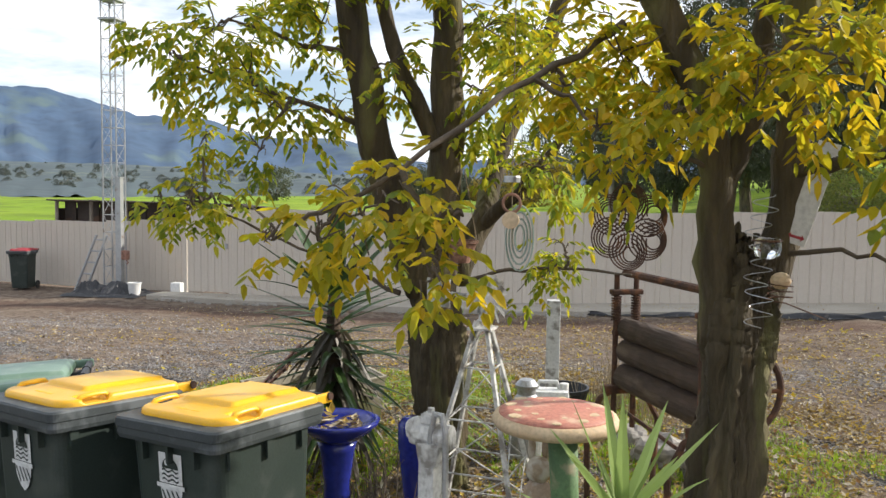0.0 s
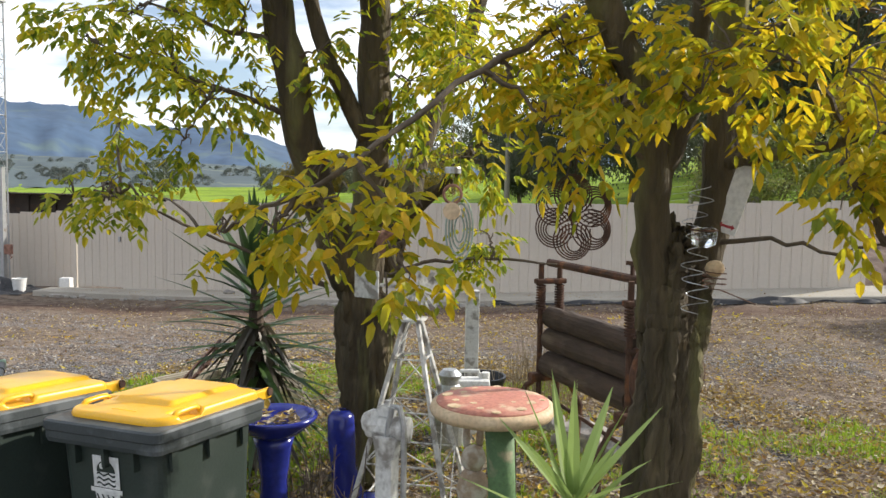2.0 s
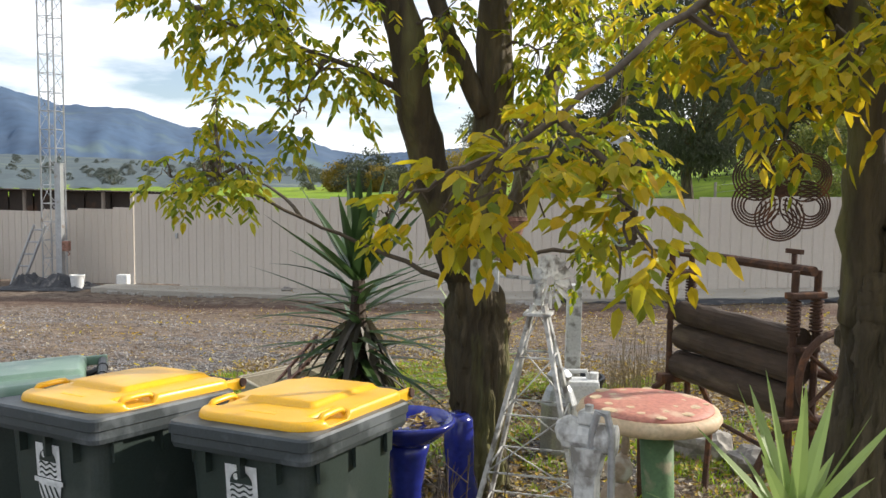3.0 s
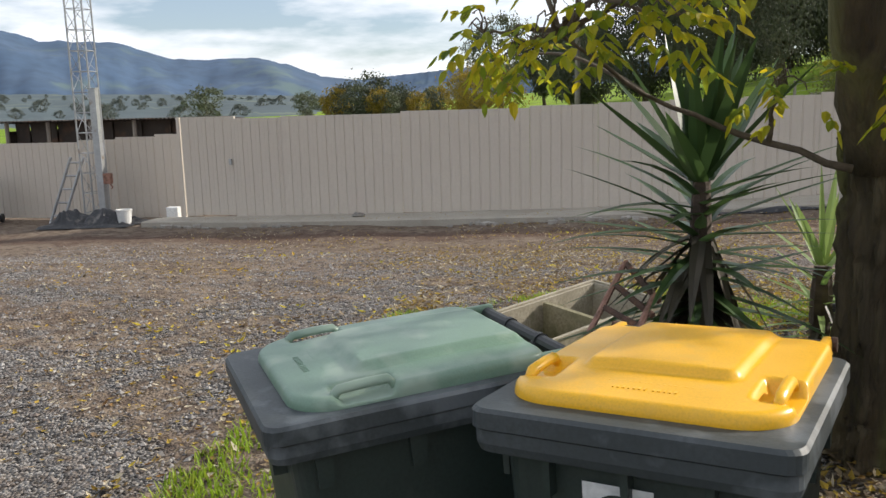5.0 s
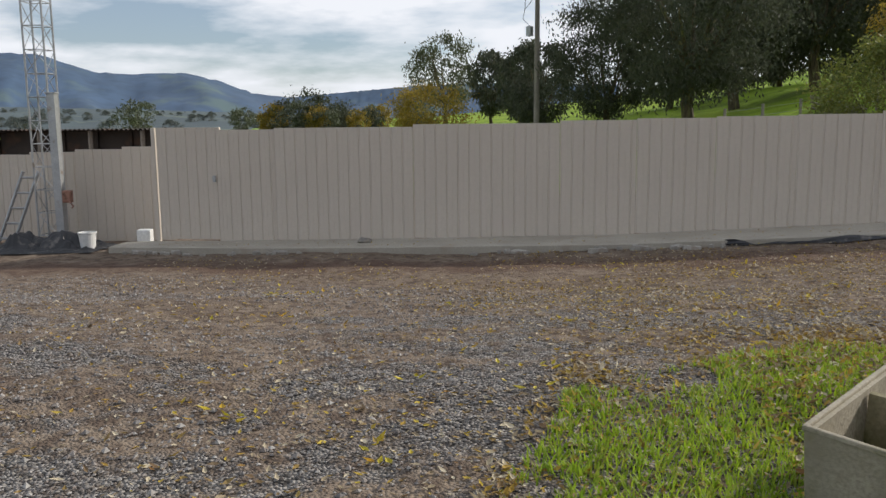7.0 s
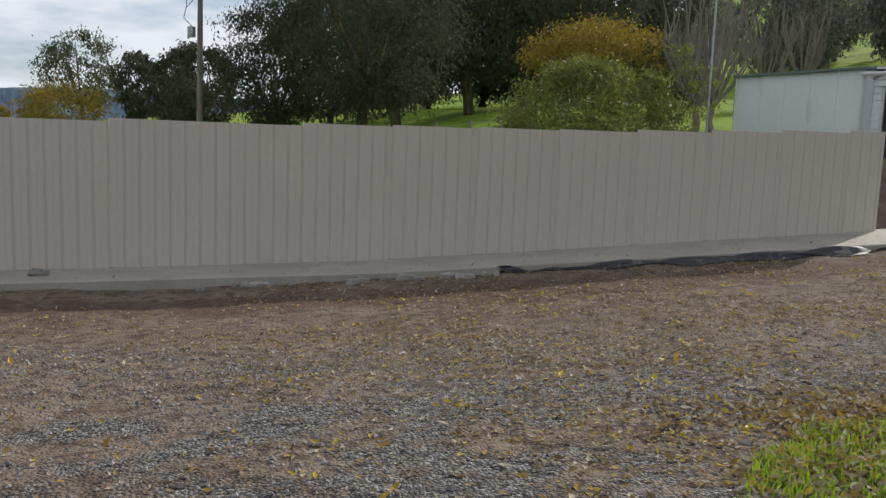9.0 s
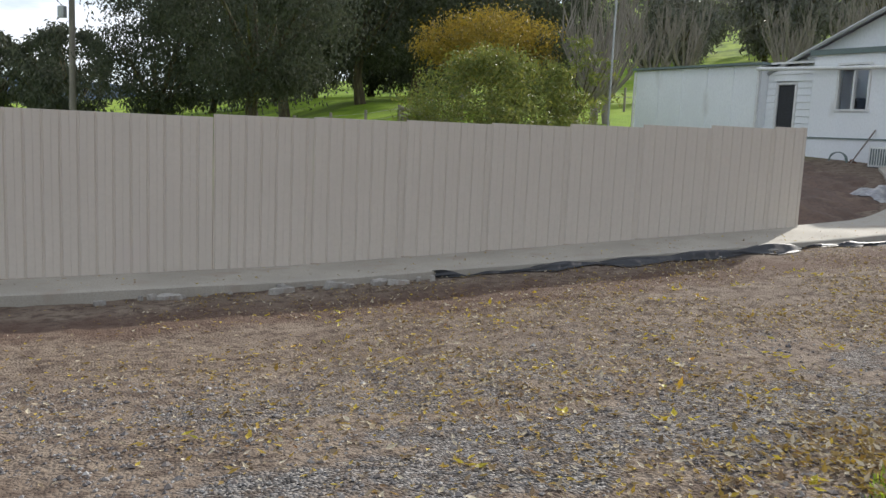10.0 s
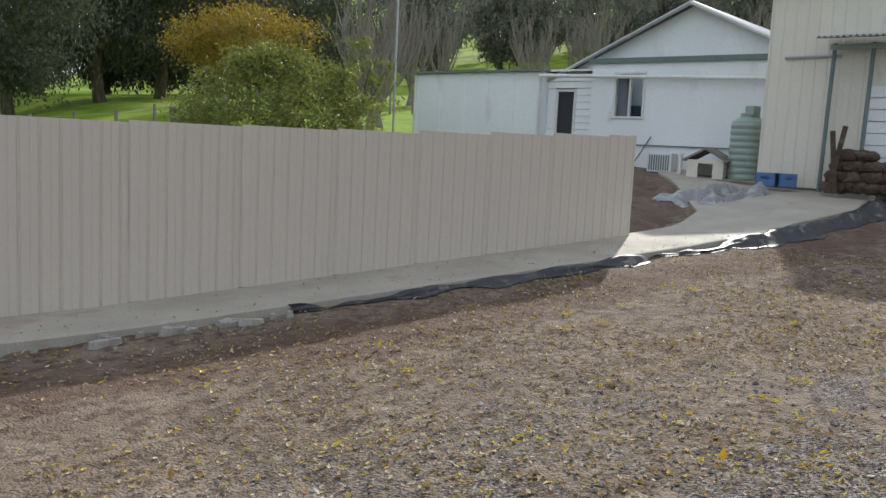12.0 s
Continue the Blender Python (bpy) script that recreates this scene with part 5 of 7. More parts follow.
garden_tree("autumn tree with yellow-green leaves and two dark leaning limbs", [(4.93, 4.30, -1.58, 0.172), (4.94, 4.28, -1.30, 0.146), (4.93, 4.25, -0.70, 0.136), (4.88, 4.18, -0.25, 0.142), (4.88, 4.16, -0.08, 0.12), (4.88, 4.15, 0.0, 0.06)],
            [(0.105, 0.075, [(4.86, 4.16, -0.35), (4.74, 3.98, 0.1), (4.69, 3.82, 0.55), (4.60, 3.74, 1.1), (4.5, 3.7, 1.9)]),
             (0.115, 0.07, [(4.93, 4.18, -0.35), (4.99, 4.1, 0.1), (5.03, 4.02, 0.6), (5.05, 3.95, 1.2), (5.1, 3.9, 2.0)]),
             (0.085, 0.045, [(5.0, 4.28, -0.3), (5.1, 4.5, 0.05), (5.12, 4.75, 0.45), (5.3, 5.0, 1.0), (5.5, 5.1, 1.7)]),
             (0.05, 0.02, [(5.08, 4.48, 0.0), (5.35, 4.35, 0.2), (5.65, 4.2, 0.55)]),
             (0.055, 0.03, [(5.0, 4.0, 0.45), (4.84, 3.9, 0.8), (4.72, 3.86, 1.15), (4.55, 4.0, 1.8)]),
             (0.016, 0.006, [(4.76, 4.05, -0.36), (4.4, 4.1, -0.24), (4.05, 4.0, -0.08), (3.78, 3.62, 0.12)]),
             (0.014, 0.006, [(5.05, 4.3, -0.3), (5.3, 4.42, -0.24), (5.62, 4.45, -0.22), (6.0, 4.3, -0.22)]),
             (0.02, 0.006, [(4.72, 3.95, 0.5), (4.5, 3.7, 0.62), (4.2, 3.45, 0.72), (3.85, 3.35, 0.86)]),
             (0.02, 0.006, [(4.65, 3.78, 0.9), (4.4, 3.6, 0.95), (4.1, 3.4, 1.05)])],
            T1, M["leaf_green"], 11, 0.058, 760)
garden_tree("autumn tree with golden leaves, its rough trunk hung with ornaments", [(6.52, 2.86, -1.58, 0.142), (6.52, 2.86, -1.35, 0.112), (6.52, 2.87, -0.75, 0.103), (6.53, 2.88, -0.35, 0.110), (6.54, 2.90, -0.16, 0.112), (6.55, 2.91, 0.0, 0.10), (6.56, 2.92, 0.06, 0.05)],
            [(0.072, 0.05, [(6.47, 2.86, -0.3), (6.45, 2.84, 0.0), (6.45, 2.80, 0.3), (6.36, 2.70, 0.62), (6.2, 2.6, 0.95), (6.0, 2.6, 1.5)]),
             (0.078, 0.055, [(6.58, 2.92, -0.3), (6.66, 2.96, 0.0), (6.70, 2.98, 0.35), (6.70, 2.95, 0.75), (6.75, 2.9, 1.5)]),
             (0.05, 0.03, [(6.46, 2.82, 0.22), (6.56, 2.78, 0.5), (6.6, 2.7, 0.9), (6.5, 2.6, 1.5)]),
             (0.03, 0.014, [(6.68, 2.97, 0.3), (6.85, 2.8, 0.34), (7.05, 2.6, 0.38), (7.3, 2.5, 0.42)]),
             (0.016, 0.007, [(6.14, 2.60, 0.80), (6.06, 2.59, 0.73), (5.83, 2.26, 0.53), (5.6, 1.94, 0.29), (5.5, 1.82, 0.2)]),
             (0.012, 0.004, [(6.66, 2.95, 0.0), (6.85, 2.75, 0.05), (7.05, 2.6, 0.02), (7.15, 2.5, 0.06)]),
             (0.012, 0.004, [(5.6, 1.95, 0.29), (5.7, 1.85, 0.2), (5.78, 1.78, 0.08)])],
            T2, M["leaf_gold"], 12, 0.057, 800)


def yucca(x, y, base, crown, n_leaf, length, width, leaf_m, label, seed, dead=0, lean=0.0, name="yucca"):
    rng = random.Random(seed)
    t = thing(name, x, y, base, 0, label, "plant")
    h = crown - base
    bm = bmesh.new()
    line = [(lean * k / 6, 0.01 * math.sin(k), h * k / 6) for k in range(7)]
    tube(bm, line, [0.05, 0.045, 0.042, 0.042, 0.045, 0.045, 0.035], 10)
    rough_bark(bm, 0.008, 30)
    part("stem", bm, M["old_wood"], t)
    lv, dl = Leaves(), Leaves()
    for k in range(n_leaf):
        f = k / n_leaf
        a = k * 2.4 + rng.uniform(-0.25, 0.25)
        upper = f < 0.17
        el = radians(82 - 330 * f + rng.uniform(-12, 12)) if upper else radians(30 - 78 * (f - 0.17) + rng.uniform(-14, 14))
        d = Vector((math.cos(a) * math.cos(el), math.sin(a) * math.cos(el), math.sin(el)))
        p = Vector((lean, 0, h - (0.10 * f if upper else 0.05 + 0.72 * h * (f - 0.17)))) + d * 0.03
        lv.blade(p, d, length * rng.uniform(0.8, 1.08), width * rng.uniform(0.85, 1.15) * (1.2 if upper else 0.72), (0.05 + rng.uniform(0, 0.15)) if upper else rng.uniform(0.05, 0.65))
    for k in range(dead):
        a = rng.uniform(0, 6.28)
        d = Vector((math.cos(a), math.sin(a), rng.uniform(-2.2, -0.3)))
        dl.blade(Vector((lean * 0.6, 0, h * rng.uniform(0.30, 0.85))), d, length * rng.uniform(0.6, 0.95), width * 0.8, 0.9)
    raw("leaves", lv.v, lv.f, leaf_m, t)
    if dead:
        raw("dead_leaves", dl.v, dl.f, M["dry_leaf"], t, "withered brown leaves")
    return t


yucca(4.28, 4.25, -1.53, -0.42, 105, 0.58, 0.070, M["yucca_leaf"], "spiky dark green yucca on a shaggy stem", 3, 120, -0.02)
yucca(4.80, 4.72, -1.54, -0.84, 56, 0.42, 0.036, M["agave_leaf"], "smaller pale green yucca beyond the tree", 4, 8)
yucca(6.22, 2.30, -1.53, -0.78, 66, 0.39, 0.036, M["agave_leaf"], "pale green spiky plant on a short cane", 6, 0, 0.0, "cordyline")

# dry stalks and a bare shrub
def stalks(name, x, y, n, h, spread, label, seed, material, r=0.003, fork=0):
    rng = random.Random(seed)
    bm = bmesh.new()
    for k in range(n):
        a, q = rng.uniform(0, 6.28), spread * rng.random()
        p = Vector((q * math.cos(a), q * math.sin(a), 0))
        hh = h * rng.uniform(0.5, 1.1)
        e = p + Vector((rng.uniform(-0.2, 0.2) * hh, rng.uniform(-0.2, 0.2) * hh, hh))
        m_ = p.lerp(e, 0.5) + Vector((rng.uniform(-0.03, 0.03), rng.uniform(-0.03, 0.03), 0))
        tube(bm, [p, m_, e], [r, r * 0.8, r * 0.4], 4, False)
        for j in range(fork):
            b_ = p.lerp(e, rng.uniform(0.3, 0.85))
            tube(bm, [b_, b_ + Vector((rng.uniform(-0.12, 0.12), rng.uniform(-0.12, 0.12), rng.uniform(0.03, 0.14)))], [r * 0.6, r * 0.3], 4, False)
    t = thing(name, x, y, fine_z(x, y), 0, label, "plant")
    tagged(part("stem", bm, material, t), kind="stuff")


stalks("dry_grass", 5.62, 6.5, 90, 0.55, 0.28, "clump of tall dry straw-coloured stalks", 1, M["stalk"])
stalks("dry_grass", 5.95, 6.1, 40, 0.45, 0.2, "thin clump of dry grass stalks", 2, M["stalk"])
stalks("bare_shrub", 5.05, 3.0, 26, 0.62, 0.16, "leafless grey twiggy shrub", 3, M["twig"], 0.005, 4)

# ---- yard ornaments ----
bath = thing("birdbath", 4.97, 2.84, -1.53, 0, "cobalt blue glazed pedestal birdbath holding fallen leaves", "birdbath")
bm = bmesh.new()
lathe(bm, [(0.14, 0), (0.135, 0.05), (0.09, 0.16), (0.062, 0.36), (0.055, 0.52), (0.075, 0.66), (0.085, 0.70)], 28)
part("pedestal", bm, M["blue_glaze"], bath, smooth=True)
bm = bmesh.new()
lathe(bm, [(0.06, 0.69), (0.11, 0.72), (0.175, 0.775), (0.18, 0.79), (0.165, 0.795), (0.13, 0.77), (0.05, 0.75)], 32)
part("bowl", bm, M["blue_glaze"], bath, smooth=True)
rng = random.Random(2)
lv = Leaves()
for k in range(46):
    a, q = rng.uniform(0, 6.28), 0.12 * math.sqrt(rng.random())
    lv.leaf(Vector((4.97 + q * math.cos(a), 2.84 + q * math.sin(a), -0.765 + rng.uniform(0, 0.02))), Vector((rng.uniform(-1, 1), rng.uniform(-1, 1), rng.uniform(-0.1, 0.4))), Vector((0, 0, 1)), 0.06, 0.03)
tagged(raw("leaf_heap", lv.v, lv.f, M["litter"]), "yellow and brown leaves lying in the birdbath", "leaves", kind="stuff")

boot = thing("ceramic_boot", 4.95, 3.80, -1.53, 35, "tall cobalt blue glazed ceramic boot", "ornament")
bm = bmesh.new()
tube(bm, [(0.05, 0, 0.0), (0.05, 0, 0.05), (0.02, 0, 0.14), (0, 0, 0.26), (-0.01, 0, 0.40), (-0.015, 0, 0.52), (-0.015, 0, 0.55)], [0.085, 0.085, 0.075, 0.068, 0.075, 0.07, 0.045], 18)
blob(bm, (0.12, 0, 0.045), (0.11, 0.065, 0.05), 0.05, 1.5, 2)
part("shell", bm, M["blue_glaze"], boot, smooth=True)

tap = thing("old_water_tap", 5.69, 1.99, -1.53, -12, "weathered white post with an old painted cast-iron tap head", "tap")
bm = bmesh.new()
box(bm, 0.068, 0.068, 0.98, bevel=0.006)
part("post", bm, M["white_paint"], tap)
bm = bmesh.new()
tube(bm, [(0, 0, 0.95), (0, 0, 1.02)], [0.045, 0.06], 14)
tube(bm, [(-0.08, 0, 1.04), (0.09, 0, 1.04)], 0.038, 12)
blob(bm, (-0.06, 0, 1.05), (0.05, 0.045, 0.04), 0.1, 2, 2)
box(bm, 0.06, 0.06, 0.03, pose(0.0, 0, 1.075), bevel=0.006)
tube(bm, [(0.0, 0, 1.09), (0.0, 0, 1.12)], 0.014, 8)
part("tap_head", bm, M["white_paint"], tap, "flaking white cast-iron tap head")
bm = bmesh.new()
tube(bm, [(0.085, -0.03, 0.0), (0.085, -0.03, 0.95), (0.082, -0.03, 1.06), (0.065, -0.03, 1.11), (0.035, -0.03, 1.11), (0.02, -0.03, 1.06), (0.015, -0.03, 1.0)], 0.012, 8)
part("supply_pipe", bm, M["galv"], tap, "bent galvanised pipe")
tap.scale = (0.78, 0.78, 1.0)

mill = thing("windmill_ornament", 5.30, 3.86, -1.53, 0, "small white metal garden windmill with a tail vane", "windmill")
tops, feet = [], []
for k, (sx, sy) in enumerate(((-1, -1), (1, -1), (1, 1), (-1, 1))):
    a, c = Vector((sx * 0.27, sy * 0.27, 0)), Vector((sx * 0.025, sy * 0.025, 1.08))
    feet.append(a)
    tops.append(c)
    bm = bmesh.new()
    tube(bm, [a, c], 0.016, 4, True, 0.4)
    part("leg", bm, M["white_paint"], mill)
for lev in range(4):
    f0, f1 = 0.06 + 0.24 * lev, 0.06 + 0.24 * (lev + 1)
    for k in range(4):
        p0, p1 = feet[k].lerp(tops[k], f0), feet[(k + 1) % 4].lerp(tops[(k + 1) % 4], f0)
        q1 = feet[(k + 1) % 4].lerp(tops[(k + 1) % 4], min(1, f1))
        for end, r in ((p1, 0.005), (q1, 0.004)):
            bm = bmesh.new()
            tube(bm, [p0, end], r, 4)
            part("brace", bm, M["white_paint"], mill)
bm = bmesh.new()
box(bm, 0.13, 0.13, 0.012, pose(0, 0, 1.035))
part("platform", bm, M["white_paint"], mill)
bm = bmesh.new()
tube(bm, [(0.0, 0, 1.08), (0.0, 0, 1.26)], 0.022, 8)
box(bm, 0.05, 0.05, 0.06, pose(0, 0, 1.2), bevel=0.006)
part("head", bm, M["white_paint"], mill)
bm = bmesh.new()
tube(bm, [(0.0, 0, 1.20), (-0.20, 0.09, 1.20)], 0.010, 6)
box(bm, 0.17, 0.006, 0.15, pose(-0.29, 0.13, 1.12, 0, 0, -24), bevel=0.002)
part("tail_vane", bm, M["white_paint"], mill, "white tail vane plate")
for k in range(12):
    wheel = bmesh.new()
    a = 2 * math.pi * k / 12
    m_ = pose(0.06, -0.06, 1.20, 0, 0, -35) @ pose(0, 0, 0, 0, math.degrees(a), 0) @ pose(0, 0, 0, 0, 0, 28)
    vs = [wheel.verts.new(m_ @ Vector(p)) for p in ((-0.010, 0, 0.025), (0.010, 0, 0.025), (0.028, 0, 0.125), (-0.028, 0, 0.125))]
    wheel.faces.new(vs)
    bmesh.ops.solidify(wheel, geom=wheel.faces[:], thickness=0.003)
    part("blade", wheel, M["white_paint"], mill)

tab = thing("mushroom_table", 5.82, 3.22, -1.51, 0, "painted concrete toadstool table with a faded red spotted top", "table")
bm = bmesh.new()
lathe(bm, [(0.05, 0.70), (0.20, 0.715), (0.262, 0.735), (0.275, 0.76), (0.262, 0.785), (0.24, 0.79), (0.02, 0.79)], 36)
part("cap_edge", bm, M["mushroom_cream"], tab, "cream painted edge", smooth=True)
bm = bmesh.new()
lathe(bm, [(0.246, 0.785), (0.242, 0.797), (0.20, 0.806), (0.10, 0.812), (0.01, 0.813)], 36)
part("cap", bm, M["mushroom_red"], tab, "faded red top", smooth=True)
rng = random.Random(7)
for k in range(24):
    a, q = k * 2.4, 0.225 * math.sqrt((k + 0.6) / 24)
    bm = bmesh.new()
    s = rng.uniform(0.014, 0.034)
    lathe(bm, [(s, 0), (s * 0.9, 0.003), (0.002, 0.004)], 10, 0.3)
    part("spot", bm, M["mushroom_cream"], tab, m=pose(q * math.cos(a), q * math.sin(a), 0.812 - 0.5 * max(0, q - 0.1) * 0.09 - 0.004))
bm = bmesh.new()
tube(bm, [(0.05, 0, 0), (0.06, 0, 0.1), (0.05, 0, 0.4), (0.03, 0, 0.72)], [0.11, 0.085, 0.06, 0.065], 16)
part("stem", bm, M["mushroom_green"], tab, "green painted stem", smooth=True)
rab = bmesh.new()
blob(rab, (0, 0, 0.13), (0.085, 0.08, 0.14), 0.12, 3, 3, 1)
blob(rab, (0, -0.02, 0.32), (0.07, 0.065, 0.10), 0.12, 3, 3, 2)
blob(rab, (0, -0.03, 0.46), (0.055, 0.055, 0.06), 0.1, 3, 3, 3)
blob(rab, (-0.03, 0, 0.55), (0.018, 0.014, 0.06), 0.1, 3, 2, 4)
blob(rab, (0.03, 0, 0.55), (0.018, 0.014, 0.06), 0.1, 3, 2, 5)
tagged(part("statue", rab, M["stone_statue"], None, smooth=True, m=pose(5.70, 3.45, -1.53, 0, 0, 15) @ Matrix.Scale(1.05, 4)), "worn stone animal statue under the toadstool table", "statue")

mangle = thing("old_mangle", 6.20, 4.12, -1.53, -56, "rusty cast-iron laundry mangle with three dark wooden rollers", "mangle")
for s in (-1, 1):
    bm = bmesh.new()
    for q in (-0.06, 0.06):
        tube(bm, [(s * 0.44, q, 0.42), (s * 0.44, q, 1.30)], 0.016, 8)
    box(bm, 0.05, 0.19, 0.03, pose(s * 0.44, 0, 1.18), bevel=0.008)
    box(bm, 0.06, 0.24, 0.05, pose(s * 0.44, 0, 0.62), bevel=0.012)
    box(bm, 0.04, 0.15, 0.03, pose(s * 0.44, 0, 0.95), bevel=0.008)
    part("side_frame", bm, M["rust"], mangle)
    for q in (-0.06, 0.06):
        bm = bmesh.new()
        tube(bm, [(s * 0.44 + 0.024 * math.cos(a), q + 0.024 * math.sin(a), 1.03 + 0.15 * a / (2 * math.pi * 10)) for a in [k * 0.6 for k in range(105)]], 0.006, 5)
        part("spring", bm, M["rust"], mangle, "rusty coil spring")
        bm = bmesh.new()
        e = -1 if q < 0 else 1
        tube(bm, [(s * 0.44, q, 0.64), (s * 0.44, q + e * 0.08, 0.60), (s * 0.44, q + e * 0.16, 0.46), (s * 0.45, q + e * 0.14, 0.0)], 0.017, 8)
        part("leg", bm, M["rust"], mangle)
for zz, r in ((0.99, 0.062), (0.865, 0.066), (0.72, 0.078)):
    bm = bmesh.new()
    tube(bm, [(-0.42 + 0.07 * k, 0, zz) for k in range(13)], [r * (1 + 0.05 * noise.noise((k, zz * 9, 0))) for k in range(13)], 18)
    rough_bark(bm, 0.006, 20)
    part("roller", bm, M["old_wood"], mangle, "dark weathered wooden roller")
bm = bmesh.new()
tube(bm, [(-0.46, 0, 1.30), (0.48, 0, 1.30)], 0.022, 8)
part("crossbar", bm, M["rust"], mangle)
bm = bmesh.new()
tube(bm, [(-0.42, 0, 0.52), (0.42, 0, 0.46)], 0.011, 6)
part("tie_rod", bm, M["rust"], mangle)
bm = bmesh.new()
tube(bm, [(0.36, 0, 1.30), (0.36, 0, 1.37)], 0.012, 6)
box(bm, 0.09, 0.02, 0.02, pose(0.36, 0, 1.365))
part("screw", bm, M["rust"], mangle)
bm = bmesh.new()
tube(bm, [(0.53, 0.10 + 0.20 * math.cos(a), 0.85 + 0.20 * math.sin(a)) for a in [2 * math.pi * k / 30 for k in range(31)]], 0.016, 8)
for k in range(5):
    a = 2 * math.pi * k / 5
    tube(bm, [(0.53, 0.10, 0.85), (0.53, 0.10 + 0.20 * math.cos(a), 0.85 + 0.20 * math.sin(a))], 0.010, 6)
tube(bm, [(0.4, 0.10, 0.85), (0.6, 0.10, 0.85)], 0.02, 8)
part("hand_wheel", bm, M["rust"], mangle, "rusty spoked hand wheel")

flower = thing("wire_flower", 6.18, 2.58, 0.115, -18, "rusty spiral steel flower spinner hung from a branch", "ornament")
for k in range(6):
    a = radians(60 * k + 30)
    for j in range(5):
        r = 0.068 - 0.0105 * j
        cx, cz = (0.078 + 0.004 * j) * math.cos(a), (0.078 + 0.004 * j) * math.sin(a)
        bm = bmesh.new()
        tube(bm, [(cx + r * math.cos(b_ + a), 0.006 * (j - 2), cz + r * math.sin(b_ + a)) for b_ in [radians(-172 + 344 * i / 24) for i in range(25)]], 0.0028, 5)
        part("petal_ring", bm, M["rust"], flower)
bm = bmesh.new()
lathe(bm, [(0.002, -0.004), (0.02, -0.003), (0.02, 0.003), (0.002, 0.004)], 12)
part("centre", bm, M["rust"], flower, m=pose(0, 0, 0, 90, 0, 0))
bm = bmesh.new()
tube(bm, [(0, 0, 0.14), (0.01, 0, 0.3), (0.0, 0.02, 0.52)], 0.0015, 4)
part("wire", bm, M["rust"], flower)

sign = thing("sign_board", 6.765, 2.90, 0.235, -12, "narrow white board leaning against the tree trunk with a red mark", "sign")
bm = bmesh.new()
box(bm, 0.074, 0.012, 0.37, pose(-0.051, 0, -0.178, 0, 16, 0), bevel=0.002)
part("board", bm, M["white_clean"], sign)
bm = bmesh.new()
vs = [bm.verts.new(p) for p in ((-0.03, 0, 0), (-0.018, 0, 0.012), (-0.018, 0, 0.005), (0.018, 0, 0.005), (0.018, 0, 0.012), (0.03, 0, 0), (0.018, 0, -0.012), (0.018, 0, -0.005), (-0.018, 0, -0.005), (-0.018, 0, -0.012))]
bm.faces.new(vs[::-1])
part("arrow", bm, M["red_plastic"], sign, "red double arrow", m=pose(-0.045, -0.0085, -0.152, 0, 16, 0))
coil = thing("wire_spring", 6.60, 2.73, -0.22, 0, "long loose coil of pale wire hung on the trunk", "ornament")
bm = bmesh.new()
tube(bm, [(0.04 * math.cos(a) + 0.012 * math.sin(a * 0.3), -0.02 + 0.02 * math.sin(a), 0.45 - 0.45 * a / 56) for a in [k * 0.4 for k in range(140)]], 0.0018, 4)
part("coil", bm, M["galv"], coil)
lamp = thing("glass_jar", 6.62, 2.66, 0.06, 0, "small clear glass jar wired to the trunk", "jar")
bm = bmesh.new()
lathe(bm, [(0.02, -0.04), (0.04, -0.03), (0.045, 0.0), (0.04, 0.025), (0.03, 0.03)], 16)
part("jar", bm, glass, lamp, smooth=True)
bm = bmesh.new()
tube(bm, [(0.046 * math.cos(a), 0.046 * math.sin(a), 0.02) for a in [k * 0.4 for k in range(17)]], 0.003, 4)
part("wire", bm, M["rust"], lamp)
reel = thing("cotton_reel", 6.67, 2.755, -0.06, 20, "pale round wooden bobbin with loops of dark wire", "ornament")
bm = bmesh.new()
blob(bm, (0, 0, 0), (0.035, 0.035, 0.03), 0.05, 2, 2)
part("bobbin", bm, M["mushroom_cream"], reel)
bm = bmesh.new()
tube(bm, [(0.04 * math.cos(a), 0.04 * math.sin(a), -0.005 * a * 0.6) for a in [k * 0.4 for k in range(60)]] + [(0.16, 0.0, -0.13)], 0.0025, 4)
part("wire", bm, M["rust"], reel)
chime = thing("wind_chime", 5.70, 2.85, 0.20, 0, "wind chime of wooden discs and a metal lid on cord", "wind chime")
bm = bmesh.new()
tube(bm, [(0, 0, 0.75), (0, 0, 0.12)], 0.002, 4)
tube(bm, [(0, 0, 0.1), (0.005, 0, -0.2)], 0.0015, 4)
part("cord", bm, M["stalk"], chime)
bm = bmesh.new()
lathe(bm, [(0.001, 0.085), (0.03, 0.085), (0.032, 0.08), (0.032, 0.06), (0.03, 0.06), (0.001, 0.07)], 16)
part("lid", bm, M["galv"], chime)
bm = bmesh.new()
tube(bm, [(0.035 * math.cos(a), 0, -0.02 + 0.035 * math.sin(a)) for a in [k * 0.4 for k in range(17)]], 0.006, 6)
part("ring", bm, M["rust_pink"], chime, "brown wooden ring")
bm = bmesh.new()
lathe(bm, [(0.001, -0.004), (0.034, -0.004), (0.034, 0.004), (0.001, 0.004)], 18)
part("disc", bm, M["mushroom_cream"], chime, "pale wooden disc", m=pose(0, -0.01, -0.085, 80, 0, 0))
catcher = thing("lace_hanging", 5.71, 2.95, 0.10, 20, "pale green openwork ornament hanging from the branch", "ornament")
for j in range(4):
    bm = bmesh.new()
    tube(bm, [((0.055 - 0.012 * j) * math.cos(a), 0, -0.06 + (0.13 - 0.026 * j) * math.sin(a)) for a in [k * 0.3 for k in range(22)]], 0.004, 5)
    part("loop", bm, M["tank_green"], catcher)
bm = bmesh.new()
tube(bm, [(0, 0, 0.06), (0, 0, 0.55)], 0.0015, 4)
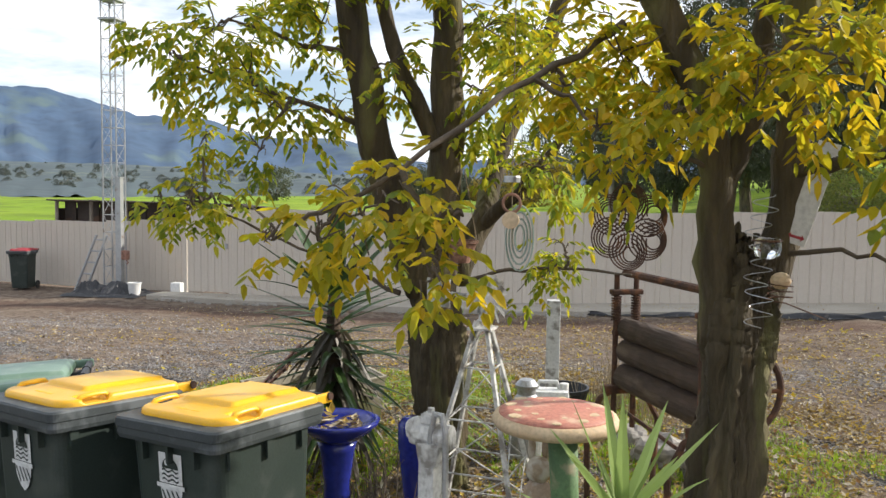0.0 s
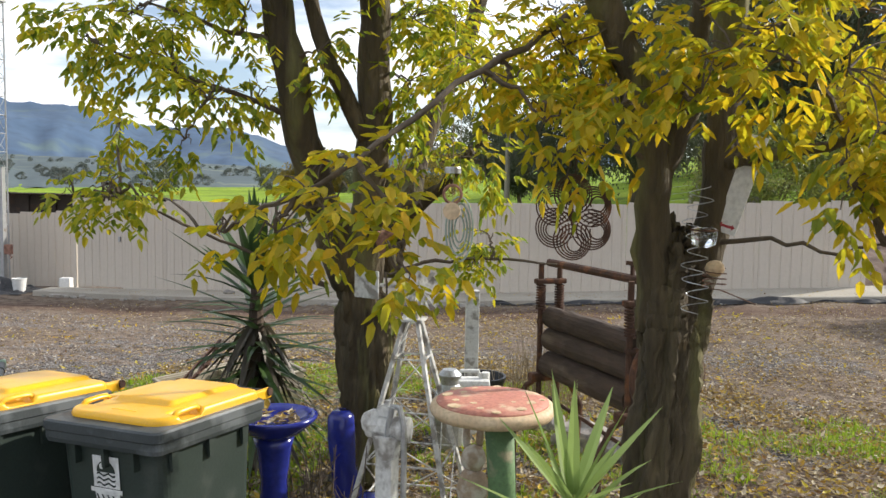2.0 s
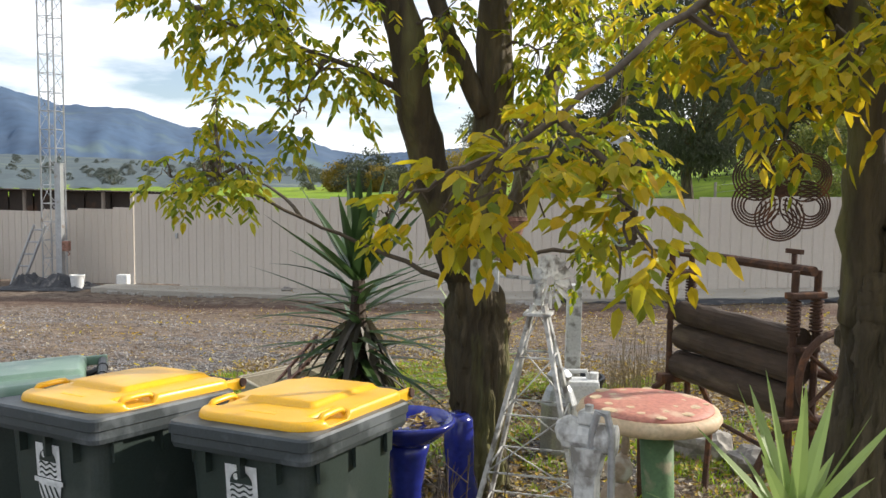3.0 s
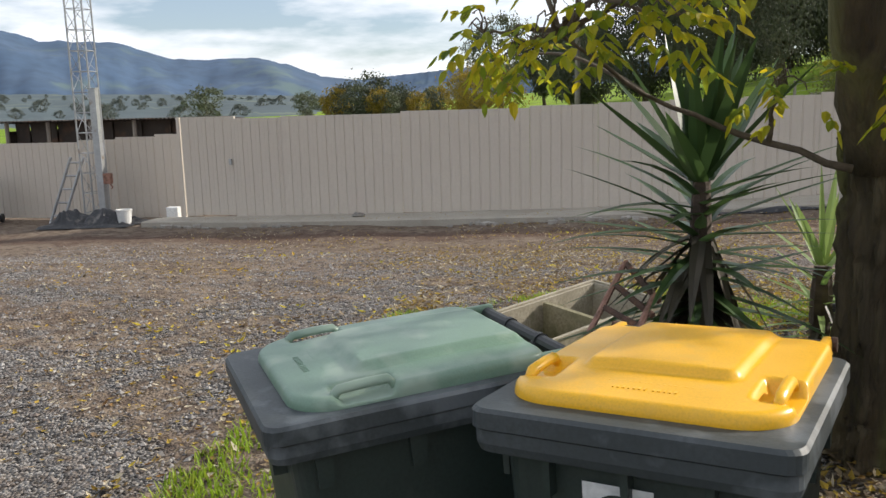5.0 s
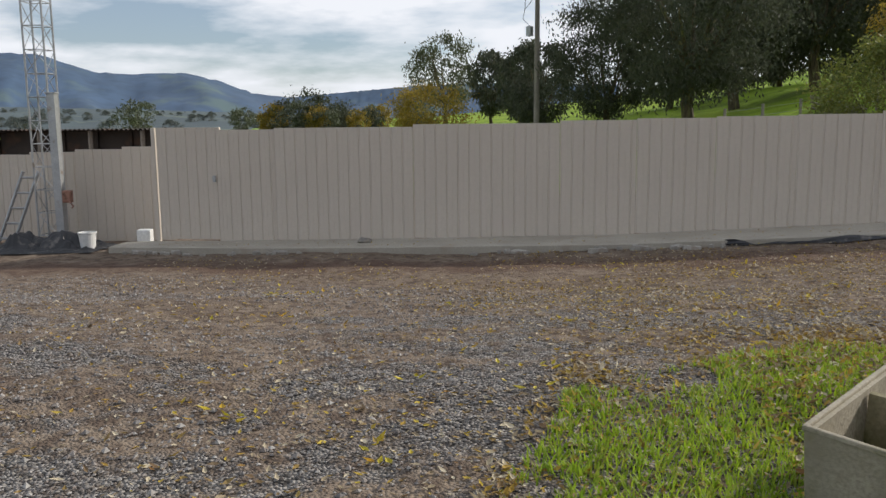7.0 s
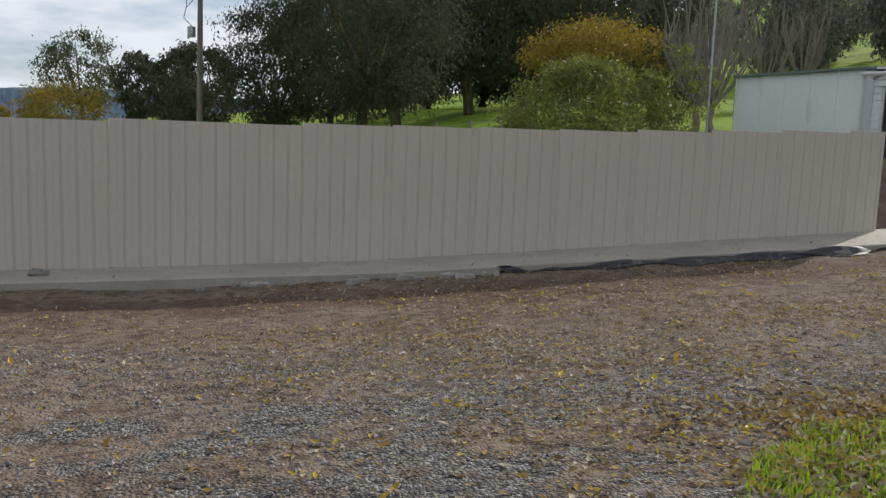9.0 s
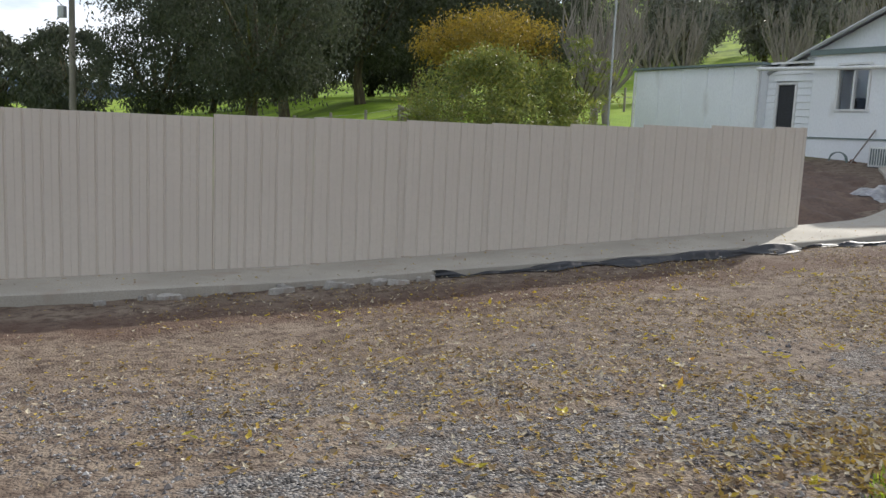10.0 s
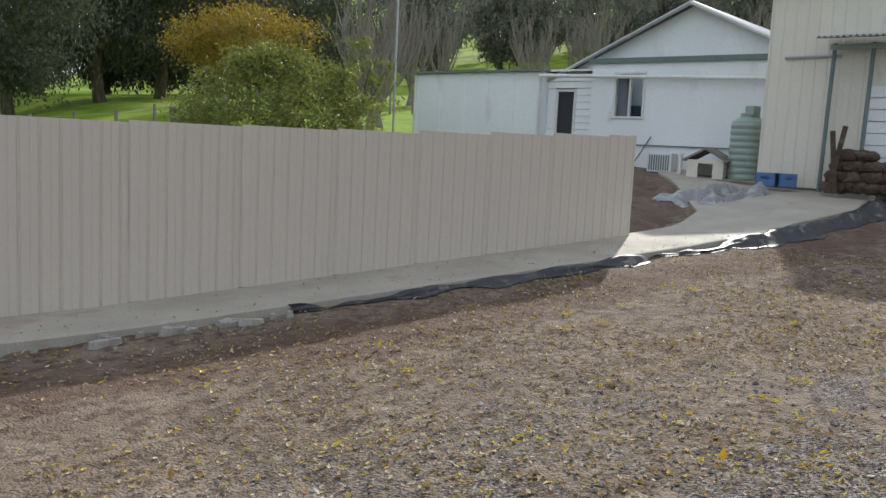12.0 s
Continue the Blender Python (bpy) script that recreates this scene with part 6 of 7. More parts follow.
part("cord", bm, M["stalk"], catcher)

wp = thing("white_post", 5.27, 5.84, -1.54, 12, "weathered white timber post", "post")
bm = bmesh.new()
box(bm, 0.10, 0.10, 0.95, bevel=0.008)
part("shaft", bm, M["white_paint"], wp)
can = thing("milk_can", 5.28, 4.98, -1.53, 0, "dented galvanised milk can with a rounded lid", "can")
bm = bmesh.new()
lathe(bm, [(0.16, 0), (0.165, 0.02), (0.165, 0.48), (0.12, 0.60), (0.09, 0.64), (0.09, 0.70)], 24)
part("body", bm, M["galv"], can, smooth=False)
bm = bmesh.new()
lathe(bm, [(0.11, 0.70), (0.115, 0.73), (0.07, 0.78), (0.01, 0.79)], 24)
part("lid", bm, M["galv"], can)
can.scale = (0.66, 0.66, 0.68)
jerry = thing("jerrycan", 5.36, 5.32, -1.53, 15, "white plastic jerrycan standing behind the tree", "can")
bm = bmesh.new()
box(bm, 0.26, 0.16, 0.40, bevel=0.03)
part("body", bm, M["white_clean"], jerry)
bm = bmesh.new()
tube(bm, [(-0.09, 0, 0.39), (-0.07, 0, 0.45), (0.05, 0, 0.45), (0.07, 0, 0.39)], 0.015, 8)
part("handle", bm, M["white_clean"], jerry)
bm = bmesh.new()
lathe(bm, [(0.03, 0.38), (0.03, 0.44), (0.005, 0.445)], 12)
part("cap", bm, M["white_clean"], jerry, m=pose(0.10, 0, 0))
pot = thing("plant_pot", 5.25, 6.35, -1.54, 0, "low black plastic plant pot", "pot")
bm = bmesh.new()
lathe(bm, [(0.17, 0), (0.21, 0.16), (0.22, 0.165), (0.22, 0.19), (0.20, 0.19), (0.16, 0.05)], 20)
part("pot", bm, M["black_rubber"], pot)
for k, (x, y, s) in enumerate(((6.12, 5.2, 0.17), (6.38, 5.0, 0.13), (5.9, 5.6, 0.12), (6.9, 3.6, 0.1), (5.3, 3.2, 0.08))):
    bm = bmesh.new()
    blob(bm, (0, 0, s * 0.5), (s, s * 0.8, s * 0.75), 0.4, 1.7, 3, k + 20)
    rough_bark(bm, 0.006, 24)
    tagged(part("garden_stone", bm, M["rock"], m=pose(x, y, -1.54, 0, 0, 37 * k)), "lichened grey garden stone among fallen leaves", "stone", "garden stones")
arch = thing("clay_pipe", 6.78, 3.0, -1.53, 30, "bent terracotta-coloured pipe hoop in the garden bed", "pipe")
bm = bmesh.new()
tube(bm, [(-0.07, 0, 0), (-0.07, 0, 0.40), (-0.05, 0, 0.47), (0, 0, 0.50), (0.05, 0, 0.47), (0.09, 0, 0.38), (0.12, 0, 0.0)], 0.025, 10)
part("hoop", bm, M["rust_pink"], arch)
bn = thing("plastic_trough", 5.02, 3.45, -1.53, 30, "overturned white plastic planter", "planter")
bm = bmesh.new()
box(bm, 0.28, 0.12, 0.10, bevel=0.02, taper=0.85)
part("shell", bm, M["white_clean"], bn)
rope = thing("hanging_basket", 4.98, 4.06, -0.02, 0, "small brown hanging pot roped to the tree", "pot")
bm = bmesh.new()
lathe(bm, [(0.05, -0.1), (0.085, 0.0), (0.095, 0.005), (0.095, 0.02), (0.08, 0.02), (0.04, -0.08)], 18)
part("pot", bm, M["rust_pink"], rope, m=pose(0.14, -0.03, -0.05))
bm = bmesh.new()
tube(bm, [(0.23, -0.03, -0.03), (0.15, -0.02, 0.35)], 0.003, 4)
tube(bm, [(0.05, -0.03, -0.03), (0.14, -0.02, 0.35)], 0.003, 4)
part("cord", bm, M["stalk"], rope)


# ---- trees and hills beyond the fence ----
def wild_tree(name, label, x, y, h, crown_r, leaf_m, seed, clumps=70, per=46, leaf=0.3, crown_low=0.3, droop=0.6, lean=0.0, bare=False, flat=1.0):
    rng = random.Random(seed)
    t = thing(name, x, y, ground_z(x, y) - 0.1, rng.uniform(0, 360), label, "tree")
    bm = bmesh.new()
    fork = h * (crown_low + 0.08)
    trunk = [(0, 0, 0), (lean * 0.3, 0.02 * h, fork * 0.5), (lean * 0.6, 0, fork)]
    tube(bm, trunk, [0.028 * h, 0.022 * h, 0.018 * h], 10)
    tips = []
    for k in range(9 if not bare else 16):
        a = k * 2.4 + rng.uniform(-0.3, 0.3)
        q = crown_r * rng.uniform(0.35, 0.85)
        e = Vector((q * math.cos(a), q * math.sin(a), h * rng.uniform(crown_low + 0.25, 0.95)))
        s = Vector(trunk[-1]) - Vector((0, 0, fork * rng.uniform(0, 0.25)))
        m_ = s.lerp(e, 0.5) + Vector((0, 0, -0.04 * h))
        tube(bm, [s, m_, e], [0.012 * h, 0.008 * h, 0.003 * h], 6)
        tips.append((s, m_, e))
        if bare:
            for j in range(9):
                b_ = m_.lerp(e, rng.random())
                g = b_ + Vector((rng.uniform(-0.25, 0.25) * crown_r, rng.uniform(-0.25, 0.25) * crown_r, rng.uniform(0.12, 0.3) * h))
                tube(bm, [b_, g], [0.004 * h, 0.0012 * h], 4, False)
    part("trunk", bm, M["bark"] if not bare else M["grey_pole"], t)
    if not bare or per:
        lv = Leaves()
        for k in range(clumps):
            a, u = rng.uniform(0, 6.28), rng.uniform(-1, 1)
            q = crown_r * math.sqrt(max(0.05, 1 - u * u)) * rng.uniform(0.45, 1.05)
            c = Vector((q * math.cos(a) + lean, q * math.sin(a), h * (crown_low + (1 - crown_low) * (0.5 + 0.5 * u * flat))))
            cr = crown_r * rng.uniform(0.16, 0.3)
            for j in range(per):
                p = c + Vector((rng.gauss(0, 0.5), rng.gauss(0, 0.5), rng.gauss(0, 0.42))) * cr
                d = Vector((rng.uniform(-1, 1), rng.uniform(-1, 1), rng.uniform(-1.2, 0.5) - droop))
                lv.leaf(p, d, Vector((rng.uniform(-1, 1), rng.uniform(-1, 1), 0.5)), leaf * rng.uniform(0.6, 1.3), leaf * 0.38, 0.15)
        raw("crown", lv.v, lv.f, leaf_m, t)
    return t


wild_tree("gum_tree", "large dark gum tree with drooping foliage on the slope", 7.0, 41.5, 11.5, 4.4, M["gum_leaf"], 1, 230, 170, 0.20, 0.19)
wild_tree("gum_tree", "large dark gum tree with drooping foliage on the slope", 3.4, 46.5, 7.4, 2.7, M["gum_leaf"], 2, 120, 130, 0.20, 0.2)
wild_tree("gum_tree", "dark spreading gum tree behind the power pole", -0.4, 56.5, 5.9, 2.5, M["gum_leaf"], 3, 100, 70, 0.30, 0.18)
wild_tree("gum_tree", "dark gum tree with a clear trunk on the green slope", 16.0, 57, 13, 5.0, M["gum_leaf"], 4, 190, 130, 0.27, 0.22)
wild_tree("gum_tree", "dark gum tree on the green slope", 20.5, 60, 13, 5.0, M["gum_leaf"], 5, 160, 80, 0.36, 0.2)
wild_tree("gum_tree", "dark gum tree on the green slope", 26.0, 64, 14, 5.5, M["gum_leaf"], 6, 160, 80, 0.38, 0.2)
wild_tree("gum_tree", "dark gum tree on the green slope", 11.5, 58, 13, 4.6, M["gum_leaf"], 7, 180, 120, 0.27, 0.22)
wild_tree("gum_tree", "slender gum tree at the edge of the paddock", -6.4, 83, 7.2, 2.3, M["gum_leaf"], 8, 75, 54, 0.44, 0.25)
wild_tree("gum_tree", "slender gum tree at the edge of the paddock", -3.2, 76, 6.5, 2.2, M["gum_leaf"], 9, 75, 54, 0.44, 0.25)
wild_tree("gum_tree", "pale airy gum tree standing alone on the paddock", -14, 102, 11.0, 4.2, M["pale_gum_leaf"], 10, 90, 60, 0.42, 0.3)
wild_tree("autumn_tree", "low spreading tree in orange autumn leaf", -12.3, 82, 4.6, 4.2, M["orange_leaf"], 11, 90, 46, 0.34, 0.06, 0.2)
wild_tree("autumn_tree", "domed tree in dull orange autumn leaf", 20.0, 46.5, 5.0, 3.7, M["orange_leaf"], 12, 160, 100, 0.19, 0.35, 0.2, 0, False, 0.8)
wild_tree("autumn_tree", "dark rounded tree beside the orange one", 22.8, 45.0, 4.0, 2.0, M["gum_leaf"], 13, 70, 46, 0.26, 0.2, 0.2)
wild_tree("shrub", "large bushy yellow-green shrub behind the fence", 10.5, 26.2, 3.2, 2.0, M["shrub_leaf"], 14, 150, 110, 0.12, 0.02, 0.1)
wild_tree("shrub", "bushy yellow-green shrub behind the fence", 12.9, 27.5, 2.7, 1.5, M["shrub_leaf"], 15, 110, 100, 0.12, 0.02, 0.1)
wild_tree("shrub", "thin yellow-leaved sapling behind the fence", 15.0, 29.0, 3.2, 1.2, M["shrub_leaf"], 16, 30, 34, 0.17, 0.2, 0.1)
wild_tree("bare_tree", "leafless grey tree beside the white shed", 16.8, 31.0, 6.2, 1.9, M["gum_leaf"], 17, 0, 0, bare=True, crown_low=0.12)
wild_tree("bare_tree", "leafless grey tree behind the white shed", 19.0, 33.5, 5.6, 1.8, M["gum_leaf"], 18, 0, 0, bare=True, crown_low=0.12)
rng = random.Random(31)
bare_src = wild_tree("bare_tree", "leafless grey tree on the hillside behind the house", 31, 48, 6.5, 2.2, M["gum_leaf"], 19, 0, 0, bare=True, crown_low=0.15)
for k in range(16):
    az, r = radians(rng.uniform(36, 66)), rng.uniform(52, 95)
    x, y = 1 + r * math.sin(az), 4 + r * math.cos(az)
    copy_thing(bare_src, pose(x, y, ground_z(x, y) - 0.1, 0, 0, rng.uniform(0, 360)))
# Grey-green gum foliage, its colours lightened to paint in hillside haze.
M["hill_leaf"] = leaf_mat("haze_paled_grey_green_woodland", [(0.13, 0.135, 0.105), (0.17, 0.17, 0.14), (0.11, 0.115, 0.09)], 0.3)
wood = wild_tree("gum_tree", "grey-green gum tree in the hillside wood, paled for haze", 40, 110, 15, 6.0, M["hill_leaf"], 20, 100, 48, 0.72, 0.2)
for k in range(52):
    az, r = radians(rng.uniform(16, 74)), rng.uniform(120, 210)
    if r < 145 and az < radians(33):
        continue
    x, y = 1 + r * math.sin(az), 4 + r * math.cos(az)
    copy_thing(wood, pose(x, y, ground_z(x, y) - 0.3, 0, 0, rng.uniform(0, 360)) @ Matrix.Scale(rng.uniform(0.75, 1.2), 4))
back = wild_tree("gum_tree", "dark gum tree in the belt along the slope", 9.0, 74, 11, 4.8, M["gum_leaf"], 24, 130, 60, 0.48, 0.12)
for az, r, q in ((10.5, 76, 1.0), (13, 84, 0.95), (16.5, 80, 1.1), (19.5, 76, 1.0), (22.5, 84, 1.0), (25.5, 88, 1.1), (28.5, 82, 0.95)):
    x, y = 1 + r * math.sin(radians(az)), 4 + r * math.cos(radians(az))
    copy_thing(back, pose(x, y, ground_z(x, y) - 0.2, 0, 0, az * 40) @ Matrix.Scale(q, 4))
VALLEY_R, VALLEY_DEEP, VALLEY_FOOT = 1500, 1340, -3.0
VALLEY_AZ, VALLEY_EL = [-110, -60, -50, -40, -30, -22, -16, -8, -2], [1.1, 1.1, 1.05, 1.0, 0.75, 0.45, 0.2, 0.1, 0.1]


def valley_z(az, r):
    f = min(1.0, max(0.0, (r - VALLEY_R + VALLEY_DEEP) / VALLEY_DEEP))
    top = math.tan(radians(float(np.interp(az, VALLEY_AZ, VALLEY_EL)))) * VALLEY_R
    return VALLEY_FOOT + (top - VALLEY_FOOT) * f ** 1.25


# Leaf colours carry the valley's haze as a grey-blue tint.
M["valley_leaf"] = leaf_mat("haze_tinted_valley_trees", [(0.10, 0.13, 0.12), (0.13, 0.16, 0.14), (0.16, 0.16, 0.12), (0.09, 0.115, 0.115)], 0.3)
row = wild_tree("field_tree", "dark rounded tree in a far field row", -37, 122, 6.0, 4.2, M["gum_leaf"], 21, 60, 34, 0.55, 0.08, 0.2)
row2 = wild_tree("field_tree", "autumn-brown tree in a far field row", -46, 130, 5.0, 2.6, M["orange_leaf"], 22, 46, 34, 0.5, 0.1, 0.2)
row3 = wild_tree("field_tree", "pale tree among the far fields", -62, 118, 5.5, 3.0, M["pale_gum_leaf"], 23, 46, 34, 0.5, 0.1, 0.2)
row4 = wild_tree("valley_tree", "tree on the valley floor, tinted blue-green for haze", -170, 190, 5.5, 3.6, M["valley_leaf"], 25, 40, 30, 0.7, 0.05, 0.2)
for k in range(24):
    az, r = rng.uniform(-24, -9), rng.uniform(118, 160)
    x, y = 1 + r * math.sin(radians(az)), 4 + r * math.cos(radians(az))
    src = (row, row3, row3, row2)[k % 4]
    copy_thing(src, pose(x, y, ground_z(x, y) - 0.2, 0, 0, rng.uniform(0, 360)) @ Matrix.Scale(rng.uniform(0.5, 0.95), 4))
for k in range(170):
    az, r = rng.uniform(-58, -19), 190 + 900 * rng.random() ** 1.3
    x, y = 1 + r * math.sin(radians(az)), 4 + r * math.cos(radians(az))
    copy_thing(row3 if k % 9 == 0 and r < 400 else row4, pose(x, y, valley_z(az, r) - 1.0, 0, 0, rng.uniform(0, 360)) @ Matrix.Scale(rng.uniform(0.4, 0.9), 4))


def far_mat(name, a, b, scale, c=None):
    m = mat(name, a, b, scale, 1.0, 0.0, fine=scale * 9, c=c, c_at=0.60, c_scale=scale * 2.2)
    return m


# Aerial haze is mixed into these two hill colours as blue.
M["hill_far"] = far_mat("haze_blue_wooded_range", (0.062, 0.110, 0.190), (0.046, 0.084, 0.145), 0.0022, (0.085, 0.130, 0.140))
M["hill_mid"] = far_mat("wooded_foothills", (0.085, 0.125, 0.15), (0.065, 0.10, 0.12), 0.004, (0.15, 0.20, 0.12))
# Field colours greyed towards blue, painting in haze over the valley.
M["valley"] = far_mat("haze_tinted_valley_fields", (0.062, 0.092, 0.100), (0.048, 0.072, 0.082), 0.008, (0.11, 0.14, 0.105))


def ridge(name, label, dist, azs, els, material, foot, depth, seed, n=260, rough=0.05):
    """A range of hills: a slope from its foot up to a skyline given by bearings and elevations."""
    vs, fs, m_ = [], [], 22
    lo, hi = azs[0], azs[-1]
    for i in range(n + 1):
        az = lo + (hi - lo) * i / n
        top = math.tan(radians(float(np.interp(az, azs, els)))) * dist
        for j in range(m_ + 1):
            f = j / m_
            r = dist - depth * (1 - f)
            z = foot + (top - foot) * (f ** 1.25)
            spur = noise.noise((az * 0.22, f * 2.0, seed)) * 0.6 + noise.noise((az * 0.7, f * 4, seed + 4)) * 0.3
            z += (top - foot) * 0.30 * spur * math.sin(math.pi * f) + (top - foot) * rough * noise.noise((az * 5, f * 14, seed + 9)) * (0.35 + f * 0.3)
            a = radians(az) + 0.012 * spur * (1 - f)
            vs.append((1 + r * math.sin(a), 4 + r * math.cos(a), z))
    for i in range(n):
        for j in range(m_):
            k = i * (m_ + 1) + j
            fs.append((k, k + m_ + 1, k + m_ + 2, k + 1))
    tagged(raw(name, vs, fs, material, smooth=True), label, "hills", kind="structure")


ridge("backdrop_range", "wooded mountain range across the valley, coloured blue for haze", 3600, [-110, -80, -60, -50, -47, -44.5, -42, -40, -38.8, -36, -34.2, -31.2, -29.5, -26, -24, -22, -19.4, -17, -15], [5, 6, 4.5, 5.0, 5.4, 5.5, 5.0, 4.5, 4.08, 4.05, 3.95, 2.95, 2.9, 2.98, 2.5, 1.75, 1.35, 0.7, 0.2], M["hill_far"], -60, 1500, 1)
ridge("backdrop_hills", "distant hills beyond the range, coloured blue for haze", 4600, [-30, -24, -20, -17, -14, -11.5, -8, -4, 2], [0.8, 1.2, 1.4, 1.65, 1.9, 2.1, 2.2, 2.2, 2.0], M["hill_far"], -60, 900, 5)
ridge("backdrop_valley", "wooded valley floor below the mountains, tinted grey-blue for haze", VALLEY_R, VALLEY_AZ, VALLEY_EL, M["valley"], VALLEY_FOOT, VALLEY_DEEP, 8, 260, 0.10)

# ---- far paddock fence ----
pf = tagged(thing("paddock_fence", 0, 0, 0), "thin wire fence with timber posts across the slope", "fence")
for k in range(24):
    x, y = 8 + 1.5 * k, 38.5 + 0.2 * k
    bm = bmesh.new()
    tube(bm, [(0, 0, -0.1), (0, 0, 1.15)], 0.06, 6)
    part("post", bm, M["grey_pole"], pf, m=pose(x, y, ground_z(x, y)))
for h in (0.4, 0.7, 1.0):
    bm = bmesh.new()
    tube(bm, [(8 + 1.5 * k, 38.5 + 0.2 * k, ground_z(8 + 1.5 * k, 38.5 + 0.2 * k) + h) for k in range(24)], 0.008, 4)
    part("wire", bm, M["galv"], pf)
pile = thing("timber_pile", 9.4, 27.5, ground_z(9.4, 27.5), 0, "heap of cut branches and pale boards beyond the fence", "timber")
rng = random.Random(4)
for k in range(16):
    bm = bmesh.new()
    a = rng.uniform(0, 3.14)
    tube(bm, [(-0.7 * math.cos(a), -0.4 * math.sin(a), 1.0 + rng.uniform(0, 0.4)), (0.8 * math.cos(a), 0.5 * math.sin(a), 1.2 + rng.uniform(0, 0.6))], 0.03, 5)
    part("branch", bm, M["grey_pole"], pile)
bm = bmesh.new()
box(bm, 2.0, 1.2, 1.2)
part("stack", bm, M["grey_pole"], pile)

# ---- grass, fallen leaves and loose gravel ----
def grass_edge(x):
    return float(np.interp(x, [1.9, 2.15, 2.4, 2.85, 3.5, 4.2, 5.5, 6.8, 9, 12], [2.5, 4.6, 6.1, 6.75, 7.15, 7.45, 7.3, 6.8, 6.2, 5.5]))


rng = random.Random(21)
gv = Leaves()
n_done = 0
while n_done < 50000:
    x, y = rng.uniform(1.9, 9.0), rng.uniform(1.2, 7.6)
    e = grass_edge(x) + 0.35 * noise.noise((x * 1.7, y * 1.7, 2))
    if y > e or (x < 2.22 + 0.12 * noise.noise((y * 3, 1, 0)) and y < 4.7):
        continue
    thick = noise.noise((x * 1.3, y * 1.3, 8)) + 0.35 * noise.noise((x * 5, y * 5, 3)) + (0.32 if x < 4.6 and y > 3.0 else -0.10)
    if thick < rng.uniform(-0.16, 0.16):
        continue
    p = Vector((x, y, fine_z(x, y) - 0.004))
    gv.blade(p, Vector((rng.uniform(-0.6, 0.6), rng.uniform(-0.6, 0.6), 1)), rng.uniform(0.03, 0.075), 0.009, rng.uniform(0.3, 1.4), 2)
    n_done += 1
tagged(raw("grass", gv.v, gv.f, M["grass"]), "short bright green grass under the trees", "grass", kind="stuff")

lv = Leaves()
for k in range(120000):
    if k < 12000:
        x, y = rng.uniform(1.6, 9.5), rng.uniform(1.0, 8.6)
        if y > grass_edge(x) + 1.2 + rng.gauss(0, 0.5) or (x < 2.0 and y < 4):
            continue
    else:
        x, y = rng.uniform(-3.5, 11.5), rng.uniform(3.6, 13.5)
        if rng.random() > (0.16 + 0.84 * ease(-0.6, 4.5, x) * (1 - 0.55 * ease(9, 13, y))) * (0.75 + 1.3 * noise.noise((x * 0.8, y * 0.8, 6))):
            continue
    big = rng.random() < 0.12
    s = rng.uniform(0.04, 0.065) if big else rng.uniform(0.016, 0.046)
    lv.leaf(Vector((x, y, fine_z(x, y) + rng.uniform(0.006, 0.016))), Vector((rng.uniform(-1, 1), rng.uniform(-1, 1), rng.uniform(-0.12, 0.3))), Vector((rng.uniform(-0.4, 0.4), rng.uniform(-0.4, 0.4), 1)), s, s * 0.5, 0.2, rng.uniform(-0.15, 0.1))
for k in range(20000):
    x, y = rng.uniform(3.3, 9.5), rng.uniform(2.6, 7.0)
    if y > grass_edge(x) + 0.25 + rng.gauss(0, 0.3):
        continue
    s = rng.uniform(0.025, 0.06)
    lv.leaf(Vector((x, y, fine_z(x, y) + rng.uniform(0.008, 0.045))), Vector((rng.uniform(-1, 1), rng.uniform(-1, 1), rng.uniform(-0.2, 0.5))), Vector((rng.uniform(-0.6, 0.6), rng.uniform(-0.6, 0.6), 1)), s, s * 0.55, 0.25)
for k in range(9000):
    x = rng.uniform(2.0, 7.5)
    y = grass_edge(x) + rng.gauss(0.18, 0.34)
    if noise.noise((x * 1.6, y * 1.6, 4)) < rng.uniform(-0.3, 0.2):
        continue
    s = rng.uniform(0.025, 0.06)
    lv.leaf(Vector((x, y, fine_z(x, y) + rng.uniform(0.008, 0.03))), Vector((rng.uniform(-1, 1), rng.uniform(-1, 1), rng.uniform(-0.2, 0.5))), Vector((rng.uniform(-0.6, 0.6), rng.uniform(-0.6, 0.6), 1)), s, s * 0.5, 0.25)
tagged(raw("fallen_leaves", lv.v, lv.f, M["litter"]), "scattered yellow and brown fallen leaves on the gravel", "leaves", kind="stuff")
lv = Leaves()
for k in range(420):
    x = rng.uniform(-4.0, 11.5)
    y = edge_y(x) + 0.06 + rng.random() ** 1.6 * 0.9
    if y > 14.40:
        continue
    s = rng.uniform(0.015, 0.045)
    lv.leaf(Vector((x, y, path_z(x) + 0.008 + rng.uniform(0, 0.008))), Vector((rng.uniform(-1, 1), rng.uniform(-1, 1), rng.uniform(0, 0.4))), Vector((rng.uniform(-0.4, 0.4), rng.uniform(-0.4, 0.4), 1)), s, s * 0.5, 0.25)
tagged(raw("path_litter", lv.v, lv.f, M["litter"]), "dry leaf scraps scattered along the concrete path", "leaves", kind="stuff")
M["bright_leaf"] = leaf_mat("bright_yellow_leaves", [(0.55, 0.42, 0.02), (0.62, 0.50, 0.04), (0.40, 0.36, 0.03), (0.60, 0.34, 0.02)], 0.3)
lv = Leaves()
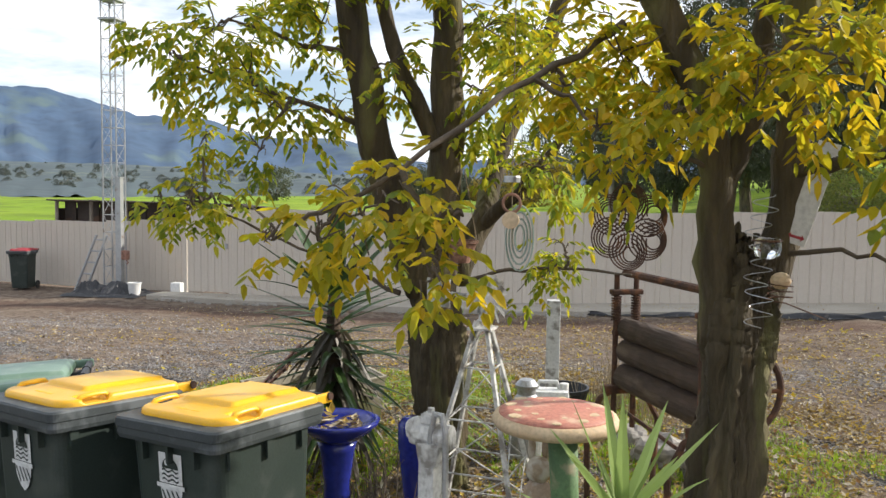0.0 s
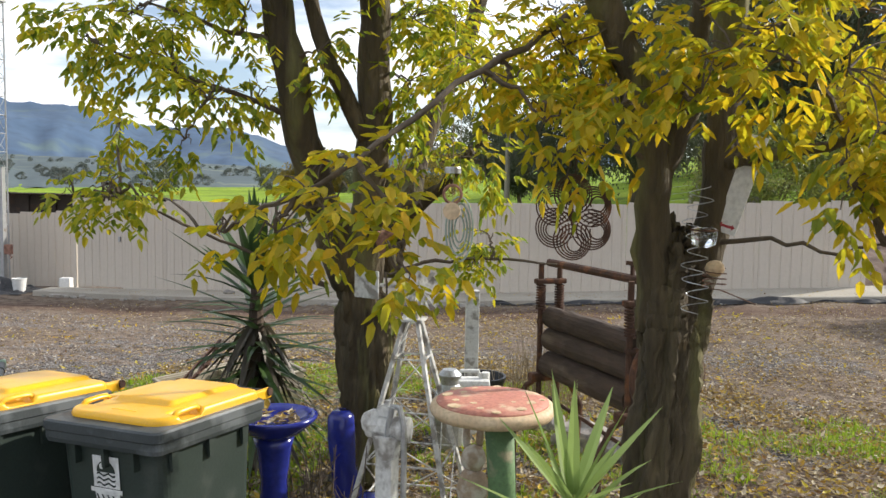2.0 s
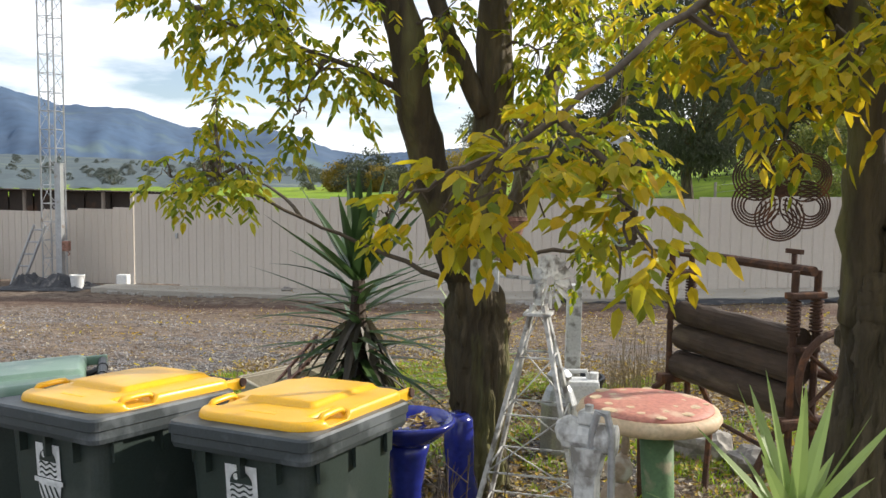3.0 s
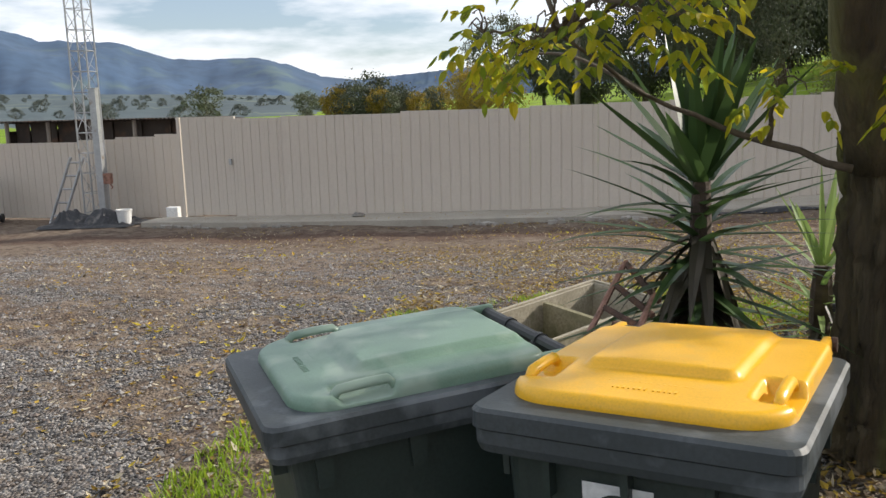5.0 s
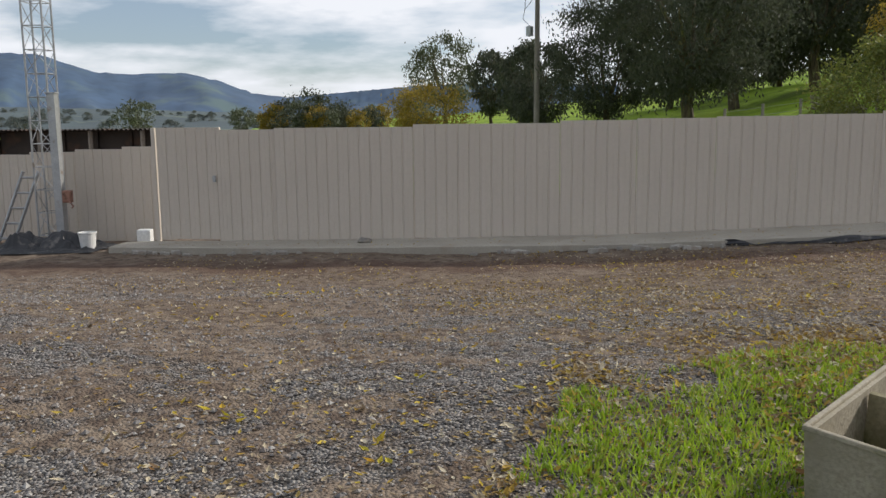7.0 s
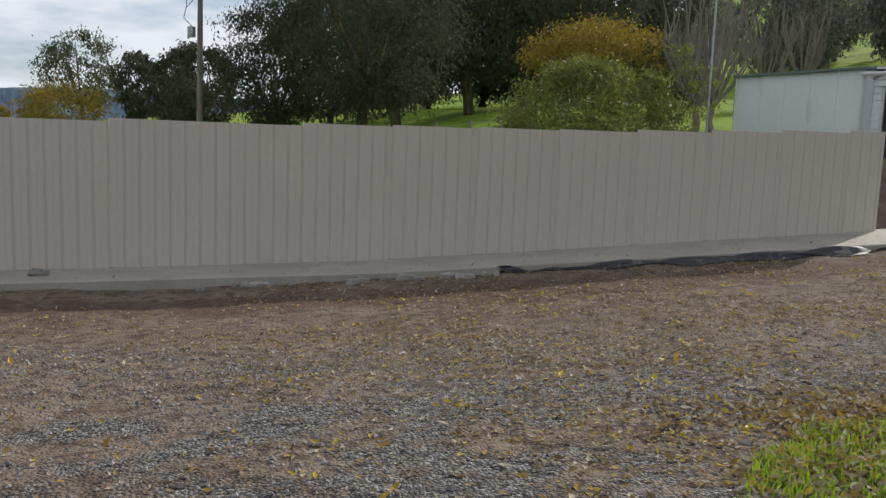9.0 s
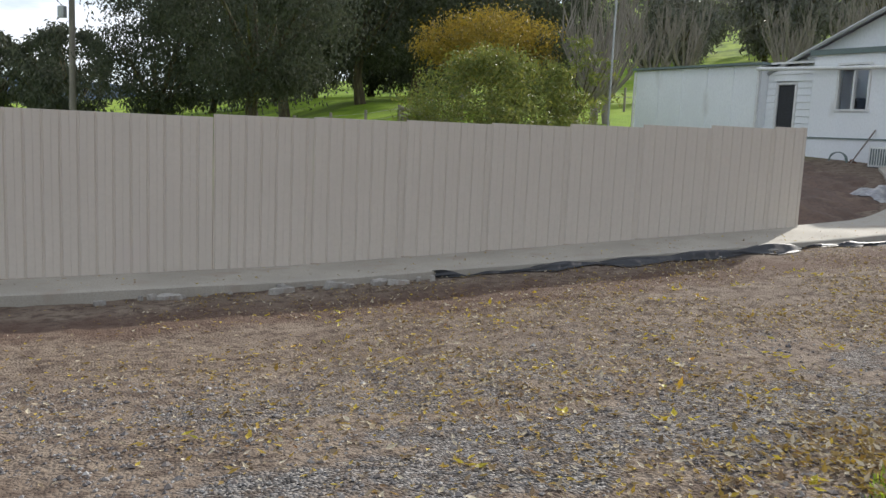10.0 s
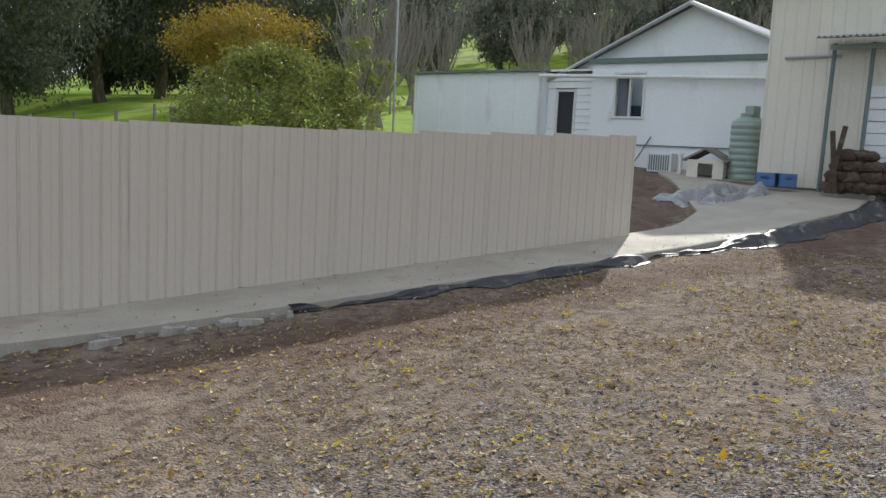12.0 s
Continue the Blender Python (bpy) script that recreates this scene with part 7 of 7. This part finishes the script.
for k in range(150):
    cx, cy = rng.uniform(-1.5, 8.5), rng.uniform(4.6, 12.6)
    if rng.random() > 0.25 + 0.75 * ease(0, 5, cx):
        continue
    for j in range(rng.choice((1, 2, 4, 7))):
        x, y = cx + rng.gauss(0, 0.07), cy + rng.gauss(0, 0.05)
        s = rng.uniform(0.04, 0.075)
        lv.leaf(Vector((x, y, fine_z(x, y) + rng.uniform(0.01, 0.03))), Vector((rng.uniform(-1, 1), rng.uniform(-1, 1), rng.uniform(0, 0.4))), Vector((0, 0, 1)), s, s * 0.5, 0.3)
tagged(raw("yellow_leaves", lv.v, lv.f, M["bright_leaf"]), "small heaps of bright yellow fallen leaves", "leaves", kind="stuff")

M["pebble"] = leaf_mat("gravel_stones", [(0.19, 0.175, 0.165), (0.28, 0.265, 0.25), (0.11, 0.10, 0.10), (0.22, 0.185, 0.16), (0.38, 0.365, 0.345), (0.17, 0.13, 0.105)], 0.0, 0.9)
pv, pf_ = [], []
for k in range(62000):
    x, y = rng.uniform(-5.0, 8.0), 3.0 + 9.0 * rng.random() ** 1.25
    if y < grass_edge(x) - 0.3 and x > 2.2:
        continue
    w = 0.65 * noise.noise((x * 0.55, y * 0.55, 0)) + 0.3 * noise.noise((x * 2.2, y * 2.2, 5))
    if w < rng.uniform(-0.25, 0.2) - 0.06 + 0.5 * ease(8.5, 11.0, y + 0.25 * x - 1.0):
        continue
    s = rng.uniform(0.006, 0.015) if rng.random() < 0.93 else rng.uniform(0.015, 0.026)
    z, a = fine_z(x, y), rng.uniform(0, 6.28)
    c, d = math.cos(a) * s, math.sin(a) * s
    b_ = len(pv)
    q = rng.uniform(0.6, 1.0)
    pv += [(x + c, y + d, z + s * 0.2), (x - d * q, y + c * q, z + s * 0.25), (x - c, y - d, z + s * 0.15), (x + d * q, y - c * q, z + s * 0.2), (x + rng.uniform(-0.3, 0.3) * s, y + rng.uniform(-0.3, 0.3) * s, z + s * rng.uniform(0.6, 1.0)), (x, y, z - s * 0.4)]
    pf_ += [(b_, b_ + 1, b_ + 4), (b_ + 1, b_ + 2, b_ + 4), (b_ + 2, b_ + 3, b_ + 4), (b_ + 3, b_, b_ + 4), (b_ + 1, b_, b_ + 5), (b_ + 2, b_ + 1, b_ + 5), (b_ + 3, b_ + 2, b_ + 5), (b_, b_ + 3, b_ + 5)]
tagged(raw("gravel", pv, pf_, M["pebble"]), "loose grey crushed gravel stones on the yard", "gravel", kind="stuff")
